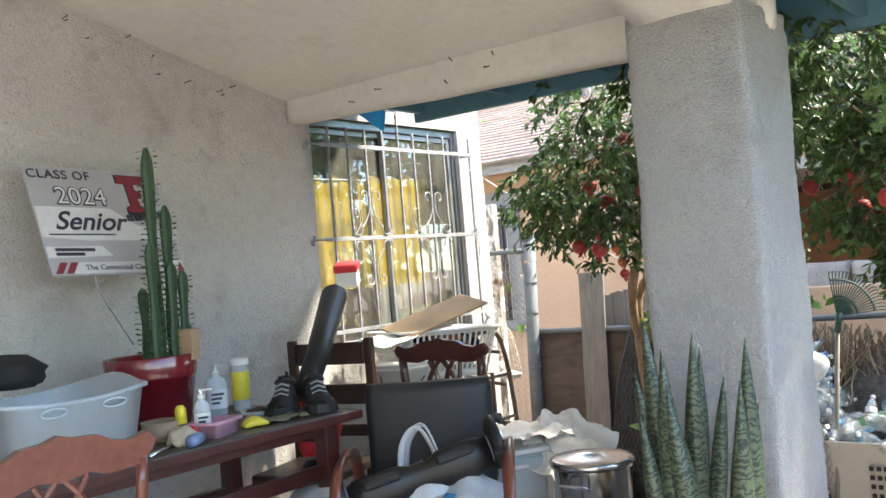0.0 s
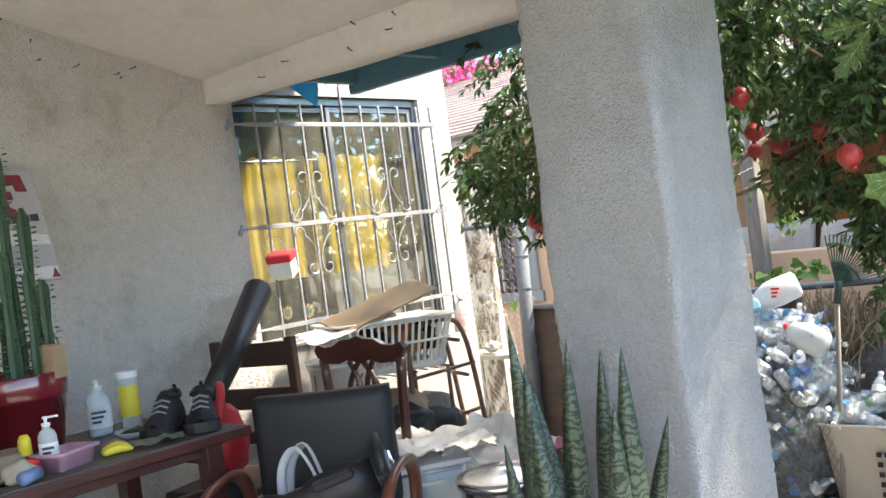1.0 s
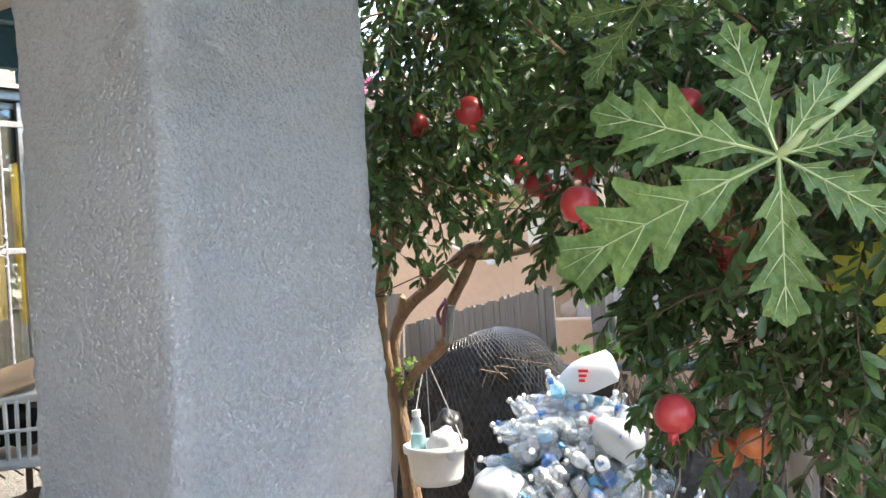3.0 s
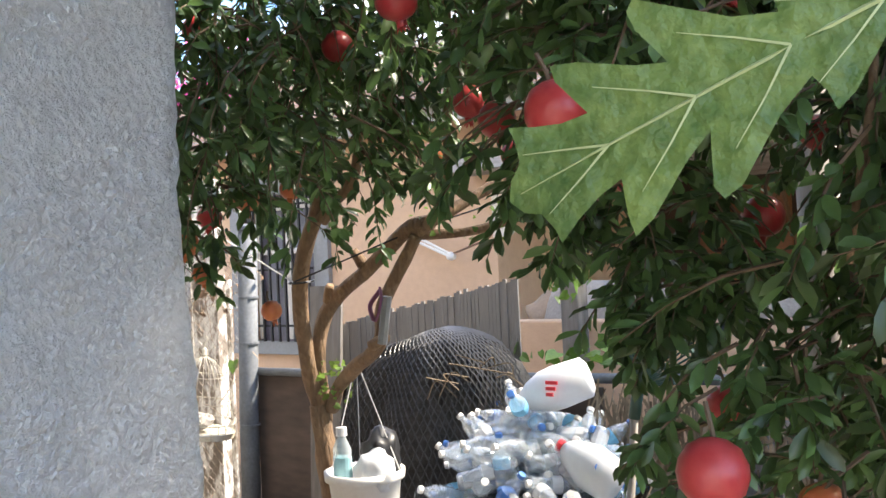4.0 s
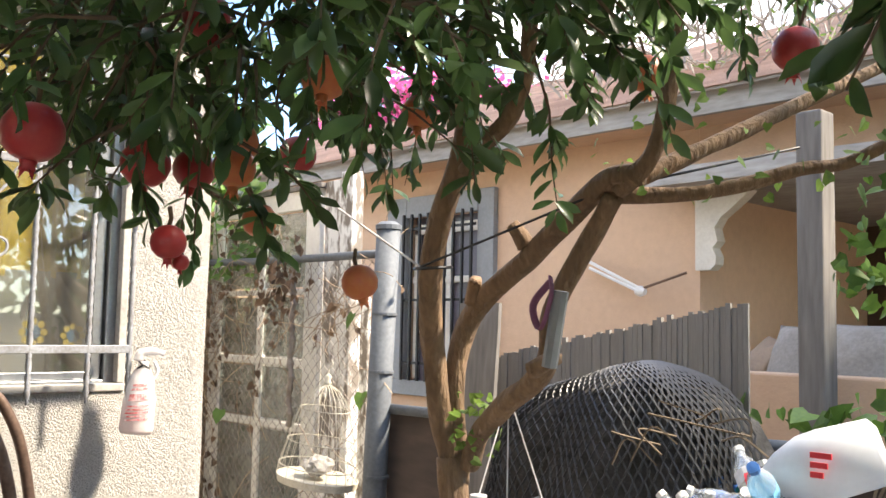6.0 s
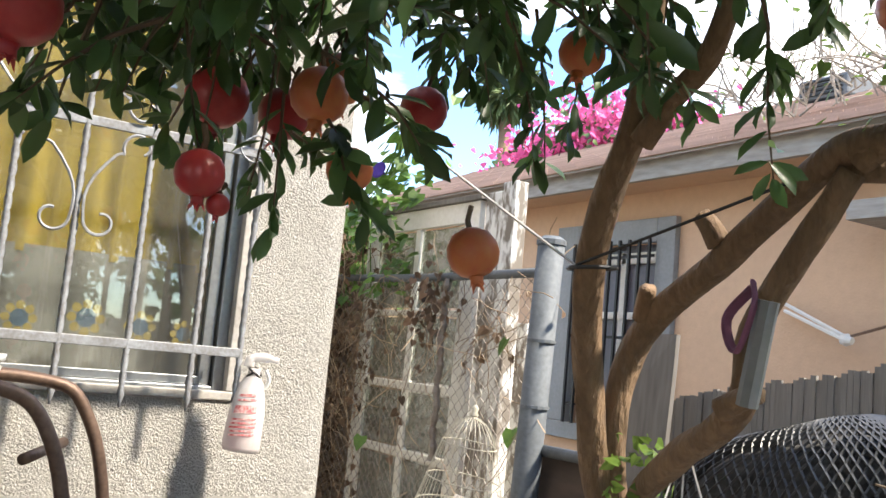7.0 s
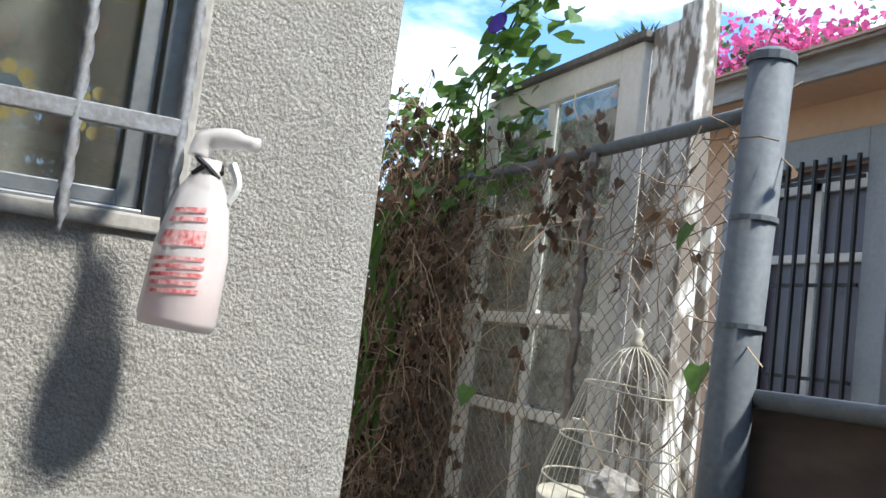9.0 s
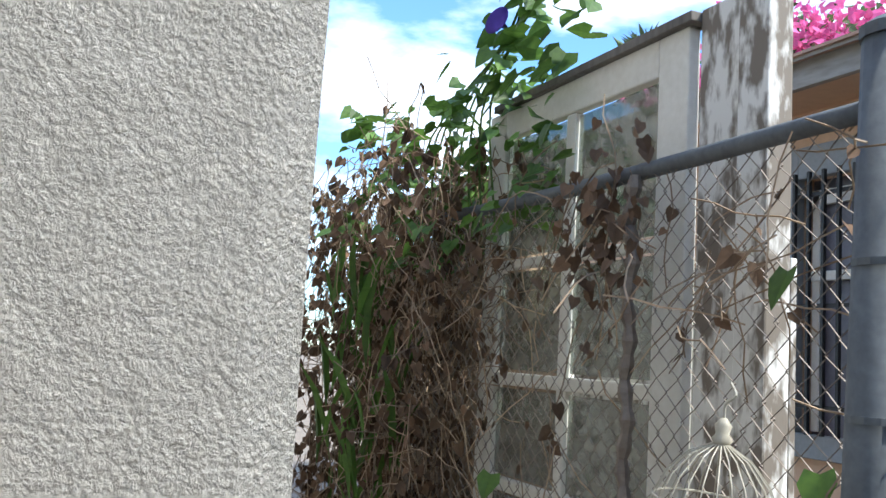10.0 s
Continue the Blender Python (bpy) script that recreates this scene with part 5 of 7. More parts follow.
for s in (-1, 1):
    part("foot_pad", bx(s * 0.14 - 0.07, s * 0.14 + 0.07, -0.075, -0.03, 0.03, 0.062, 0.01), M_SOLE, hb)
    for k in range(7):
        part("pad_rib", bx(s * 0.14 - 0.06, s * 0.14 + 0.06, -0.07 + k * 0.006 - 0.012, -0.067 + k * 0.006 - 0.012, 0.062, 0.065, 0), M_BLKP, hb)
    w = part("wheel", lt([(0.0, -0.022), (0.06, -0.022), (0.082, -0.02), (0.088, 0), (0.082, 0.02), (0.06, 0.022), (0.0, 0.022)], 22, pose(s * 0.3, 0, 0.01, 0, 90, 0)), M_SOLE, hb, smooth=False)
    part("hub", lt([(0.05, -0.026), (0.052, 0.026), (0.02, 0.03), (0.0, 0.03)], 16, pose(s * 0.3, 0, 0.01, 0, 90, 0)), M_GREYTRIM, w)
    for k in range(5):
        a = k * 1.2566
        part("spoke", tb([(s * 0.331, 0.012 * math.cos(a), 0.01 + 0.012 * math.sin(a)), (s * 0.331, 0.046 * math.cos(a), 0.01 + 0.046 * math.sin(a))], 0.007, 5), M_CHROME, w)
    part("fender", tb([(s * 0.3, 0.1 * math.cos(a), 0.01 + 0.1 * math.sin(a)) for a in [0.1 + i * 0.3 for i in range(11)]], 0.026, 6, squash=0.5), M_BLKP, hb, smooth=True)

# bags on and under the armchair
b1 = thing("plastic_bag", -2.3, 2.7, 0.52, 20, "crumpled white plastic bag with looped handles", "bag")
part("body", lump(bmesh.new(), 0.15, 0.12, 3.1), M_BAG, b1, smooth=True)
for s in (-1, 1):
    part("handle", tb(smooth_path([(-0.08, s * 0.02, 0.06), (-0.06, s * 0.03, 0.2), (0.0, s * 0.03, 0.27), (0.05, s * 0.02, 0.2), (0.09, s * 0.02, 0.06)], 5), 0.016, 6, squash=0.35), M_BAG, b1, smooth=True)
b2 = thing("plastic_bag", -2.12, 2.72, 0.44, -20, "white plastic shopping bag with blue and red print", "bag")
part("body", lump(bmesh.new(), 0.17, 0.15, 8.4), M_BAG, b2, smooth=True)
part("print", lump(bmesh.new(), 0.1, 0.09, 8.4, m=pose(0.05, -0.11, 0.02)), M_BAGB, b2, smooth=True)
for k in range(3):
    part("print_bar", bx(-0.06 + k * 0.035, -0.035 + k * 0.035, -0.205, -0.195, 0.0, 0.035, 0.002), M_REDPL, b2)
b3 = thing("plastic_bag", -2.75, 2.62, 0.3, 60, "large crumpled white plastic sack", "bag")
part("body", lump(bmesh.new(), 0.2, 0.22, 5.2), M_BAG, b3, smooth=True)

# plastic drawers with a cloth
dr = thing("drawer_unit", -2.25, 3.25, 0, 57, "translucent white plastic drawer unit", "drawers")
part("body", bx(-0.15, 0.15, 0.0, 0.34, 0.0, 0.56, 0.012), M_TUB, dr)
part("top", bx(-0.165, 0.165, -0.012, 0.35, 0.562, 0.585, 0.008), M_WHITEP, dr)
for k in range(3):
    d_ = part("drawer", bx(-0.13, 0.13, -0.015, -0.001, 0.03 + k * 0.18, 0.19 + k * 0.18, 0.006), M_TUB, dr)
    part("pull", bx(-0.05, 0.05, -0.03, -0.016, 0.15 + k * 0.18, 0.165 + k * 0.18, 0.004), M_WHITEP, d_)
for s in (-1, 1):
    part("corner_post", bx(s * 0.152 - 0.012, s * 0.152 + 0.012, -0.018, 0.01, 0.0, 0.56, 0.004), M_WHITEP, dr)
cl1 = part("cloth", rumple(bmesh.new(), 40, 40, 0.46, 0.42, 0.045, 2.0, 4), M_CLOTH, smooth=True, at=pose(-2.33, 3.4, 0.63, 0, 0, 40))
tagged(cl1, "crumpled white cloth draped on the drawers", "cloth")
cl2 = part("cloth", rumple(bmesh.new(), 36, 36, 0.34, 0.4, 0.05, 7.0, 4), M_CLOTH, smooth=True, at=pose(-2.14, 3.5, 0.55, 30, 25, 20))
tagged(cl2, "white rag hanging over the drawer edge", "cloth")

# steel drum with lid
dm = thing("stock_pot", -1.85, 3.2, 0.0, 0, "shiny stainless steel pot with a dented lid", "pot")
part("stand", bx(-0.14, 0.14, -0.14, 0.14, 0, 0.2, 0.01), M_BLKP, dm)
part("body", lt([(0.13, 0.2), (0.15, 0.21), (0.152, 0.56), (0.158, 0.575)], 28), M_STEEL, dm, smooth=True)
lid = part("lid", lt([(0.165, 0.565), (0.168, 0.585), (0.16, 0.595), (0.14, 0.59), (0.05, 0.612), (0.0, 0.615)], 28), M_STEEL, dm, smooth=True)
for a in (200, 20):
    part("handle", tb(smooth_path([(0.15, -0.05, 0.5), (0.19, -0.05, 0.52), (0.195, 0.05, 0.52), (0.15, 0.05, 0.5)], 4), 0.006, 6), M_CHROME, dm, at=pose(0, 0, 0, 0, 0, a + 75))

# cactus in its red pot
pot = thing("plant_pot", -3.24, 2.19, TZ, 0, "glossy dark red tapered plant pot on the table", "pot")
part("body", lt([(0.125, 0), (0.14, 0.01), (0.17, 0.2), (0.174, 0.2), (0.176, 0.21), (0.183, 0.285), (0.18, 0.29), (0.165, 0.285), (0.15, 0.24)], 36), M_REDP, pot, smooth=True)
part("soil", lt([(0.16, 0.25), (0.158, 0.262), (0.0, 0.27)], 24), M_SOIL, pot)
cac = thing("cactus", -3.22, 2.2, TZ + 0.26, 0, "tall ribbed green columnar cactus with small leaflets", "cactus")


def column(x, y, h, r, lean):
    bm, n = bmesh.new(), 16
    rings = []
    for i in range(n + 1):
        t = i / n
        rr = r * (0.85 + 0.15 * math.sin(t * 9)) * (1 if t < 0.93 else 1 - (t - 0.93) * 9)
        ring = []
        for k in range(10):
            a = k * math.pi / 5
            q = rr * (1.25 if k % 2 == 0 else 0.62)
            ring.append(bm.verts.new((x + lean * t + q * math.cos(a), y + q * math.sin(a), h * t)))
        rings.append(ring)
    for a_, b_ in zip(rings, rings[1:]):
        for k in range(10):
            bm.faces.new((a_[k], a_[(k + 1) % 10], b_[(k + 1) % 10], b_[k]))
    bm.faces.new(rings[-1])
    col = part("column", bm, M_CACT, cac)
    lv = []
    for i in range(int(h / 0.022)):
        for k in range(5):
            a = k * 2 * math.pi / 5
            t = (i + rnd(0, 0.5)) * 0.022 / h
            if t < 0.99:
                lv.append(turn_to((x + lean * t + r * 1.2 * math.cos(a), y + r * 1.2 * math.sin(a), h * t), Vector((math.cos(a), math.sin(a), rnd(0.0, 0.5))), rnd(0.016, 0.028), rnd(-1, 1)))
    v_, f_ = scatter([(p * 1.6, q, s) for p, q, s in LEAF_V], LEAF_F, lv)
    raw("leaflets", v_, f_, M_SPINE, col)["kind"] = "stuff"


column(0.04, 0.0, 0.86, 0.021, 0.0)
column(0.02, 0.075, 0.63, 0.02, 0.01)
column(0.07, -0.035, 0.48, 0.02, 0.0)
column(0.08, 0.04, 0.4, 0.019, 0.01)
column(0.09, 0.085, 0.36, 0.018, 0.01)
column(0.0, -0.03, 0.3, 0.018, -0.01)
tagged(part("cardboard_box", bx(-0.04, 0.04, -0.03, 0.03, 0, 0.12, 0.002), M_KRAFT, at=pose(-3.12, 2.28, TZ + 0.265, 0, 4, 20)), "small open brown cardboard box in the pot", "box")

# yard sign
SG = thing("yard_sign", -3.35, 2.17, 1.467, 90, "grey and maroon class of 2024 graduation yard sign", "sign", rx=0)
SG.matrix_basis = pose(-3.35, 2.17, 1.467, 0, 0, 90) @ pose(0, 0, 0, -25, 2, 0)
part("board", bx(-0.305, 0.305, 0.0, 0.006, 0, 0.5, 0.001), M_SIGNG, SG)


def flat(name, pts, m_, lift=0.0015):
    return part(name, outline(bmesh.new(), pts, lift, pose(0, -lift - 0.0005, 0)), m_, SG)


flat("print_band", [(-0.3, 0.17), (-0.3, 0.31), (0.03, 0.31), (0.14, 0.23), (0.2, 0.22), (0.3, 0.2), (0.3, 0.16), (-0.1, 0.155)], M_SIGNW)
flat("print_band", [(-0.3, 0.075), (-0.3, 0.125), (-0.06, 0.13), (-0.02, 0.085)], M_SIGNW)
flat("print_band", [(-0.22, 0.006), (-0.18, 0.055), (0.3, 0.06), (0.3, 0.006)], M_SIGNW)
for x in (-0.29, -0.245):
    flat("print_stripe", [(x, 0.006), (x + 0.03, 0.055), (x + 0.06, 0.055), (x + 0.03, 0.006)], M_MAROON, 0.002)
flat("print_wedge", [(0.265, 0.01), (0.285, 0.055), (0.3, 0.01)], M_MAROON, 0.002)
FF = [(0, 0.19), (0.15, 0.19), (0.16, 0.12), (0.12, 0.12), (0.115, 0.15), (0.075, 0.15), (0.075, 0.12), (0.1, 0.115), (0.1, 0.085), (0.075, 0.085), (0.08, 0.04), (0.1, 0.035), (0.1, 0.01), (0.015, 0.01), (0.015, 0.04), (0.035, 0.045), (0.035, 0.15), (0.0, 0.15)]
flat("emblem", [(0.105 + x * 1.1 - 0.008, 0.28 + z * 1.1 - 0.006) for x, z in FF], M_LABELK, 0.002)
flat("emblem", [(0.105 + x * 1.02, 0.285 + z * 1.02) for x, z in FF], M_MAROON, 0.003)
for k in range(5):
    flat("print_bar", [(0.1 + k * 0.038, 0.25 + k * 0.004), (0.1 + k * 0.038, 0.28 + k * 0.004), (0.132 + k * 0.038, 0.283 + k * 0.004), (0.132 + k * 0.038, 0.252 + k * 0.004)], M_LABELK, 0.004)
for z, h, w in ((0.105, 0.014, 0.17), (0.085, 0.014, 0.12)):
    flat("print_bar", [(-0.265, z), (-0.265, z + h), (-0.265 + w, z + h), (-0.265 + w, z)], M_LABELK, 0.003)
flat("print_bar", [(-0.27, 0.178), (-0.27, 0.184), (0.02, 0.187), (0.02, 0.181)], M_LABELK, 0.003)


def words(text, x, z, size, m_, parent, shear=0.0, y=-0.004, bold=0.0, space=1.0):
    cu = bpy.data.curves.new("lettering", "FONT")
    cu.body, cu.size, cu.extrude, cu.shear, cu.offset, cu.space_character = text, size, 0.0008, shear, bold, space
    tmp = bpy.data.objects.new("lettering", cu)
    scene.collection.objects.link(tmp)
    me = bpy.data.meshes.new_from_object(tmp.evaluated_get(bpy.context.evaluated_depsgraph_get()))
    bpy.data.objects.remove(tmp)
    ob = new("lettering", me)
    me.materials.clear()
    me.materials.append(m_)
    ob.parent = parent
    ob.matrix_basis = pose(x, y, z, 90, 0, 0)
    return ob


words("CLASS OF", -0.295, 0.445, 0.058, M_LABELK, SG, bold=0.0005, space=1.12)
words("2024", -0.2, 0.325, 0.115, M_LABELK, SG, bold=0.004)
words("2024", -0.2, 0.325, 0.115, M_SIGNW, SG, y=-0.0055, bold=-0.0005)
words("Senior", -0.24, 0.205, 0.12, M_LABELK, SG, shear=0.45, bold=0.002)
words("The Centennial Class", -0.16, 0.02, 0.034, M_LABELK, SG)
for x in (-0.13, 0.17):
    part("stake_wire", tb([(x, 0.003, 0.02), (x, 0.003, -0.08), (x - 0.005, -0.11, -0.36)], 0.004, 5), M_GREYTRIM, SG)

# tub, black cap, bottles and clutter on the table
tub = thing("storage_tub", -2.98, 1.6, TZ, 3, "translucent milky plastic storage tub with cut-out handles", "tub")


def shell(bm, w0, d0, w1, d1, h, t=0.004, wave=0.02):
    """An open box with flared, rounded walls."""
    def ring(w, d, z, lift):
        out = []
        for k in range(32):
            a = 2 * math.pi * k / 32
            c, s = math.cos(a), math.sin(a)
            q = 1 / max(abs(c), abs(s)) ** 0.82
            out.append(bm.verts.new((c * q * w, s * q * d, z + lift * (abs(s) ** 3 - 0.4))))
        return out
    rs = [ring(w0, d0, 0, 0), ring(w1, d1, h, wave), ring(w1 + 0.012, d1 + 0.012, h, wave), ring(w1 + 0.012, d1 + 0.012, h - 0.012, wave), ring(w1 - t, d1 - t, h - 0.012, wave), ring(w0 - t, d0 - t, t, 0)]
    for a, b in zip(rs, rs[1:]):
        for k in range(32):
            bm.faces.new((a[k], a[(k + 1) % 32], b[(k + 1) % 32], b[k]))
    bm.faces.new(rs[0][::-1])
    bm.faces.new(rs[-1])
    return bm


part("body", shell(bmesh.new(), 0.17, 0.23, 0.2, 0.265, 0.24, 0.004, 0.05), M_TUB, tub, smooth=True)
for y in (-0.1, 0.12):
    part("handle_slot", tb([(0.205, y + 0.045 * math.cos(a), 0.19 + 0.014 * math.sin(a)) for a in [i * 0.5236 for i in range(13)]], 0.004, 5), M_TUB, tub)
part("jumble", lump(bmesh.new(), 0.13, 0.08, 1.3, m=pose(0, 0, 0.06)), M_CLOTH, tub, smooth=True)
tagged(part("cap", lump(bmesh.new(), 0.13, 0.07, 6.0, 3, 0.2, m=pose(0, 0, 0.05)), M_SHOE, at=pose(-3.28, 1.62, TZ + 0.24), smooth=True), "black fabric cap lying behind the tub", "cap")
wr = thing("wrench", -2.72, 1.86, TZ + 0.008, -60, "chrome ratchet wrench on the table", "tool")
part("shaft", tb([(-0.1, 0, 0), (0.0, 0, 0.002), (0.1, 0, 0)], [0.008, 0.006, 0.009], 8), M_CHROME, wr, smooth=True)
part("head", lt([(0.016, -0.008), (0.018, 0), (0.016, 0.01), (0, 0.01)], 12, pose(-0.1, 0, 0)), M_CHROME, wr)


def pump_bottle(x, y, h, r, liquid, lab, rz=0):
    b = thing("pump_bottle", x, y, TZ, rz, lab, "bottle")
    part("body", lt([(r * 0.92, 0), (r, 0.01), (r, h * 0.68), (r * 0.8, h * 0.78), (r * 0.4, h * 0.84), (r * 0.4, h * 0.88)], 20, squash=0.7), M_CLEAR, b, smooth=True)
    part("liquid", lt([(r * 0.9, 0.004), (r * 0.95, 0.01), (r * 0.95, h * 0.55), (0, h * 0.55)], 20, squash=0.7), liquid, b)
    part("label", lt([(r * 1.01, h * 0.16), (r * 1.01, h * 0.56)], 20, squash=0.72), M_LABEL, b)
    for k in range(3):
        part("label_bar", bx(-r * 0.6, r * 0.6 - k * 0.01, -r * 0.78, -r * 0.72, h * (0.44 - k * 0.09), h * (0.49 - k * 0.09), 0), M_LABELK, b)
    p = part("pump", lt([(r * 0.45, h * 0.88), (r * 0.45, h * 0.94), (r * 0.16, h * 0.95), (r * 0.16, h * 1.02), (r * 0.3, h * 1.03), (r * 0.3, h * 1.07), (0, h * 1.08)], 12), M_WHITEP, b)
    part("nozzle", bx(-0.006, 0.04, -0.006, 0.006, h * 1.03, h * 1.07, 0.002), M_WHITEP, p)


M_WATER = mat("clear gel", (0.7, 0.75, 0.75), rough=0.1, thin=0.6)
pump_bottle(-3.21, 2.476, 0.2, 0.045, M_WATER, "clear pump bottle with white printed label", 60)
pump_bottle(-2.8, 2.09, 0.165, 0.03, M_GELG, "small hand sanitiser bottle with green gel", 60)
jr = thing("jar", -3.2, 2.6, TZ, 0, "tall clear jar with yellow label and white lid", "jar")
part("body", lt([(0.036, 0), (0.038, 0.01), (0.038, 0.2)], 20), M_CLEAR, jr, smooth=True)
part("wrap", lt([(0.0385, 0.05), (0.0385, 0.17)], 20), M_YEL, jr)
part("lid", lt([(0.04, 0.2), (0.041, 0.225), (0.0, 0.226)], 20), M_WHITEP, jr)
pk = thing("tray_box", -2.8, 2.14, TZ, 20, "pink translucent plastic box of small things", "box")
part("body", shell(bmesh.new(), 0.055, 0.075, 0.06, 0.08, 0.06, 0.003, 0), M_PINKP, pk, smooth=True)
tagged(part("yellow_cup", lt([(0.022, 0), (0.02, 0.05), (0.012, 0.065), (0, 0.066)], 14), M_YEL, at=pose(-2.86, 2.04, TZ + 0.06), smooth=True), "small bright yellow plastic cap", "cap")
tagged(part("red_ball", lt([(0.0, 0), (0.024, 0.01), (0.03, 0.03), (0.024, 0.05), (0, 0.06)], 14), M_REDPL, at=pose(-2.78, 2.02, TZ), smooth=True), "small red plastic ball", "ball")
tagged(part("clay_bowl", lt([(0.05, 0), (0.062, 0.01), (0.075, 0.075), (0.07, 0.075), (0.055, 0.02), (0, 0.018)], 22), M_CLAY, at=pose(-2.92, 2.0, TZ), smooth=True), "tan unglazed clay bowl", "bowl")
tagged(part("rag", lump(bmesh.new(), 0.05, 0.04, 4.4, m=pose(0, 0, 0.025)), M_TERRY, at=pose(-2.76, 1.97, TZ), smooth=True), "crumpled beige cotton rag on the table", "cloth")
tagged(part("tube_cap", lt([(0.02, -0.04), (0.022, 0.04), (0, 0.042)], 14, pose(0, 0, 0.022, 90, 0, 30)), M_BLUEP, at=pose(-2.7, 1.98, TZ), smooth=True), "dull blue plastic tube lying on the table", "tube")
for k in range(3):
    g = part("banana", tb(smooth_path([(0, 0.02 * k, 0.012), (0.05, 0.02 * k + 0.01, 0.02 + 0.006 * k), (0.1, 0.02 * k, 0.012)], 5), [0.006, 0.012, 0.014, 0.015, 0.016, 0.016, 0.015, 0.014, 0.012, 0.009, 0.005], 7), M_YEL if k < 2 else M_CLAY, at=pose(-2.77, 2.25, TZ, 0, 0, 70), smooth=True)
    tagged(g, "ripe yellow banana lying on the table", "banana", "bananas on the table")
dish = thing("dish", -2.98, 2.5, TZ, 0, "shallow clear dish with dark scraps", "dish")
part("rim", lt([(0.06, 0), (0.085, 0.03), (0.082, 0.03), (0.055, 0.006), (0, 0.005)], 24), M_CLEAR, dish, smooth=True)
part("scraps", lump(bmesh.new(), 0.05, 0.02, 2.2, m=pose(0, 0, 0.015)), M_SOIL, dish)
tagged(part("folded_cloth", rumple(bmesh.new(), 16, 12, 0.22, 0.12, 0.015, 3.0), mat("grey green cloth", (0.17, 0.17, 0.12), (0.11, 0.11, 0.08), rough=0.9), at=pose(-2.78, 2.42, TZ + 0.014, 0, 0, 60), smooth=True), "flat grey green cloth on the table", "cloth")


def sneaker(x, y, rz):
    """A running shoe: x runs from heel to toe."""
    s = thing("sneaker", x, y, TZ, rz, "black mesh running shoe with thick black sole", "shoe", "pair of sneakers")
    s.scale = (0.95, 1.2, 0.95)
    prof = [(-0.142, 0.018, 0.06), (-0.13, 0.03, 0.1), (-0.1, 0.036, 0.112), (-0.05, 0.036, 0.104), (-0.01, 0.037, 0.106), (0.03, 0.041, 0.088), (0.07, 0.046, 0.066), (0.105, 0.046, 0.054), (0.13, 0.036, 0.044), (0.146, 0.016, 0.03)]
    up, sole = bmesh.new(), bmesh.new()
    rings = [[up.verts.new((px, w * math.cos(a) * (1.0 - 0.36 * max(0, math.sin(a)) ** 2), 0.03 + h * max(0.0, math.sin(a)) ** 0.75)) for a in [i * math.pi / 12 for i in range(13)]] for px, w, h in prof]
    for a, b in zip(rings, rings[1:]):
        for i in range(12):
            up.faces.new((a[i], a[i + 1], b[i + 1], b[i]))
    up.faces.new(rings[0])
    up.faces.new(rings[-1][::-1])
    lay = [[sole.verts.new((px * 1.04, u * w * 1.16 * k, zz + 0.006 * max(0.0, px * 8) ** 2)) for u in (-1, 1)] for zz, k in ((0.0, 0.94), (0.014, 1.06), (0.026, 1.0), (0.038, 1.03)) for px, w, h in prof]
    n = len(prof)
    for j in range(3):
        for i in range(n - 1):
            for u in (0, 1):
                q = (lay[j * n + i][u], lay[j * n + i + 1][u], lay[j * n + n + i + 1][u], lay[j * n + n + i][u])
                sole.faces.new(q if u == 0 else q[::-1])
        for i in (0, n - 1):
            sole.faces.new((lay[j * n + i][0], lay[j * n + i][1], lay[j * n + n + i][1], lay[j * n + n + i][0]))
    for j in (0, 3):
        for i in range(n - 1):
            sole.faces.new((lay[j * n + i][0], lay[j * n + i][1], lay[j * n + i + 1][1], lay[j * n + i + 1][0]))
    bmesh.ops.recalc_face_normals(sole, faces=sole.faces[:])
    part("sole", sole, M_SOLE, s, "thick black rubber sole")
    u = part("upper", up, M_SHOE, s, smooth=True)
    part("collar", tb([(-0.075 + 0.055 * math.cos(a), 0.028 * math.sin(a), 0.137 + 0.01 * math.cos(2 * a)) for a in [i * 0.3927 for i in range(17)]], 0.0095, 7), M_SOLE, s, smooth=True)
    part("tongue", bx(-0.03, 0.02, -0.02, 0.02, 0.125, 0.137, 0.005, pose(0.0, 0, 0.03, 0, -28, 0)), M_SHOE, s)
    part("toe_cap", tb([(0.135 - 0.09 * abs(math.sin(a)) ** 2, 0.046 * math.sin(a), 0.05) for a in [-1.2 + i * 0.3 for i in range(9)]], 0.009, 6), M_SOLE, s, smooth=True)
    for i in range(6):
        x0_, z0_ = 0.0 + i * 0.014, 0.138 - i * 0.0085
        part("lace", tb([(x0_, -0.024, z0_ - 0.01), (x0_ + 0.005, 0, z0_ + 0.002), (x0_, 0.024, z0_ - 0.01)], 0.0042, 5), M_GREYTRIM if i % 2 else M_SHOE, u)
    part("pull_tab", tb([(-0.135, 0, 0.125), (-0.148, 0, 0.155), (-0.138, 0, 0.165)], 0.006, 5), M_SHOE, u)


sneaker(-2.905, 2.575, -50)
sneaker(-2.8, 2.665, -36)

# leaf blower standing behind the table
lb = thing("leaf_blower", -3.1, 2.93, 0.3, 0, "black leaf blower tube with red body propped on a chair", "blower")
part("tube", tb([(-0.03, -0.02, 0.58), (-0.13, 0.17, 0.72), (-0.34, 0.52, 0.985)], [0.055, 0.064, 0.075], 18, squash=0.9), M_BLKP, lb, smooth=True)
part("housing", lump(bmesh.new(), 0.1, 0.17, 3.3, 3, 0.2, m=pose(0.03, -0.02, 0.4)), M_REDPL, lb, smooth=True)
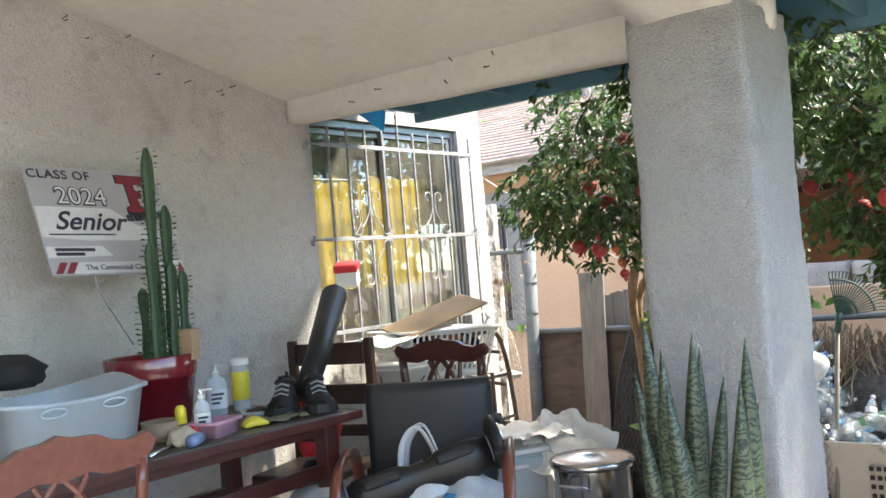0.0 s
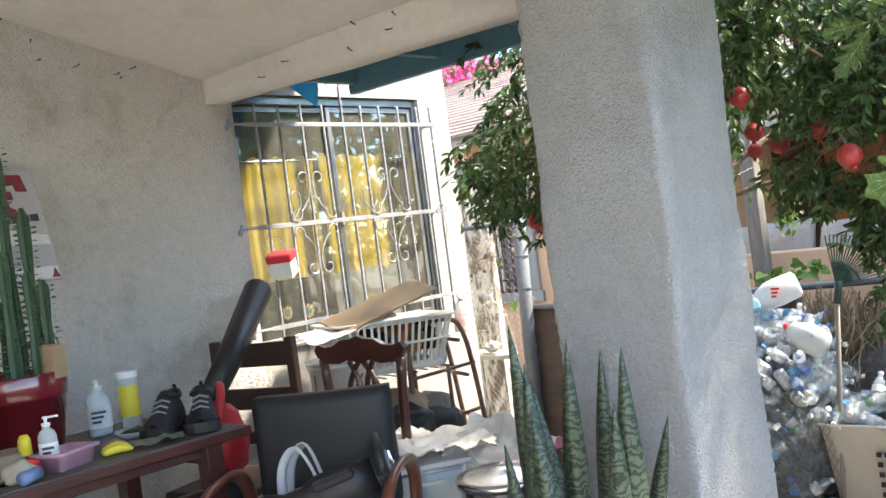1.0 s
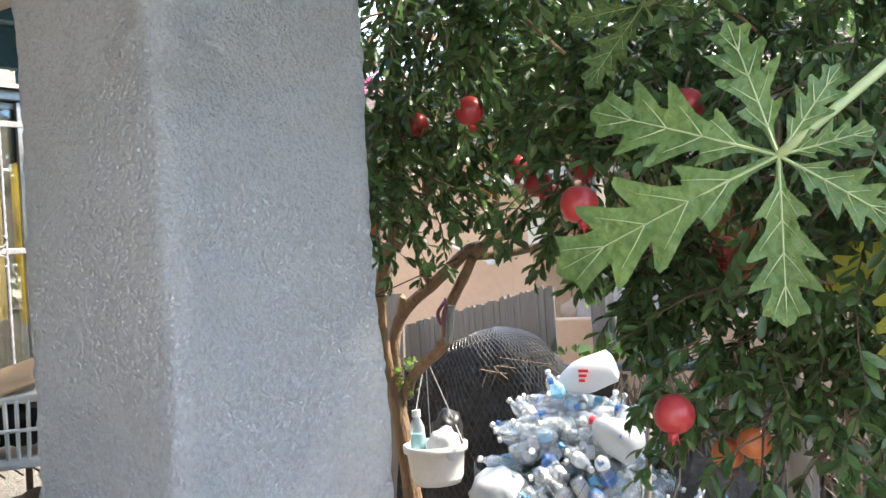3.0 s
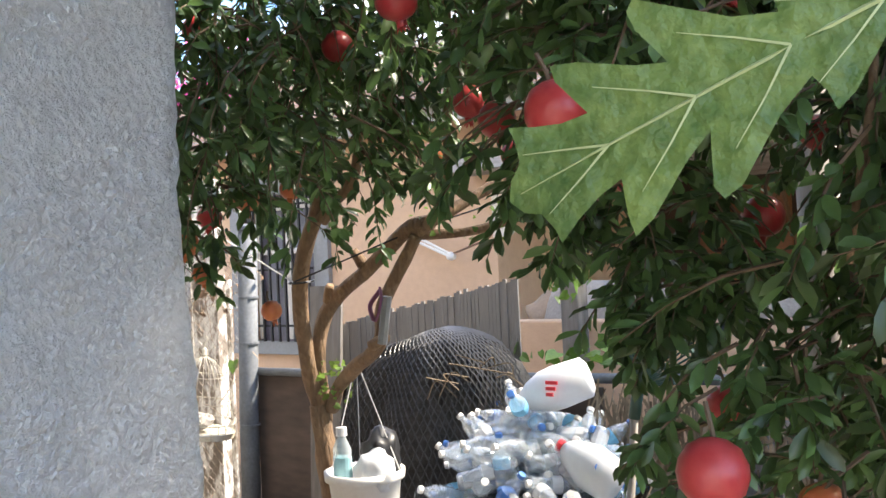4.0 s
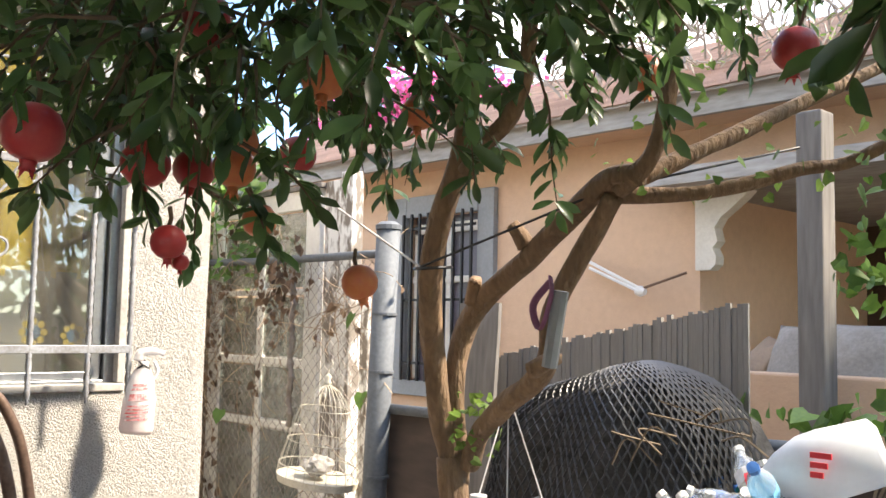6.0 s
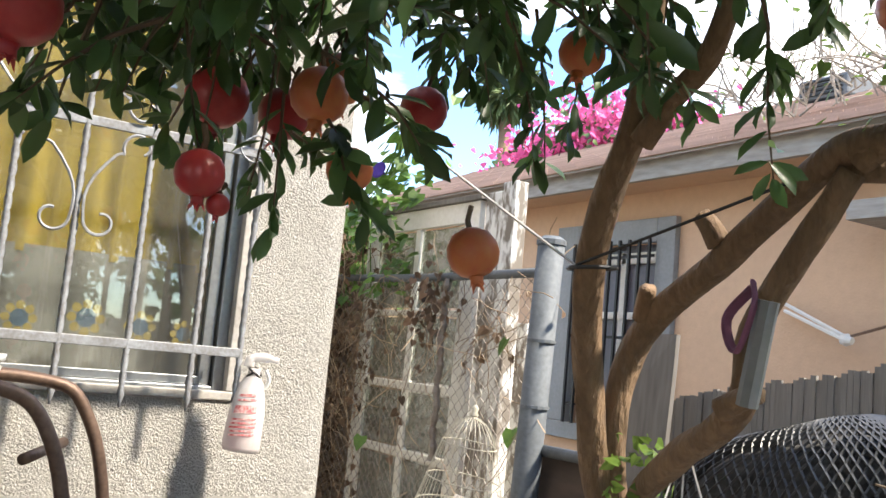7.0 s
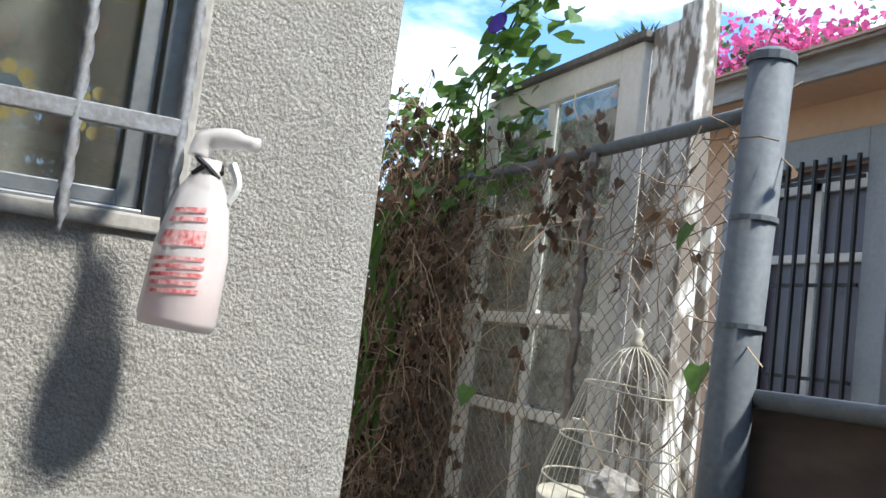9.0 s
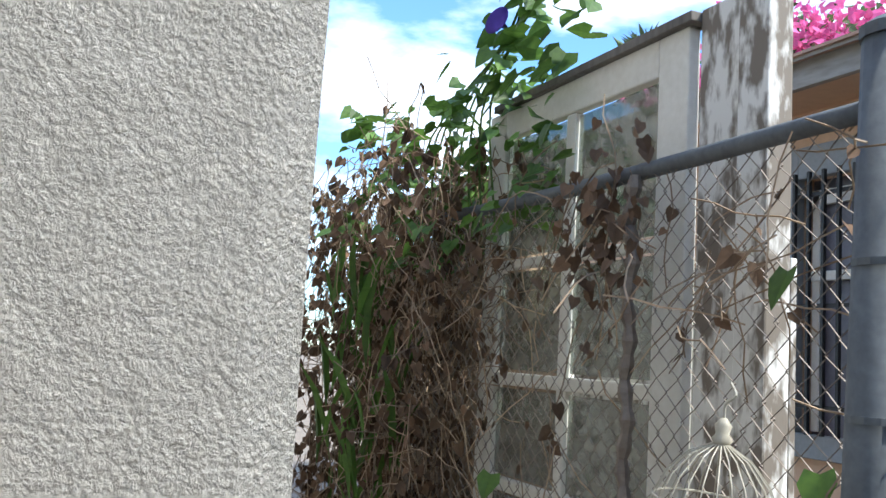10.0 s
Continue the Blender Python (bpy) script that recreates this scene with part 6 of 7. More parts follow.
part("handle", tb(smooth_path([(0.05, -0.06, 0.42), (0.09, -0.05, 0.56), (0.03, 0.0, 0.64), (-0.06, 0.03, 0.6)], 5), 0.018, 8), M_REDPL, lb, smooth=True)
part("motor", lt([(0.09, 0), (0.1, 0.05), (0.1, 0.2), (0.06, 0.25), (0, 0.25)], 18, pose(0, 0, 0.02)), M_BLKP, lb, smooth=True)
tagged(part("crate", bx(-0.2, 0.2, -0.16, 0.16, 0, 0.3, 0.01), M_WHITEP, at=pose(-3.1, 2.95, 0)), "white plastic crate under the leaf blower", "crate")

# bucket, basket, walker frame by the window
bk = thing("bucket", -3.33, 3.8, 0.42, 0, "white plastic bucket with a wire handle", "bucket")
part("body", lt([(0.13, 0), (0.155, 0.46), (0.165, 0.46), (0.165, 0.44), (0.16, 0.44)], 26), M_WHITEP, bk, smooth=True)
part("lid", lt([(0.168, 0.462), (0.168, 0.48), (0.0, 0.485)], 26), M_WHITEP, bk, smooth=True)
part("wire_handle", tb(smooth_path([(0.0, -0.165, 0.42), (0.06, -0.2, 0.3), (0.1, -0.12, 0.22), (0.165, 0.0, 0.4)], 5), 0.004, 5), M_BLKP, bk)
stool = thing("stool", -3.33, 3.8, 0, 0, "plain dark wooden stool", "stool")
part("seat", bx(-0.17, 0.17, -0.17, 0.17, 0.38, 0.415, 0.006), M_BROWNW, stool)
for sx in (-0.14, 0.14):
    for sy in (-0.14, 0.14):
        part("leg", bx(sx - 0.02, sx + 0.02, sy - 0.02, sy + 0.02, 0, 0.38, 0.003), M_BROWNW, stool)
bs = thing("laundry_basket", -3.38, 4.17, 0.76, -108, "white plastic laundry basket with vertical slots", "basket", ry=-2)
part("rim", shell(bmesh.new(), 0.335, 0.195, 0.345, 0.205, 0.03, 0.006, 0.0), M_WHITEP, bs, at=pose(0, 0, 0.25), smooth=True)
part("base", bx(-0.27, 0.27, -0.15, 0.15, 0, 0.05, 0.02), M_WHITEP, bs)
part("mid_band", shell(bmesh.new(), 0.305, 0.175, 0.31, 0.18, 0.016, 0.006, 0.0), M_WHITEP, bs, at=pose(0, 0, 0.14), smooth=True)
for s in (-1, 1):
    for k in range(15):
        x = -0.28 + k * 0.04
        part("slat", tb([(x * 0.9, s * 0.15, 0.04), (x, s * 0.195, 0.26)], 0.008, 4), M_WHITEP, bs)
    for k in range(8):
        y = -0.14 + k * 0.04
        part("slat", tb([(s * 0.27, y * 0.9, 0.04), (s * 0.335, y, 0.26)], 0.008, 4), M_WHITEP, bs)
for k, m_ in enumerate((M_SHOE, M_ORANGEP, M_CLAY, M_SHOE, M_CLOTH)):
    part("garment", lump(bmesh.new(), 0.11, 0.09, k * 2.7, m=pose(-0.2 + k * 0.1, 0.03 * (k % 2) - 0.02, 0.14)), m_, bs, smooth=True)
tagged(part("board", bx(-0.3, 0.3, -0.12, 0.12, 0, 0.012, 0.002), M_KRAFT, at=pose(-3.3, 4.1, 1.11, 14, -14, 75)), "tan wooden board lying on the basket", "board")
tagged(part("card_sheet", rumple(bmesh.new(), 12, 10, 0.5, 0.26, 0.02, 1.0), M_WHITEP, at=pose(-3.35, 3.9, 1.04, 8, -8, 75), smooth=True), "bent white cardboard sheet over the basket", "sheet")
wk = thing("metal_frame", -3.3, 4.5, GROUND, 0, "brown rusty tubular metal walker frame", "frame")
for x, y1 in ((0.08, 0.13), (-0.2, 0.26)):
    hp = part("hoop", tb(smooth_path([(x, -0.34, 0.0), (x, -0.33, 0.9), (x, -0.31, 1.3), (x, -0.2, 1.42), (x, y1 - 0.13, 1.43), (x, y1 - 0.02, 1.36), (x, y1 + 0.05, 1.1), (x, y1 + 0.14, 0.4), (x, y1 + 0.2, 0)], 6), 0.014, 10), M_RUST, wk, smooth=True)
for zz, yy in ((1.3, 0.1), (1.1, 0.14), (0.85, 0.2)):
    part("cross_tube", tb([(0.08, yy - 0.02, zz), (-0.2, yy + 0.1, zz)], 0.011, 8), M_RUST, wk, smooth=True)
for zz in (1.16, 0.9):
    part("rung", tb([(0.08, -0.32, zz), (0.08, 0.19, zz)], 0.01, 8), M_RUST, wk, smooth=True)
rk = thing("wire_shelf", -3.38, 4.15, 0.0, -15, "low metal wire shelf full of dark clothes", "shelf")
for sx in (-0.18, 0.18):
    for sy in (-0.28, 0.28):
        part("leg", tb([(sx, sy, 0.0), (sx, sy, 0.755)], 0.011, 8), M_RUST, rk)
for k in range(10):
    part("wire", tb([(-0.18, -0.28 + k * 0.062, 0.75), (0.18, -0.28 + k * 0.062, 0.75)], 0.004, 5), M_RUST, rk)
part("shelf_board", bx(-0.19, 0.19, -0.29, 0.29, 0.3, 0.32, 0.004), M_BROWNW, rk)
for k in range(5):
    tagged(part("jacket", lump(bmesh.new(), 0.15, 0.12, k * 1.9, m=pose(0, 0, 0.06)), (M_SHOE, M_BLKP, M_CLAY, M_SHOE, M_GREYW)[k], at=pose(-3.3 + 0.14 * (k % 2), 3.92 + 0.11 * k, 0.36 + 0.06 * (k % 3)), smooth=True), "dark crumpled jacket piled on the shelf", "jacket", "jackets on the shelf")

# red and white carton tied to the grill
rb = thing("carton", -3.665, 3.8, 1.33, 35, "small red and white carton tied to the window grill", "box", rx=14)
part("body", bx(-0.06, 0.06, -0.055, 0.055, 0, 0.12, 0.006), M_WHITEP, rb)
part("lid", bx(-0.068, 0.068, -0.062, 0.062, 0.085, 0.13, 0.01), M_REDPL, rb)
part("string", tb(smooth_path([(0.05, 0, 0.13), (0.0, 0.02, 0.2), (-0.06, 0.05, 0.21), (-0.09, 0.04, 0.17), (0.0, 0.03, 0.13)], 4), 0.002, 4), M_BLUEP, rb)

# spray bottle hung from the grill's lower corner
M_SPRAY = mat("frosted white plastic", (0.86, 0.82, 0.81), (0.78, 0.7, 0.69), rough=0.4, thin=0.45)
M_PINKLIQ = mat("faint pink liquid", (0.85, 0.55, 0.52), (0.8, 0.48, 0.46), rough=0.3, thin=0.35)
M_PRINT = mat("faded red print", (0.55, 0.09, 0.1), (0.7, 0.45, 0.43), rough=0.5, scale=60, fine=160, mix=0.25)


def label_patch(z, h, w):
    """A strip of print that follows the bottle's skin."""
    bm = bmesh.new()
    rad = lambda q: (0.0515 - 0.05 * max(0, q - 0.012) if q < 0.1 else 0.0478 - 0.186 * (q - 0.1))
    rows = []
    for q in (z, z + h):
        rows.append([bm.verts.new((rad(q) * math.sin(a), -rad(q) * 0.87 * math.cos(a), q + 0.006 * math.sin(a))) for a in [(i / 8 - 0.5) * w / 0.046 for i in range(9)]])
    for i in range(8):
        bm.faces.new((rows[0][i], rows[0][i + 1], rows[1][i + 1], rows[1][i]))
    return bm


sp = thing("spray_bottle", -3.715, 5.175, 0.815, 60, "frosted white spray bottle with red print tied to the grill", "bottle", ry=4)
part("body", lt([(0.045, 0), (0.05, 0.012), (0.047, 0.1), (0.034, 0.17), (0.016, 0.2), (0.016, 0.215)], 24, squash=0.85), M_SPRAY, sp, smooth=True)
part("liquid", lt([(0.042, 0.004), (0.046, 0.014), (0.0445, 0.09), (0.0, 0.092)], 24, squash=0.84), M_PINKLIQ, sp, smooth=True)
hd = part("trigger_head", tb(smooth_path([(-0.016, 0, 0.215), (-0.01, 0, 0.238), (0.02, 0, 0.246), (0.058, 0, 0.243)], 4), [0.015] * 5 + [0.013] * 5 + [0.009] * 3, 10), M_SPRAY, sp, smooth=True)
part("trigger", tb(smooth_path([(0.03, 0, 0.215), (0.042, 0, 0.19), (0.034, 0, 0.165)], 4), 0.006, 6), M_WHITEP, hd)
for k, (z, w, h) in enumerate(((0.142, 0.05, 0.007), (0.131, 0.058, 0.006), (0.1, 0.06, 0.02), (0.082, 0.066, 0.005), (0.072, 0.07, 0.005), (0.062, 0.07, 0.005), (0.052, 0.06, 0.005), (0.042, 0.066, 0.005))):
    part("print_bar", label_patch(z, h, w), M_PRINT, sp)
part("tie", tb([(0.0 + 0.018 * math.cos(a * 1.7), 0.018 * math.sin(a * 1.7), 0.2 + 0.02 * math.sin(a)) for a in [i * 0.5 for i in range(14)]], 0.0035, 5), M_BLKP, sp)

# snake plants beside the pillar
def snake_mat():
    m = mat("banded snake plant leaf", (0.075, 0.1, 0.06), (0.012, 0.025, 0.016), rough=0.4, scale=5, fine=60)
    n, l = m.node_tree.nodes, m.node_tree.links
    wv = n.new("ShaderNodeTexWave")
    wv.bands_direction = "Z"
    wv.inputs["Scale"].default_value, wv.inputs["Distortion"].default_value, wv.inputs["Detail"].default_value, wv.inputs["Detail Scale"].default_value = 14, 14, 5, 2.2
    l.new(n["Mapping"].outputs["Vector"], wv.inputs["Vector"])
    r = n["Color Ramp"]
    r.color_ramp.elements[0].position, r.color_ramp.elements[1].position = 0.3, 0.62
    l.new(wv.outputs["Fac"], r.inputs["Fac"])
    return m


M_SNAKE = snake_mat()


def snake_leaf(parent, x, y, h, w, lean, yaw, bend):
    bm, n = bmesh.new(), 14
    rows = []
    for i in range(n + 1):
        t = i / n
        ww = 0.86 * w * (0.55 + 0.9 * math.sin(min(1, t * 1.15) * 2.0)) * (1 - t ** 3.4) * 0.8 + 0.001
        row = []
        for k in range(5):
            u = k / 2 - 1
            row.append(bm.verts.new((u * ww * 0.5, -0.35 * ww * (1 - u * u) + bend * t * t, t * h)))
        rows.append(row)
    for a, b in zip(rows, rows[1:]):
        for k in range(4):
            bm.faces.new((a[k], a[k + 1], b[k + 1], b[k]))
    r = bmesh.ops.extrude_face_region(bm, geom=bm.faces[:])
    bmesh.ops.translate(bm, vec=(0, 0.004, 0), verts=[e for e in r["geom"] if isinstance(e, bmesh.types.BMVert)])
    bmesh.ops.recalc_face_normals(bm, faces=bm.faces[:])
    part("leaf", bm, M_SNAKE, parent, smooth=True, at=pose(x, y, 0.26, 0, lean, yaw))


def snake_plant(x, y, leaves, lab):
    s = thing("snake_plant", x, y, 0, 0, lab, "plant", "snake plants by the pillar")
    part("pot", lt([(0.13, 0), (0.17, 0.27), (0.18, 0.27), (0.18, 0.3), (0.165, 0.3), (0.15, 0.25), (0, 0.25)], 24), M_CLAY, s, smooth=True)
    for a in leaves:
        snake_leaf(s, *a)


snake_plant(-1.17, 2.66, [(-0.1, 0.02, 0.91, 0.085, -3, 15, 0.0), (-0.05, -0.05, 0.82, 0.09, -1, 30, 0.02), (-0.06, 0.06, 0.86, 0.08, 3, 20, 0.0), (0.02, -0.04, 0.7, 0.09, -6, 35, 0.03), (0.08, 0.03, 0.76, 0.07, 6, 10, 0.0),
                         (0.12, -0.02, 0.72, 0.075, 3, 40, 0.0), (0.13, 0.04, 0.84, 0.085, 2, 25, 0.0), (-0.08, -0.06, 0.62, 0.07, -6, 10, 0.0), (0.05, 0.08, 0.6, 0.08, 8, 60, 0.02)], "tall banded snake plant in a clay pot")
snake_plant(-1.36, 3.0, [(0.0, 0.05, 0.78, 0.07, 4, 20, 0.0), (0.06, 0.0, 0.68, 0.07, 8, 40, 0.0), (-0.08, 0.02, 0.7, 0.08, -8, 5, 0.0), (0.09, 0.06, 0.6, 0.06, 14, 15, 0.0)], "smaller banded snake plant close to the pillar")

# nails in wall and beam
for k in range(16):
    if k < 10:
        p, d = Vector((PX, rnd(2.0, 3.4), 0)), Vector((1, rnd(-0.4, 0.4), rnd(-0.3, 0.2)))
        p.z = C0 + CS * (p.y - 3.49) - rnd(0.02, 0.14)
    else:
        p, d = Vector((rnd(-3.4, -2.2), 3.49, rnd(2.24, 2.36))), Vector((rnd(-0.5, 0.5), -1, rnd(-0.3, 0.2)))
    nl = part("nail", tb([p - d.normalized() * 0.01, p + d.normalized() * 0.03, p + d.normalized() * 0.035 + Vector((0, 0, 0.004))], [0.0025, 0.0025, 0.005], 6), M_BLKP)
    tagged(nl, "rusty bent nail sticking out of plaster", "nail", "nails in the porch plaster")
tagged(part("red_cloth", lump(bmesh.new(), 0.07, 0.05, 2.0, m=pose(0, 0, 0.02)), M_REDPL, at=pose(-1.46, 3.17, 2.29), smooth=True), "red cloth bundle wedged on top of the pillar", "cloth")


# ---- things in the yard ----
M_NET = mat("black plastic netting", (0.05, 0.05, 0.052), (0.03, 0.03, 0.031), rough=0.4, scale=5, fine=40, mix=0.3)
M_NETF = mat("dusty bundle", (0.12, 0.115, 0.11), (0.03, 0.028, 0.026), rough=1.0, spec=0.1, scale=3, fine=24, mix=0.45, bump=0.8, bscale=14, bdist=0.03)
M_REED = mat("grey reed screen", (0.27, 0.25, 0.23), (0.15, 0.135, 0.12), rough=0.95, scale=4, fine=50, bump=0.6, bscale=25, stretch=(6, 1, 0.25), mix=0.7)
M_BOT = glass("clear bottle plastic", (0.94, 0.97, 0.99), 0.06, 0.5, 0.17, (0.8, 0.86, 0.9))
M_BOTG = glass("green bottle plastic", (0.2, 0.7, 0.35), 0.08, 0.6, 0.06)
M_BLUE2 = mat("blue wrapper", (0.06, 0.2, 0.55), rough=0.35)
M_BLUE3 = mat("light blue wrapper", (0.2, 0.55, 0.8), rough=0.35)
M_CAN = mat("crushed can", (0.55, 0.57, 0.6), (0.4, 0.42, 0.45), rough=0.3, metal=0.8, bump=0.6, bscale=30)
M_JUG = mat("milky jug plastic", (0.72, 0.74, 0.76), (0.66, 0.68, 0.7), rough=0.4, translucent=0.25)
M_ROOT = mat("dry fibre", (0.24, 0.18, 0.12), (0.13, 0.1, 0.07), rough=0.95, island=0.35)
M_RAKE = mat("green rake plastic", (0.03, 0.085, 0.07), (0.02, 0.06, 0.05), rough=0.5)
M_POLE = mat("weathered pole", (0.32, 0.29, 0.26), (0.2, 0.18, 0.16), rough=0.85, stretch=(1, 1, 0.2))
M_PAPY = mat("papaya leaf", (0.17, 0.26, 0.075), (0.06, 0.13, 0.035), rough=0.42, scale=5, fine=26, mix=0.38, translucent=0.3, bump=0.7, bscale=16, bdist=0.02)
M_PAPD = mat("yellowing papaya leaf", (0.5, 0.45, 0.04), (0.35, 0.36, 0.05), rough=0.5, translucent=0.35)
M_VEIN = mat("pale leaf vein", (0.42, 0.5, 0.25), rough=0.6)
M_PILLOW = mat("pale cushion cloth", (0.34, 0.31, 0.28), (0.2, 0.18, 0.16), rough=0.9, scale=5, fine=60, bump=0.3, bscale=60)

# netting bundle
nb = thing("netting_roll", -2.78, 6.32, GROUND, 0, "large rolled bundle of black plastic netting", "netting")


def dome(a, u):
    """A point on the bundle: a round it, u from foot to top."""
    r = 0.66 * math.cos(u * 1.5) ** 0.55
    k = 1 + 0.2 * noise.noise(Vector((math.cos(a) * 2, math.sin(a) * 2, u * 3)))
    return Vector((r * math.cos(a) * k, r * 0.5 * math.sin(a) * k, 1.5 * math.sin(u * 1.5) * (0.97 + 0.04 * math.cos(a + 0.6))))


bm = bmesh.new()
g = [[bm.verts.new(dome(2 * math.pi * i / 28, j / 10) * 0.97) for i in range(28)] for j in range(11)]
for j in range(10):
    for i in range(28):
        bm.faces.new((g[j][i], g[j][(i + 1) % 28], g[j + 1][(i + 1) % 28], g[j + 1][i]))
bm.faces.new(g[10])
part("core", bm, M_NETF, nb, smooth=True)
bm = bmesh.new()
NA, NU = 46, 40
for k in range(NA):
    for s in (1, -1):
        pts = []
        for j in range(NU + 1):
            a = math.pi + (k + s * 0.5 * (j % 2) * 1.0) * math.pi / NA + 0.02 * noise.noise(Vector((k, j * 0.2, s)))
            pts.append(dome(a, 0.12 + 0.88 * j / NU))
        tube(bm, pts, 0.0042, 4, cap=False)
part("net", bm, M_NET, nb)
for k in range(9):
    p = Vector((0.35 + rnd(-0.1, 0.2), -0.2, 1.28 + rnd(-0.06, 0.1)))
    part("straw", tb(smooth_path([p, p + Vector((rnd(-0.12, 0.1), -0.05, rnd(0, 0.08))), p + Vector((rnd(-0.25, 0.25), -0.06, rnd(-0.1, 0.06)))], 4), 0.003, 4), M_ROOT, nb)

# reed screen and plank behind it
sc_ = thing("reed_screen", -3.17, 6.72, GROUND, 0, "weathered grey reed screen panel standing askew", "screen")
for k in range(58):
    x = -0.6 + k * 0.0205
    h = 1.03 + z0 + (x + 0.6) * 0.19 + rnd(-0.012, 0.012)
    part("reed", bx(x, x + 0.019, rnd(-0.004, 0.004), 0.012, 0, h, 0), M_REED, sc_)
pk_ = thing("plank", -3.66, 6.47, GROUND, 0, "weathered grey wooden plank leaning on the fence", "plank", rx=-3)
part("board", slab(bmesh.new(), -0.12, 0.12, 0, 0.02, 0, 1.7, 0.12, 0.004, 3), M_GREYW, pk_)

# bottles
def bottle(parent_name, kind, lab):
    b = thing(parent_name, 0, 0, 0, 0, lab, "bottle", "empty bottles in the pile")
    if kind == "can":
        part("body", lt([(0.028, 0), (0.033, 0.01), (0.033, 0.11), (0.026, 0.12), (0, 0.119)], 12, ribs=3, rib=0.05), M_CAN, b, smooth=True)
        part("wrap", lt([(0.0337, 0.02), (0.0337, 0.1)], 12, ribs=3, rib=0.05), M_LABEL, b)
        return b
    body = M_BOTG if kind == "green" else M_BOT
    part("body", lt([(0.026, 0), (0.033, 0.008), (0.033, 0.05), (0.029, 0.06), (0.033, 0.07), (0.033, 0.12), (0.026, 0.15), (0.013, 0.175), (0.013, 0.19)], 12, ribs=4, rib=0.04), body, b, smooth=True)
    if kind != "bare":
        part("wrap", lt([(0.0338, 0.075), (0.0338, 0.115)], 12, ribs=4, rib=0.04), {"blue": M_BLUE2, "sky": M_BLUE3, "white": M_LABEL, "green": M_BOTG}[kind], b)
    part("cap", lt([(0.0145, 0.188), (0.0145, 0.203), (0, 0.204)], 10), M_WHITEP if kind in ("bare", "white") else M_BLUE2, b)
    return b


def heap(cx, cy_, cz, ra, rb, rc, n, seed, floor_=-9):
    """Poses over the upper skin of a mound, seen from the porch side."""
    r = random.Random(seed)
    out = []
    while len(out) < n:
        u = Vector((r.gauss(0, 1), r.gauss(0, 1), r.gauss(0.3, 1))).normalized()
        if u.y > 0.5 or u.z < -0.75 or (u.z < 0.1 and r.random() < 0.55):
            continue
        k = r.uniform(0.86, 1.0) * (1 + 0.12 * noise.noise(u * 2.5))
        slim = 1 - 0.2 * max(0.0, u.z)
        p = Vector((cx + u.x * ra * k * slim, cy_ + u.y * rb * k * slim, cz + u.z * rc * k))
        if p.z < floor_:
            continue
        out.append(Matrix.Translation(p) @ Euler((r.uniform(-2.2, 2.2), r.uniform(-2.2, 2.2), r.uniform(0, 6.28))).to_matrix().to_4x4() @ Matrix.Scale(r.uniform(0.8, 1.15), 4))
    return out


KINDS = [("plastic_bottle", "bare", "empty clear plastic water bottle"), ("plastic_bottle", "blue", "empty clear bottle with blue label"), ("plastic_bottle", "sky", "empty clear bottle with light blue label"),
         ("plastic_bottle", "white", "empty clear bottle with white label"), ("drink_can", "can", "crushed white drink can"), ("plastic_bottle", "green", "empty green plastic bottle")]
spots = heap(-2.12, 6.08, 0.02, 0.45, 0.4, 0.72, 290, 3, -0.42) + heap(-1.55, 5.98, 0.13, 0.24, 0.18, 0.16, 34, 9, 0.1)
masters = [bottle(*k) for k in KINDS]
for i, m in enumerate(spots):
    k = (0, 1, 2, 3, 0, 4, 0, 5, 3, 0, 0, 4, 0, 0, 2, 0, 3)[i % 17]
    loc, rot, sc3 = m.decompose()
    mm = Matrix.LocRotScale(loc, rot, None)
    if i < 17 and not masters[k].get("set"):
        masters[k].matrix_basis = mm
        masters[k]["set"] = 1
    else:
        copy_thing(masters[k], mm)
# opaque core; the darkness between bottles is put into its colour
sack = bmesh.new()
lump(sack, 0.4, 0.5, 2.0, 4, 0.12, m=pose(0, 0, 0))
tagged(part("bottle_sack", sack, mat("dark opaque sack core", (0.2, 0.22, 0.23), (0.04, 0.05, 0.05), rough=0.25, scale=16, fine=50, mix=0.5, bump=1.0, bscale=22, bdist=0.04), at=pose(-2.12, 6.1, 0.0), smooth=True), "opaque sack core of the bottle heap, gaps painted dark", "sack")
cw = bmesh.new()
for k in range(34):
    for s in (1, -1):
        pts = []
        for j in range(27):
            a = math.pi * (1.02 + (k + s * 0.5 * (j % 2)) / 34 * 0.96)
            z = -0.43 + j * 0.034
            rr = 1.02 - 0.12 * max(0, z) ** 2
            pts.append((0.51 * rr * math.cos(a), 0.44 * rr * math.sin(a), z))
        tube(cw, pts, 0.0014, 3, cap=False)
tagged(part("wire_cage", cw, M_GALV, at=pose(-2.12, 6.08, 0)), "hexagonal chicken wire round the bottle heap", "wire", kind="stuff")

jug = thing("milk_jug", -2.06, 6.1, 0.84, 0, "large milky plastic jug with red cap lying on the bottles", "jug")
JN = Vector((-0.86, -0.36, -0.32)).to_track_quat("Z", "X").to_matrix().to_4x4()
part("body", lt([(0.055, -0.15), (0.078, -0.135), (0.084, -0.02), (0.08, 0.03), (0.055, 0.09), (0.026, 0.13), (0.024, 0.15)], 22, JN, squash=0.95), M_JUG, jug, smooth=True)
part("cap", lt([(0.027, 0.145), (0.027, 0.17), (0, 0.171)], 14, JN), M_REDPL, jug)
for k in range(3):
    part("print_bar", bx(0.02, 0.07 - k * 0.01, -0.089, -0.084, 0.03 - k * 0.022, 0.043 - k * 0.022, 0.0), M_REDPL, jug)
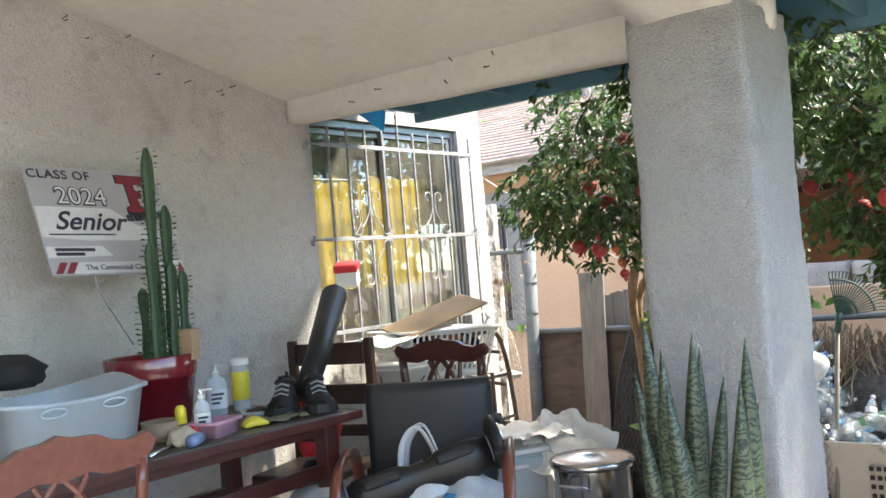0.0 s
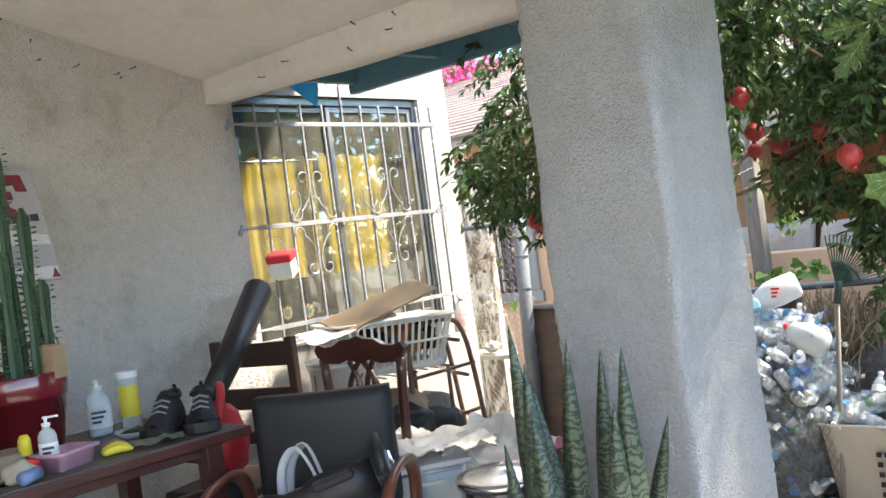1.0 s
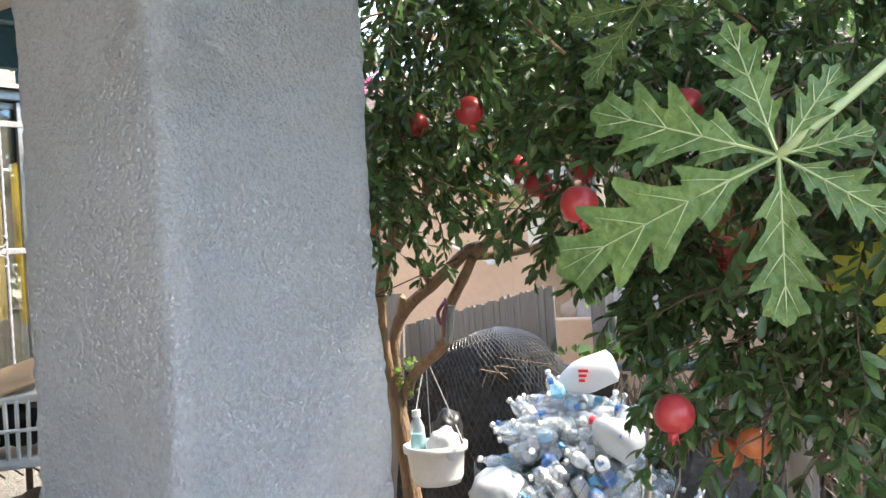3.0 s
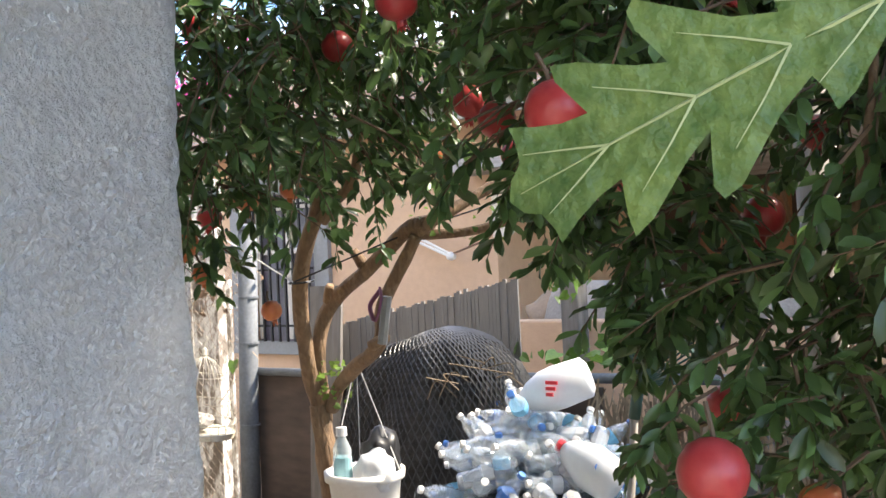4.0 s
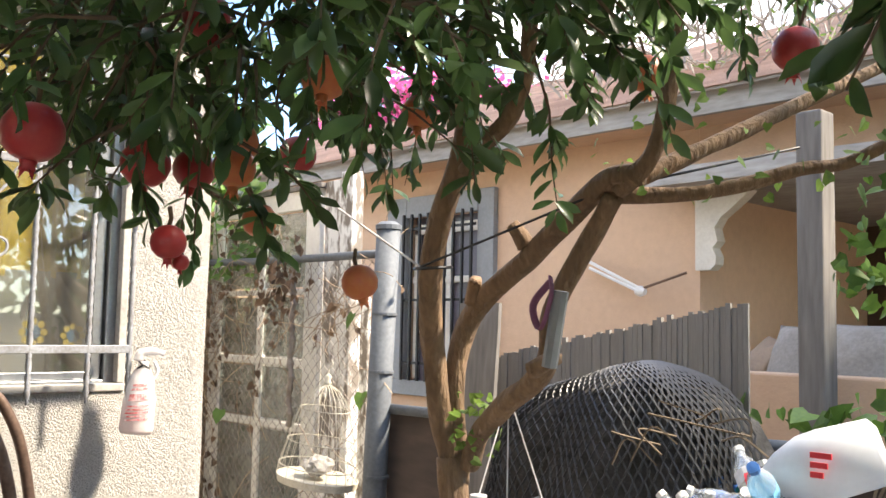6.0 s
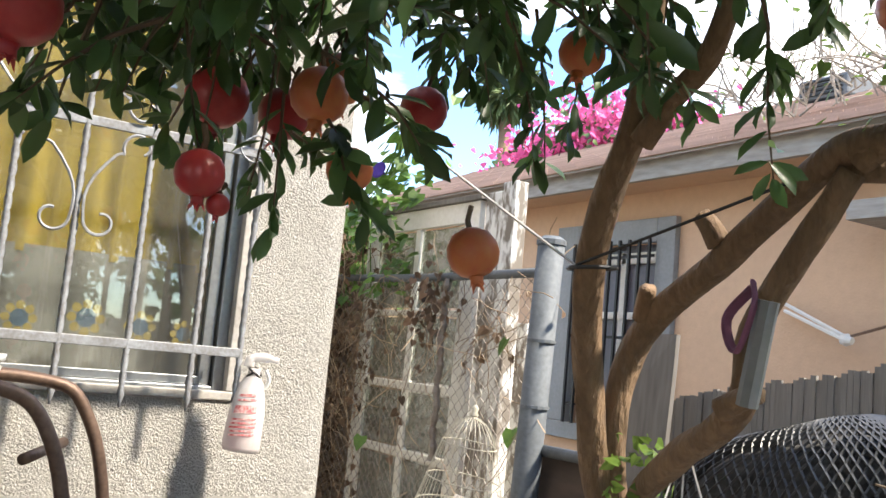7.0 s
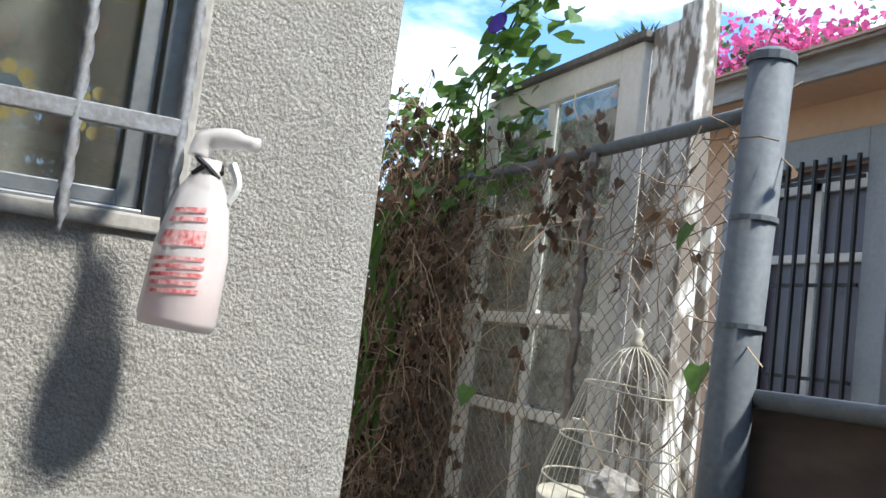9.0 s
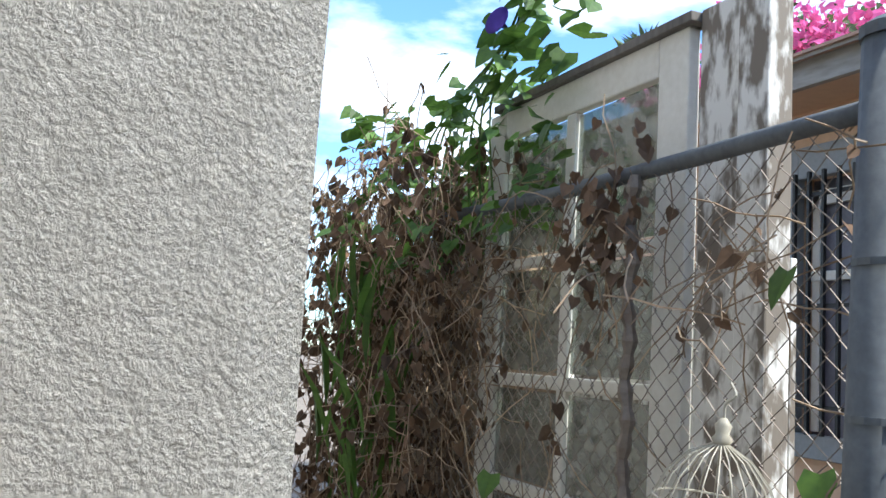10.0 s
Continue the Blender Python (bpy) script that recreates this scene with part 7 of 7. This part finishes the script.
jug2 = thing("milk_jug", -1.84, 5.95, 0.6, 200, "crumpled milky plastic jug on the heap", "jug")
part("body", lt([(0.06, -0.12), (0.08, -0.1), (0.085, 0.0), (0.05, 0.09), (0.02, 0.12)], 18, pose(0, 0, 0, 20, 60, 0), squash=0.8), M_JUG, jug2, smooth=True)
part("cap", lt([(0.024, 0.12), (0.024, 0.14), (0, 0.141)], 12, pose(0, 0, 0, 20, 60, 0)), M_REDPL, jug2)
sk2 = part("plastic_bag", lump(bmesh.new(), 0.13, 0.11, 4.7, 3, 0.3), M_BAG, at=pose(-2.32, 5.72, 0.36), smooth=True)
tagged(sk2, "crumpled clear plastic bag in the heap", "bag")

hm = thing("laundry_hamper", -1.55, 5.98, GROUND, 0, "dirty white slotted plastic hamper full of bottles", "hamper")
part("body", shell(bmesh.new(), 0.17, 0.13, 0.235, 0.19, 0.6, 0.005, 0.0), M_WHITEP, hm, smooth=True)
# openings are black blocks; the dark inside is put into their colour
for k in range(3):
    for j in range(6):
        part("slot_dark", bx(0.06 + k * 0.04, 0.085 + k * 0.04, -0.2 + j * 0.0, -0.185, 0.16 + j * 0.055, 0.185 + j * 0.055, 0.002), M_BLKP, hm, at=pose(0, 0.012 - j * 0.006 + 0.018, 0))

# rake
rk_ = thing("rake", -1.610, 5.856, GROUND, 0, "green plastic leaf rake standing on its pole", "rake")
RZ = 0.875 - GROUND
part("pole", tb([(-0.1, -0.05, 0), (-0.05, -0.02, RZ * 0.55), (0, 0, RZ)], 0.014, 8), M_POLE, rk_, smooth=True)
part("ferrule", tb([(-0.008, 0, RZ - 0.08), (0.015, 0, RZ + 0.04)], 0.02, 8), M_RAKE, rk_, smooth=True)


def fan(a, q):
    """A point on the rake's head: angle from its axis, distance from the joint."""
    return Vector((math.sin(a + 0.7) * q * 0.86, math.sin(a + 0.7) * q * 0.5, RZ + 0.02 + math.cos(a + 0.7) * q))


for k in range(21):
    a = -0.8 + k * 0.08
    tine = tb(smooth_path([fan(a, 0.02), fan(a, 0.14), fan(a, 0.26), fan(a, 0.28) + Vector((0.02, -0.035, -0.01))], 3), 0.0042, 5, squash=0.6)
    part("tine", tine, M_RAKE, rk_)
for q in (0.12, 0.22):
    part("brace", tb([fan(-0.8 + i * 0.16, q) for i in range(11)], 0.0075, 5), M_RAKE, rk_)
# second pole leaning
tagged(part("stick", tb([(0, 0, 0), (0.02, 0.05, 0.8), (0.05, 0.1, 1.15)], 0.014, 8), M_POLE, at=pose(-1.2, 5.85, GROUND), smooth=True), "weathered grey pole leaning by the hamper", "pole")

# dry fibre mop heap
bm = bmesh.new()
rng = random.Random(21)
for k in range(700):
    x = rng.uniform(-2.0, -0.95)
    topz = 0.86 - 0.18 * (x + 2.0) + 0.08 * noise.noise(Vector((x * 4, 0, 0)))
    p = Vector((x, 6.38 + rng.uniform(-0.12, 0.15), topz - abs(rng.gauss(0, 0.25))))
    d = Vector((rng.uniform(-0.4, 0.4), rng.uniform(-0.5, 0.1), -1))
    pts = [p]
    for i in range(5):
        d = (d + Vector((rng.uniform(-0.4, 0.4), rng.uniform(-0.25, 0.2), 0))).normalized()
        pts.append(pts[-1] + d * rng.uniform(0.05, 0.09))
    tube(bm, pts, rng.uniform(0.003, 0.006), 3, cap=False)
tagged(part("dry_roots", bm, M_ROOT), "heap of dry tangled brown fibres and roots", "roots", kind="stuff")
tagged(part("root_mound", lump(bmesh.new(), 0.62, 0.85, 3.0, 3, 0.15), M_NETF, at=pose(-1.45, 6.6, -0.2), smooth=True), "dark heap of old garden cuttings", "heap")

# hanging planter tied to the tree
pl_ = thing("hanging_planter", -2.540, 5.556, 0.43, 0, "white plastic planter hung on strings in the tree", "planter")
part("body", lt([(0.105, 0), (0.118, 0.03), (0.13, 0.14), (0.145, 0.145), (0.147, 0.175), (0.135, 0.175), (0.12, 0.15)], 28), M_WHITEP, pl_, smooth=True)
for a in (0.3, 2.4, 4.4):
    part("string", tb([(0.14 * math.cos(a), 0.14 * math.sin(a), 0.17), (-0.07, 0.06, 0.56)], 0.0025, 4), M_CLOTH, pl_)
wb = thing("plastic_bottle", -2.580, 5.486, 0.55, 0, "clear alcohol bottle with teal label in the planter", "bottle")
part("body", lt([(0.036, 0), (0.038, 0.01), (0.038, 0.14), (0.018, 0.18), (0.016, 0.19)], 18, squash=0.7), M_CLEAR, wb, smooth=True)
part("wrap", lt([(0.0386, 0.03), (0.0386, 0.11)], 18, squash=0.72), mat("teal label", (0.3, 0.55, 0.6), rough=0.5), wb)
part("cap", lt([(0.02, 0.185), (0.02, 0.215), (0, 0.216)], 14), M_LABEL, wb)
tagged(part("plastic_bag", lump(bmesh.new(), 0.07, 0.08, 1.1, 3, 0.35), M_BAG, at=pose(-2.470, 5.536, 0.6), smooth=True), "crumpled pinkish white bag in the planter", "bag")
tagged(part("black_bag", lump(bmesh.new(), 0.07, 0.1, 5.5, 3, 0.35), M_BLKP, at=pose(-2.510, 5.616, 0.64), smooth=True), "shiny black plastic bag in the planter", "bag")
# cord round the trunk, purple ribbon and stake
cd = thing("cord", -2.68, 5.42, 1.29, 0, "thin dark cord strung from the tree to the house", "cord")
part("line", tb([(0.0, -0.04, 0), (0.45, 0.08, 0.155), (0.62, 0.6, 0.3)], 0.003, 5), M_BLKP, cd)
part("line", tb([(0, -0.04, 0), (-0.35, -0.2, 0.25), (-1.05, -0.3, 0.76)], 0.003, 5), M_CLOTH, cd)
part("loop", tb([(0.045 * math.cos(a), 0.045 * math.sin(a), 0.004 * math.sin(a)) for a in [i * 0.4488 for i in range(15)]], 0.004, 5), M_BLKP, cd)
st_ = thing("ribbon", -2.33, 5.44, 1.2, 0, "purple ribbon tied round a grey stake on a branch", "ribbon")
part("band", tb(smooth_path([(0, 0, 0.05), (-0.03, -0.02, 0.0), (0.0, -0.03, -0.05), (0.02, -0.02, 0.02), (0.0, 0, 0.06)], 5), 0.008, 6, squash=0.5), mat("dusty purple cloth", (0.25, 0.09, 0.15), rough=0.8), st_)
part("stake", tb([(0.03, 0.0, 0.03), (0.0, 0.0, -0.13)], 0.017, 8), M_GREYTRIM, st_)
# broom hung on neighbour's wall
tb_ = thing("drying_rack", -3.9, NY - 0.1, 1.5, 0, "white folding drying arm on the neighbour wall", "rack")
part("arm", tb([(-1.0, 0.05, 0.1), (-0.55, -0.05, -0.08)], 0.012, 6), M_WHITEP, tb_)
part("arm", tb([(-1.0, 0.05, 0.06), (-0.55, -0.05, -0.1)], 0.012, 6), M_WHITEP, tb_)
part("end", lt([(0.03, 0), (0.035, 0.03), (0.02, 0.06), (0, 0.06)], 12, pose(-0.55, -0.05, -0.1, 0, 100, 0)), M_WHITEP, tb_)
part("rod", tb([(-0.52, -0.05, -0.09), (-0.2, -0.05, 0.0)], 0.008, 6), M_RUST, tb_)

# right fence with its post, hedge beyond
rf_ = thing("side_fence", -0.95, 5.62, GROUND, 0, "old wooden post and rusty iron side fence", "fence", kind="structure")
part("post", tb([(0, 0, 0), (0.01, 0, 1.2), (0, 0, 2.2)], 0.055, 9, wob=0.1), M_POLE, rf_, smooth=True)
part("rail", tb([(0.05, 0.05, 1.5), (2.4, 0.1, 1.5)], 0.018, 8), M_RUST, rf_)
for k in range(6):
    part("iron_post", tb([(0.16 + k * 0.42, 0.07, 0), (0.17 + k * 0.42, 0.07, 1.5)], 0.022, 8), M_RUST, rf_)
part("wire_mesh", chain(0.07, 0.05, 2.4, 0.0, 1.45, "wire_mesh", 0.07), M_WIRE, rf_)


def bush(name, x, y, z, ra, rb, rc, n, m_, lab, size=(0.05, 0.1), seed=1, stems=6):
    r = random.Random(seed)
    o = thing(name, x, y, GROUND, 0, lab, "shrub")
    ms = []
    while len(ms) < n:
        u = Vector((r.uniform(-1, 1), r.uniform(-1, 1), r.uniform(-1, 1)))
        p = Vector((u.x * ra, u.y * rb, z - GROUND + u.z * rc))
        if u.length > 1 or u.length < 0.4 or noise.noise(p * 2.2 + Vector((seed, 0, 0))) < -0.12:
            continue
        ms.append(turn_to(p, Vector((r.uniform(-1, 1), r.uniform(-1, 1), r.uniform(-1, 0.6))), r.uniform(*size), r.uniform(-2, 2)))
    v_, f_ = scatter(HEART_V, HEART_F, ms)
    raw("leaves", v_, f_, m_, o)["kind"] = "stuff"
    for k in range(stems):
        a = k * 1.05
        part("stem", tb(smooth_path([(0.05 * math.cos(a), 0.05 * math.sin(a), 0), (0.2 * ra * math.cos(a), 0.2 * rb * math.sin(a), (z - GROUND) * 0.6), (0.7 * ra * math.cos(a), 0.7 * rb * math.sin(a), z - GROUND + 0.3 * rc)], 4), [0.03] * 3 + [0.02] * 3 + [0.012] * 3, 6), M_BARK, o)
    return o


# lighter than M_LEAF: sunlit brightness is put into this green
M_LIT = mat("yellow green foliage with sunlight in its colour", (0.2, 0.3, 0.06), (0.1, 0.18, 0.04), rough=0.55, island=0.4, translucent=0.45)
bush("garden_tree", 0.6, 8.4, 2.6, 2.2, 0.9, 1.6, 2600, M_LIT, "bright yellow green tree behind the side fence", (0.08, 0.16), 2)
bush("garden_shrub", 0.4, 7.2, 0.4, 1.3, 0.6, 0.85, 1100, M_LIT, "sunlit green shrub behind the side fence", (0.06, 0.12), 4)
bush("garden_tree", -2.3, 11.2, 3.6, 1.9, 0.9, 1.3, 2200, M_LIT, "leafy tree rising behind the carport", (0.08, 0.15), 6)
# next two trees are added to hold sun and sky off the pillar
bush("garden_tree", 3.2, 8.0, 2.6, 2.0, 1.6, 2.4, 1500, M_LEAF, "added unseen dark green tree that screens the side sky", (0.1, 0.18), 8)
bush("garden_tree", 1.15, 5.6, 3.5, 1.15, 0.9, 0.75, 800, M_LIT, "added leafy yellow green tree crown that shades the pillar", (0.09, 0.15), 23)
bush("weed", -2.25, 6.7, 0.93, 0.42, 0.1, 0.06, 40, M_GREEN, "green trailing weed along the low pipe", (0.04, 0.09), 3, stems=0)
bush("weed", -2.72, 5.6, 0.9, 0.08, 0.08, 0.1, 60, M_LIT, "yellowish fresh shoots at the tree fork", (0.012, 0.03), 12, stems=0)
bush("weed", -2.0, 5.6, 1.55, 0.35, 0.2, 0.16, 60, M_LIT, "fresh light green shoots on the branches", (0.015, 0.03), 15, stems=0)
bush("weed", -1.78, 5.75, 1.32, 0.1, 0.08, 0.14, 50, M_GREEN, "light green hanging sprig of young leaves", (0.02, 0.045), 17, stems=0)
# bags and cushions in the carport


def cushion(x, y, z, w, h, t, rz, lean, m_, lab, seed):
    """A stuffed square pad with pinched corners."""
    bm, n = bmesh.new(), 12
    for side in (1, -1):
        g = [[None] * (n + 1) for k in range(n + 1)]
        for j in range(n + 1):
            for i in range(n + 1):
                u, v = 2 * i / n - 1, 2 * j / n - 1
                puff = ((1 - u * u) * (1 - v * v)) ** 0.45
                pin = 1 - 0.05 * (u * u * (1 - v * v) + v * v * (1 - u * u))
                g[j][i] = bm.verts.new((u * w / 2 * pin, side * t / 2 * puff * (1 + 0.25 * noise.noise(Vector((u * 2, v * 2, seed)))), h / 2 + v * h / 2 * pin))
        for j in range(n):
            for i in range(n):
                q = (g[j][i], g[j][i + 1], g[j + 1][i + 1], g[j + 1][i])
                bm.faces.new(q if side < 0 else q[::-1])
    bmesh.ops.remove_doubles(bm, verts=bm.verts[:], dist=0.0005)
    tagged(part("cushion", bm, m_, at=pose(x, y, z, lean, 0, rz), smooth=True), lab, "cushion", "cushions in the carport")


for k, (x, w, h, rz, lean, m_, lab) in enumerate(((-3.08, 0.34, 0.36, -12, -24, M_PILLOW, "pale grey worn cushion leaning in the carport"), (-2.72, 0.44, 0.36, 8, -20, M_PILLOW, "whitish square cushion leaning in the carport"),
                                              (-2.3, 0.42, 0.34, -6, -26, M_PILLOW, "beige soft cushion leaning in the carport"), (-1.85, 0.42, 0.32, 10, -18, M_PILLOW, "grey flat cushion stacked in the carport"))):
    cushion(x, 8.0, 0.862, w, h, 0.15, rz, lean, m_, lab, k * 3.3)
for x, y, m_, lab in ((-1.4, 8.2, M_BLKP, "black bag in the carport"), (-1.05, 8.2, M_REDPL, "red bag in the carport"), (-3.3, 8.35, M_CLAY, "brown bundle behind the cushions")):
    tagged(part("bag", lump(bmesh.new(), 0.19, 0.15, x, 3, 0.4), m_, at=pose(x, y, 0.96), smooth=True), lab, "bag")
tagged(part("storage_shelf", bx(-3.6, -0.6, 7.85, 8.6, 0.5, 0.86, 0.01), M_GREYW), "grey storage bench behind the low wall", "bench")

# bare thicket over the carport roof
rng = random.Random(33)
bt = thing("bare_shrub", -3.9, 9.1, 2.7, 0, "thicket of bare grey twigs and few pale leaves over the roof", "shrub")
bm, tl = bmesh.new(), []
for k in range(230):
    p = Vector((rng.uniform(-1.5, 1.9), rng.uniform(-0.5, 0.6), rng.uniform(0.05, 0.3)))
    d = Vector((rng.uniform(-0.8, 0.8), rng.uniform(-0.4, 0.4), rng.uniform(0.3, 1))).normalized()
    pts = [p]
    for i in range(6):
        d = (d + Vector((rng.uniform(-0.5, 0.5), rng.uniform(-0.4, 0.4), rng.uniform(-0.35, 0.3)))).normalized()
        pts.append(pts[-1] + d * rng.uniform(0.08, 0.17))
        if rng.random() < 0.3:
            tl.append(turn_to(pts[-1], Vector((rng.uniform(-1, 1), rng.uniform(-1, 1), rng.uniform(-1, 0.3))), rng.uniform(0.04, 0.08), rng.uniform(-2, 2)))
    tube(bm, pts, [0.009, 0.007, 0.006, 0.005, 0.004, 0.003, 0.002], 4, cap=False)
part("twig_tangle", bm, mat("bare grey twig", (0.36, 0.31, 0.26), (0.2, 0.17, 0.14), rough=0.9), bt)["kind"] = "stuff"
v_, f_ = scatter(POM_V, POM_F, tl)
raw("leaves", v_, f_, M_LIT, bt)["kind"] = "stuff"

# red roller toy on the ground by the fence
rt = thing("skateboard", -3.45, 5.9, GROUND + 0.36, 60, "small red skateboard with dark wheels on a box", "skateboard", rx=24)
part("deck", bx(-0.2, 0.2, -0.06, 0.06, 0.05, 0.062, 0.005), M_MAROON, rt)
for x in (-0.13, 0.13):
    part("truck", bx(x - 0.02, x + 0.02, -0.05, 0.05, 0.03, 0.05, 0.004), M_CHROME, rt)
    for y in (-0.06, 0.06):
        part("wheel", lt([(0.028, -0.018), (0.03, 0), (0.028, 0.018), (0, 0.018)], 14, pose(x, y, 0.028, 90, 0, 0)), M_CLAY, rt)
tagged(part("storage_box", bx(-0.25, 0.25, -0.2, 0.2, 0, 0.36, 0.01), M_PLY, at=pose(-3.45, 5.95, GROUND, 0, 0, 30)), "dark brown wooden box by the fence", "box")
tagged(part("plastic_bag", lump(bmesh.new(), 0.12, 0.1, 9.0), M_BAGB, at=pose(-3.3, 5.45, GROUND + 0.1), smooth=True), "blue plastic bag on the ground", "bag")
bush("garden_plant", -2.1, 4.6, 0.5, 0.16, 0.14, 0.2, 26, M_GREEN, "broad leaved green plant under the tree", (0.14, 0.22), 31, stems=2)


# papaya plant
def facing(y, z):
    """Axes with y along the main lobe and z on the leaf's open side."""
    z = (z - y * z.dot(y)).normalized()
    x = y.cross(z)
    return Matrix((x, y, z)).transposed().to_4x4()


def papaya_leaf(parent, hub, tip, size, m_, roll=0.0):
    """A palmate leaf of deeply cut lobes whose main lobe points from hub to tip."""
    lobes = [(0, 1.0), (44, 0.78), (-66, 0.66), (98, 0.6), (-122, 0.5), (150, 0.42), (-168, 0.36)]
    cuts = [(0.0, 0.018), (0.1, 0.021), (0.17, 0.039), (0.22, 0.13), (0.25, 0.156), (0.28, 0.105), (0.32, 0.074), (0.37, 0.105), (0.42, 0.202), (0.455, 0.227), (0.485, 0.175), (0.52, 0.084), (0.56, 0.105), (0.61, 0.182), (0.645, 0.208), (0.675, 0.158), (0.71, 0.079), (0.76, 0.088), (0.8, 0.13), (0.83, 0.137), (0.855, 0.105), (0.9, 0.06), (0.95, 0.039), (1.0, 0.003)]
    y = (Vector(tip) - Vector(hub)).normalized()
    m = Matrix.Translation(hub) @ facing(y, Vector((0.1, 2.3, 1.45 + roll)) - Vector(hub)) @ Matrix.Scale(size, 4)
    bm, vb = bmesh.new(), bmesh.new()

    def spot(a, ln, q, w):
        r = Vector((math.sin(a), math.cos(a), 0)) * q * ln + Vector((math.cos(a), -math.sin(a), 0)) * w * ln
        d = r.length
        return Vector((r.x, r.y, 0.05 * abs(w) / 0.2 * 0.4 - 0.16 * d * d + 0.014 * noise.noise(Vector((r.x * 7, r.y * 7, ln)))))
    for li, (ang, ln) in enumerate(lobes):
        a = math.radians(ang)
        rows = []
        for i, (q, w) in enumerate(cuts):
            jl, jr = (1 + 0.28 * noise.noise(Vector((i * 1.7, li * 3.1, k))) for k in (0, 5))
            row = []
            for u in (-1, -0.5, 0, 0.5, 1):
                ww = w * (jl if u < 0 else jr) * u
                row.append(bm.verts.new(spot(a, ln, min(1.0, q + 0.75 * abs(ww)), ww)))
            rows.append(row)
        for p, q in zip(rows, rows[1:]):
            for k in range(4):
                bm.faces.new((p[k], p[k + 1], q[k + 1], q[k]))
        up = Vector((0, 0, 0.006))
        tube(vb, [spot(a, ln, q, 0) + up for q in (0.0, 0.25, 0.5, 0.75, 0.97)], [0.0065, 0.005, 0.004, 0.003, 0.001], 4)
        for q, w in ((0.2, 0.09), (0.38, 0.13), (0.57, 0.12), (0.76, 0.07)):
            for s in (1, -1):
                tube(vb, [spot(a, ln, q, 0) + up, spot(a, ln, q + 0.08, s * w * 0.5) + up, spot(a, ln, q + 0.17, s * w) + up], [0.0032, 0.002, 0.0008], 3)
    bmesh.ops.recalc_face_normals(bm, faces=bm.faces[:])
    lf = part("leaf", bm, m_, parent, at=parent.matrix_basis.inverted() @ m, smooth=True)
    part("vein_web", vb, M_VEIN, lf)


pap = thing("papaya_plant", 0.35, 4.35, GROUND, 0, "papaya plant with large lobed leaves and long stalks", "plant")
part("trunk", tb([(0, 0, 0), (0.03, 0, 1.2), (0.0, 0.02, 2.5)], [0.07, 0.06, 0.04], 12, wob=0.1), M_POLE, pap, smooth=True)
PL = Vector((0.35, 4.35, GROUND))
for hub, tip, sz, m_, roll in (((-0.36, 3.85, 1.545), (-0.703, 3.704, 1.391), 0.42, M_PAPY, 0.2), ((-0.834, 4.408, 2.0), (-0.93, 4.33, 1.85), 0.24, M_PAPY, 0.2), ((0.0, 4.4, 2.1), (-0.3, 4.2, 2.0), 0.4, M_LIT, 0.0),
                             ((-0.28, 4.55, 1.42), (-0.35, 4.45, 1.1), 0.32, M_PAPD, 0.0), ((0.5, 4.6, 2.3), (0.2, 4.3, 2.3), 0.45, M_PAPY, 0.0)):
    papaya_leaf(pap, hub, tip, sz, m_, roll)
    h = Vector(hub) - PL
    part("stalk", tb(smooth_path([(0, 0.02, 2.45), (h * 0.5 + Vector((0, 0.01, 1.3))), h], 5), 0.009, 7), M_VEIN, pap, smooth=True)
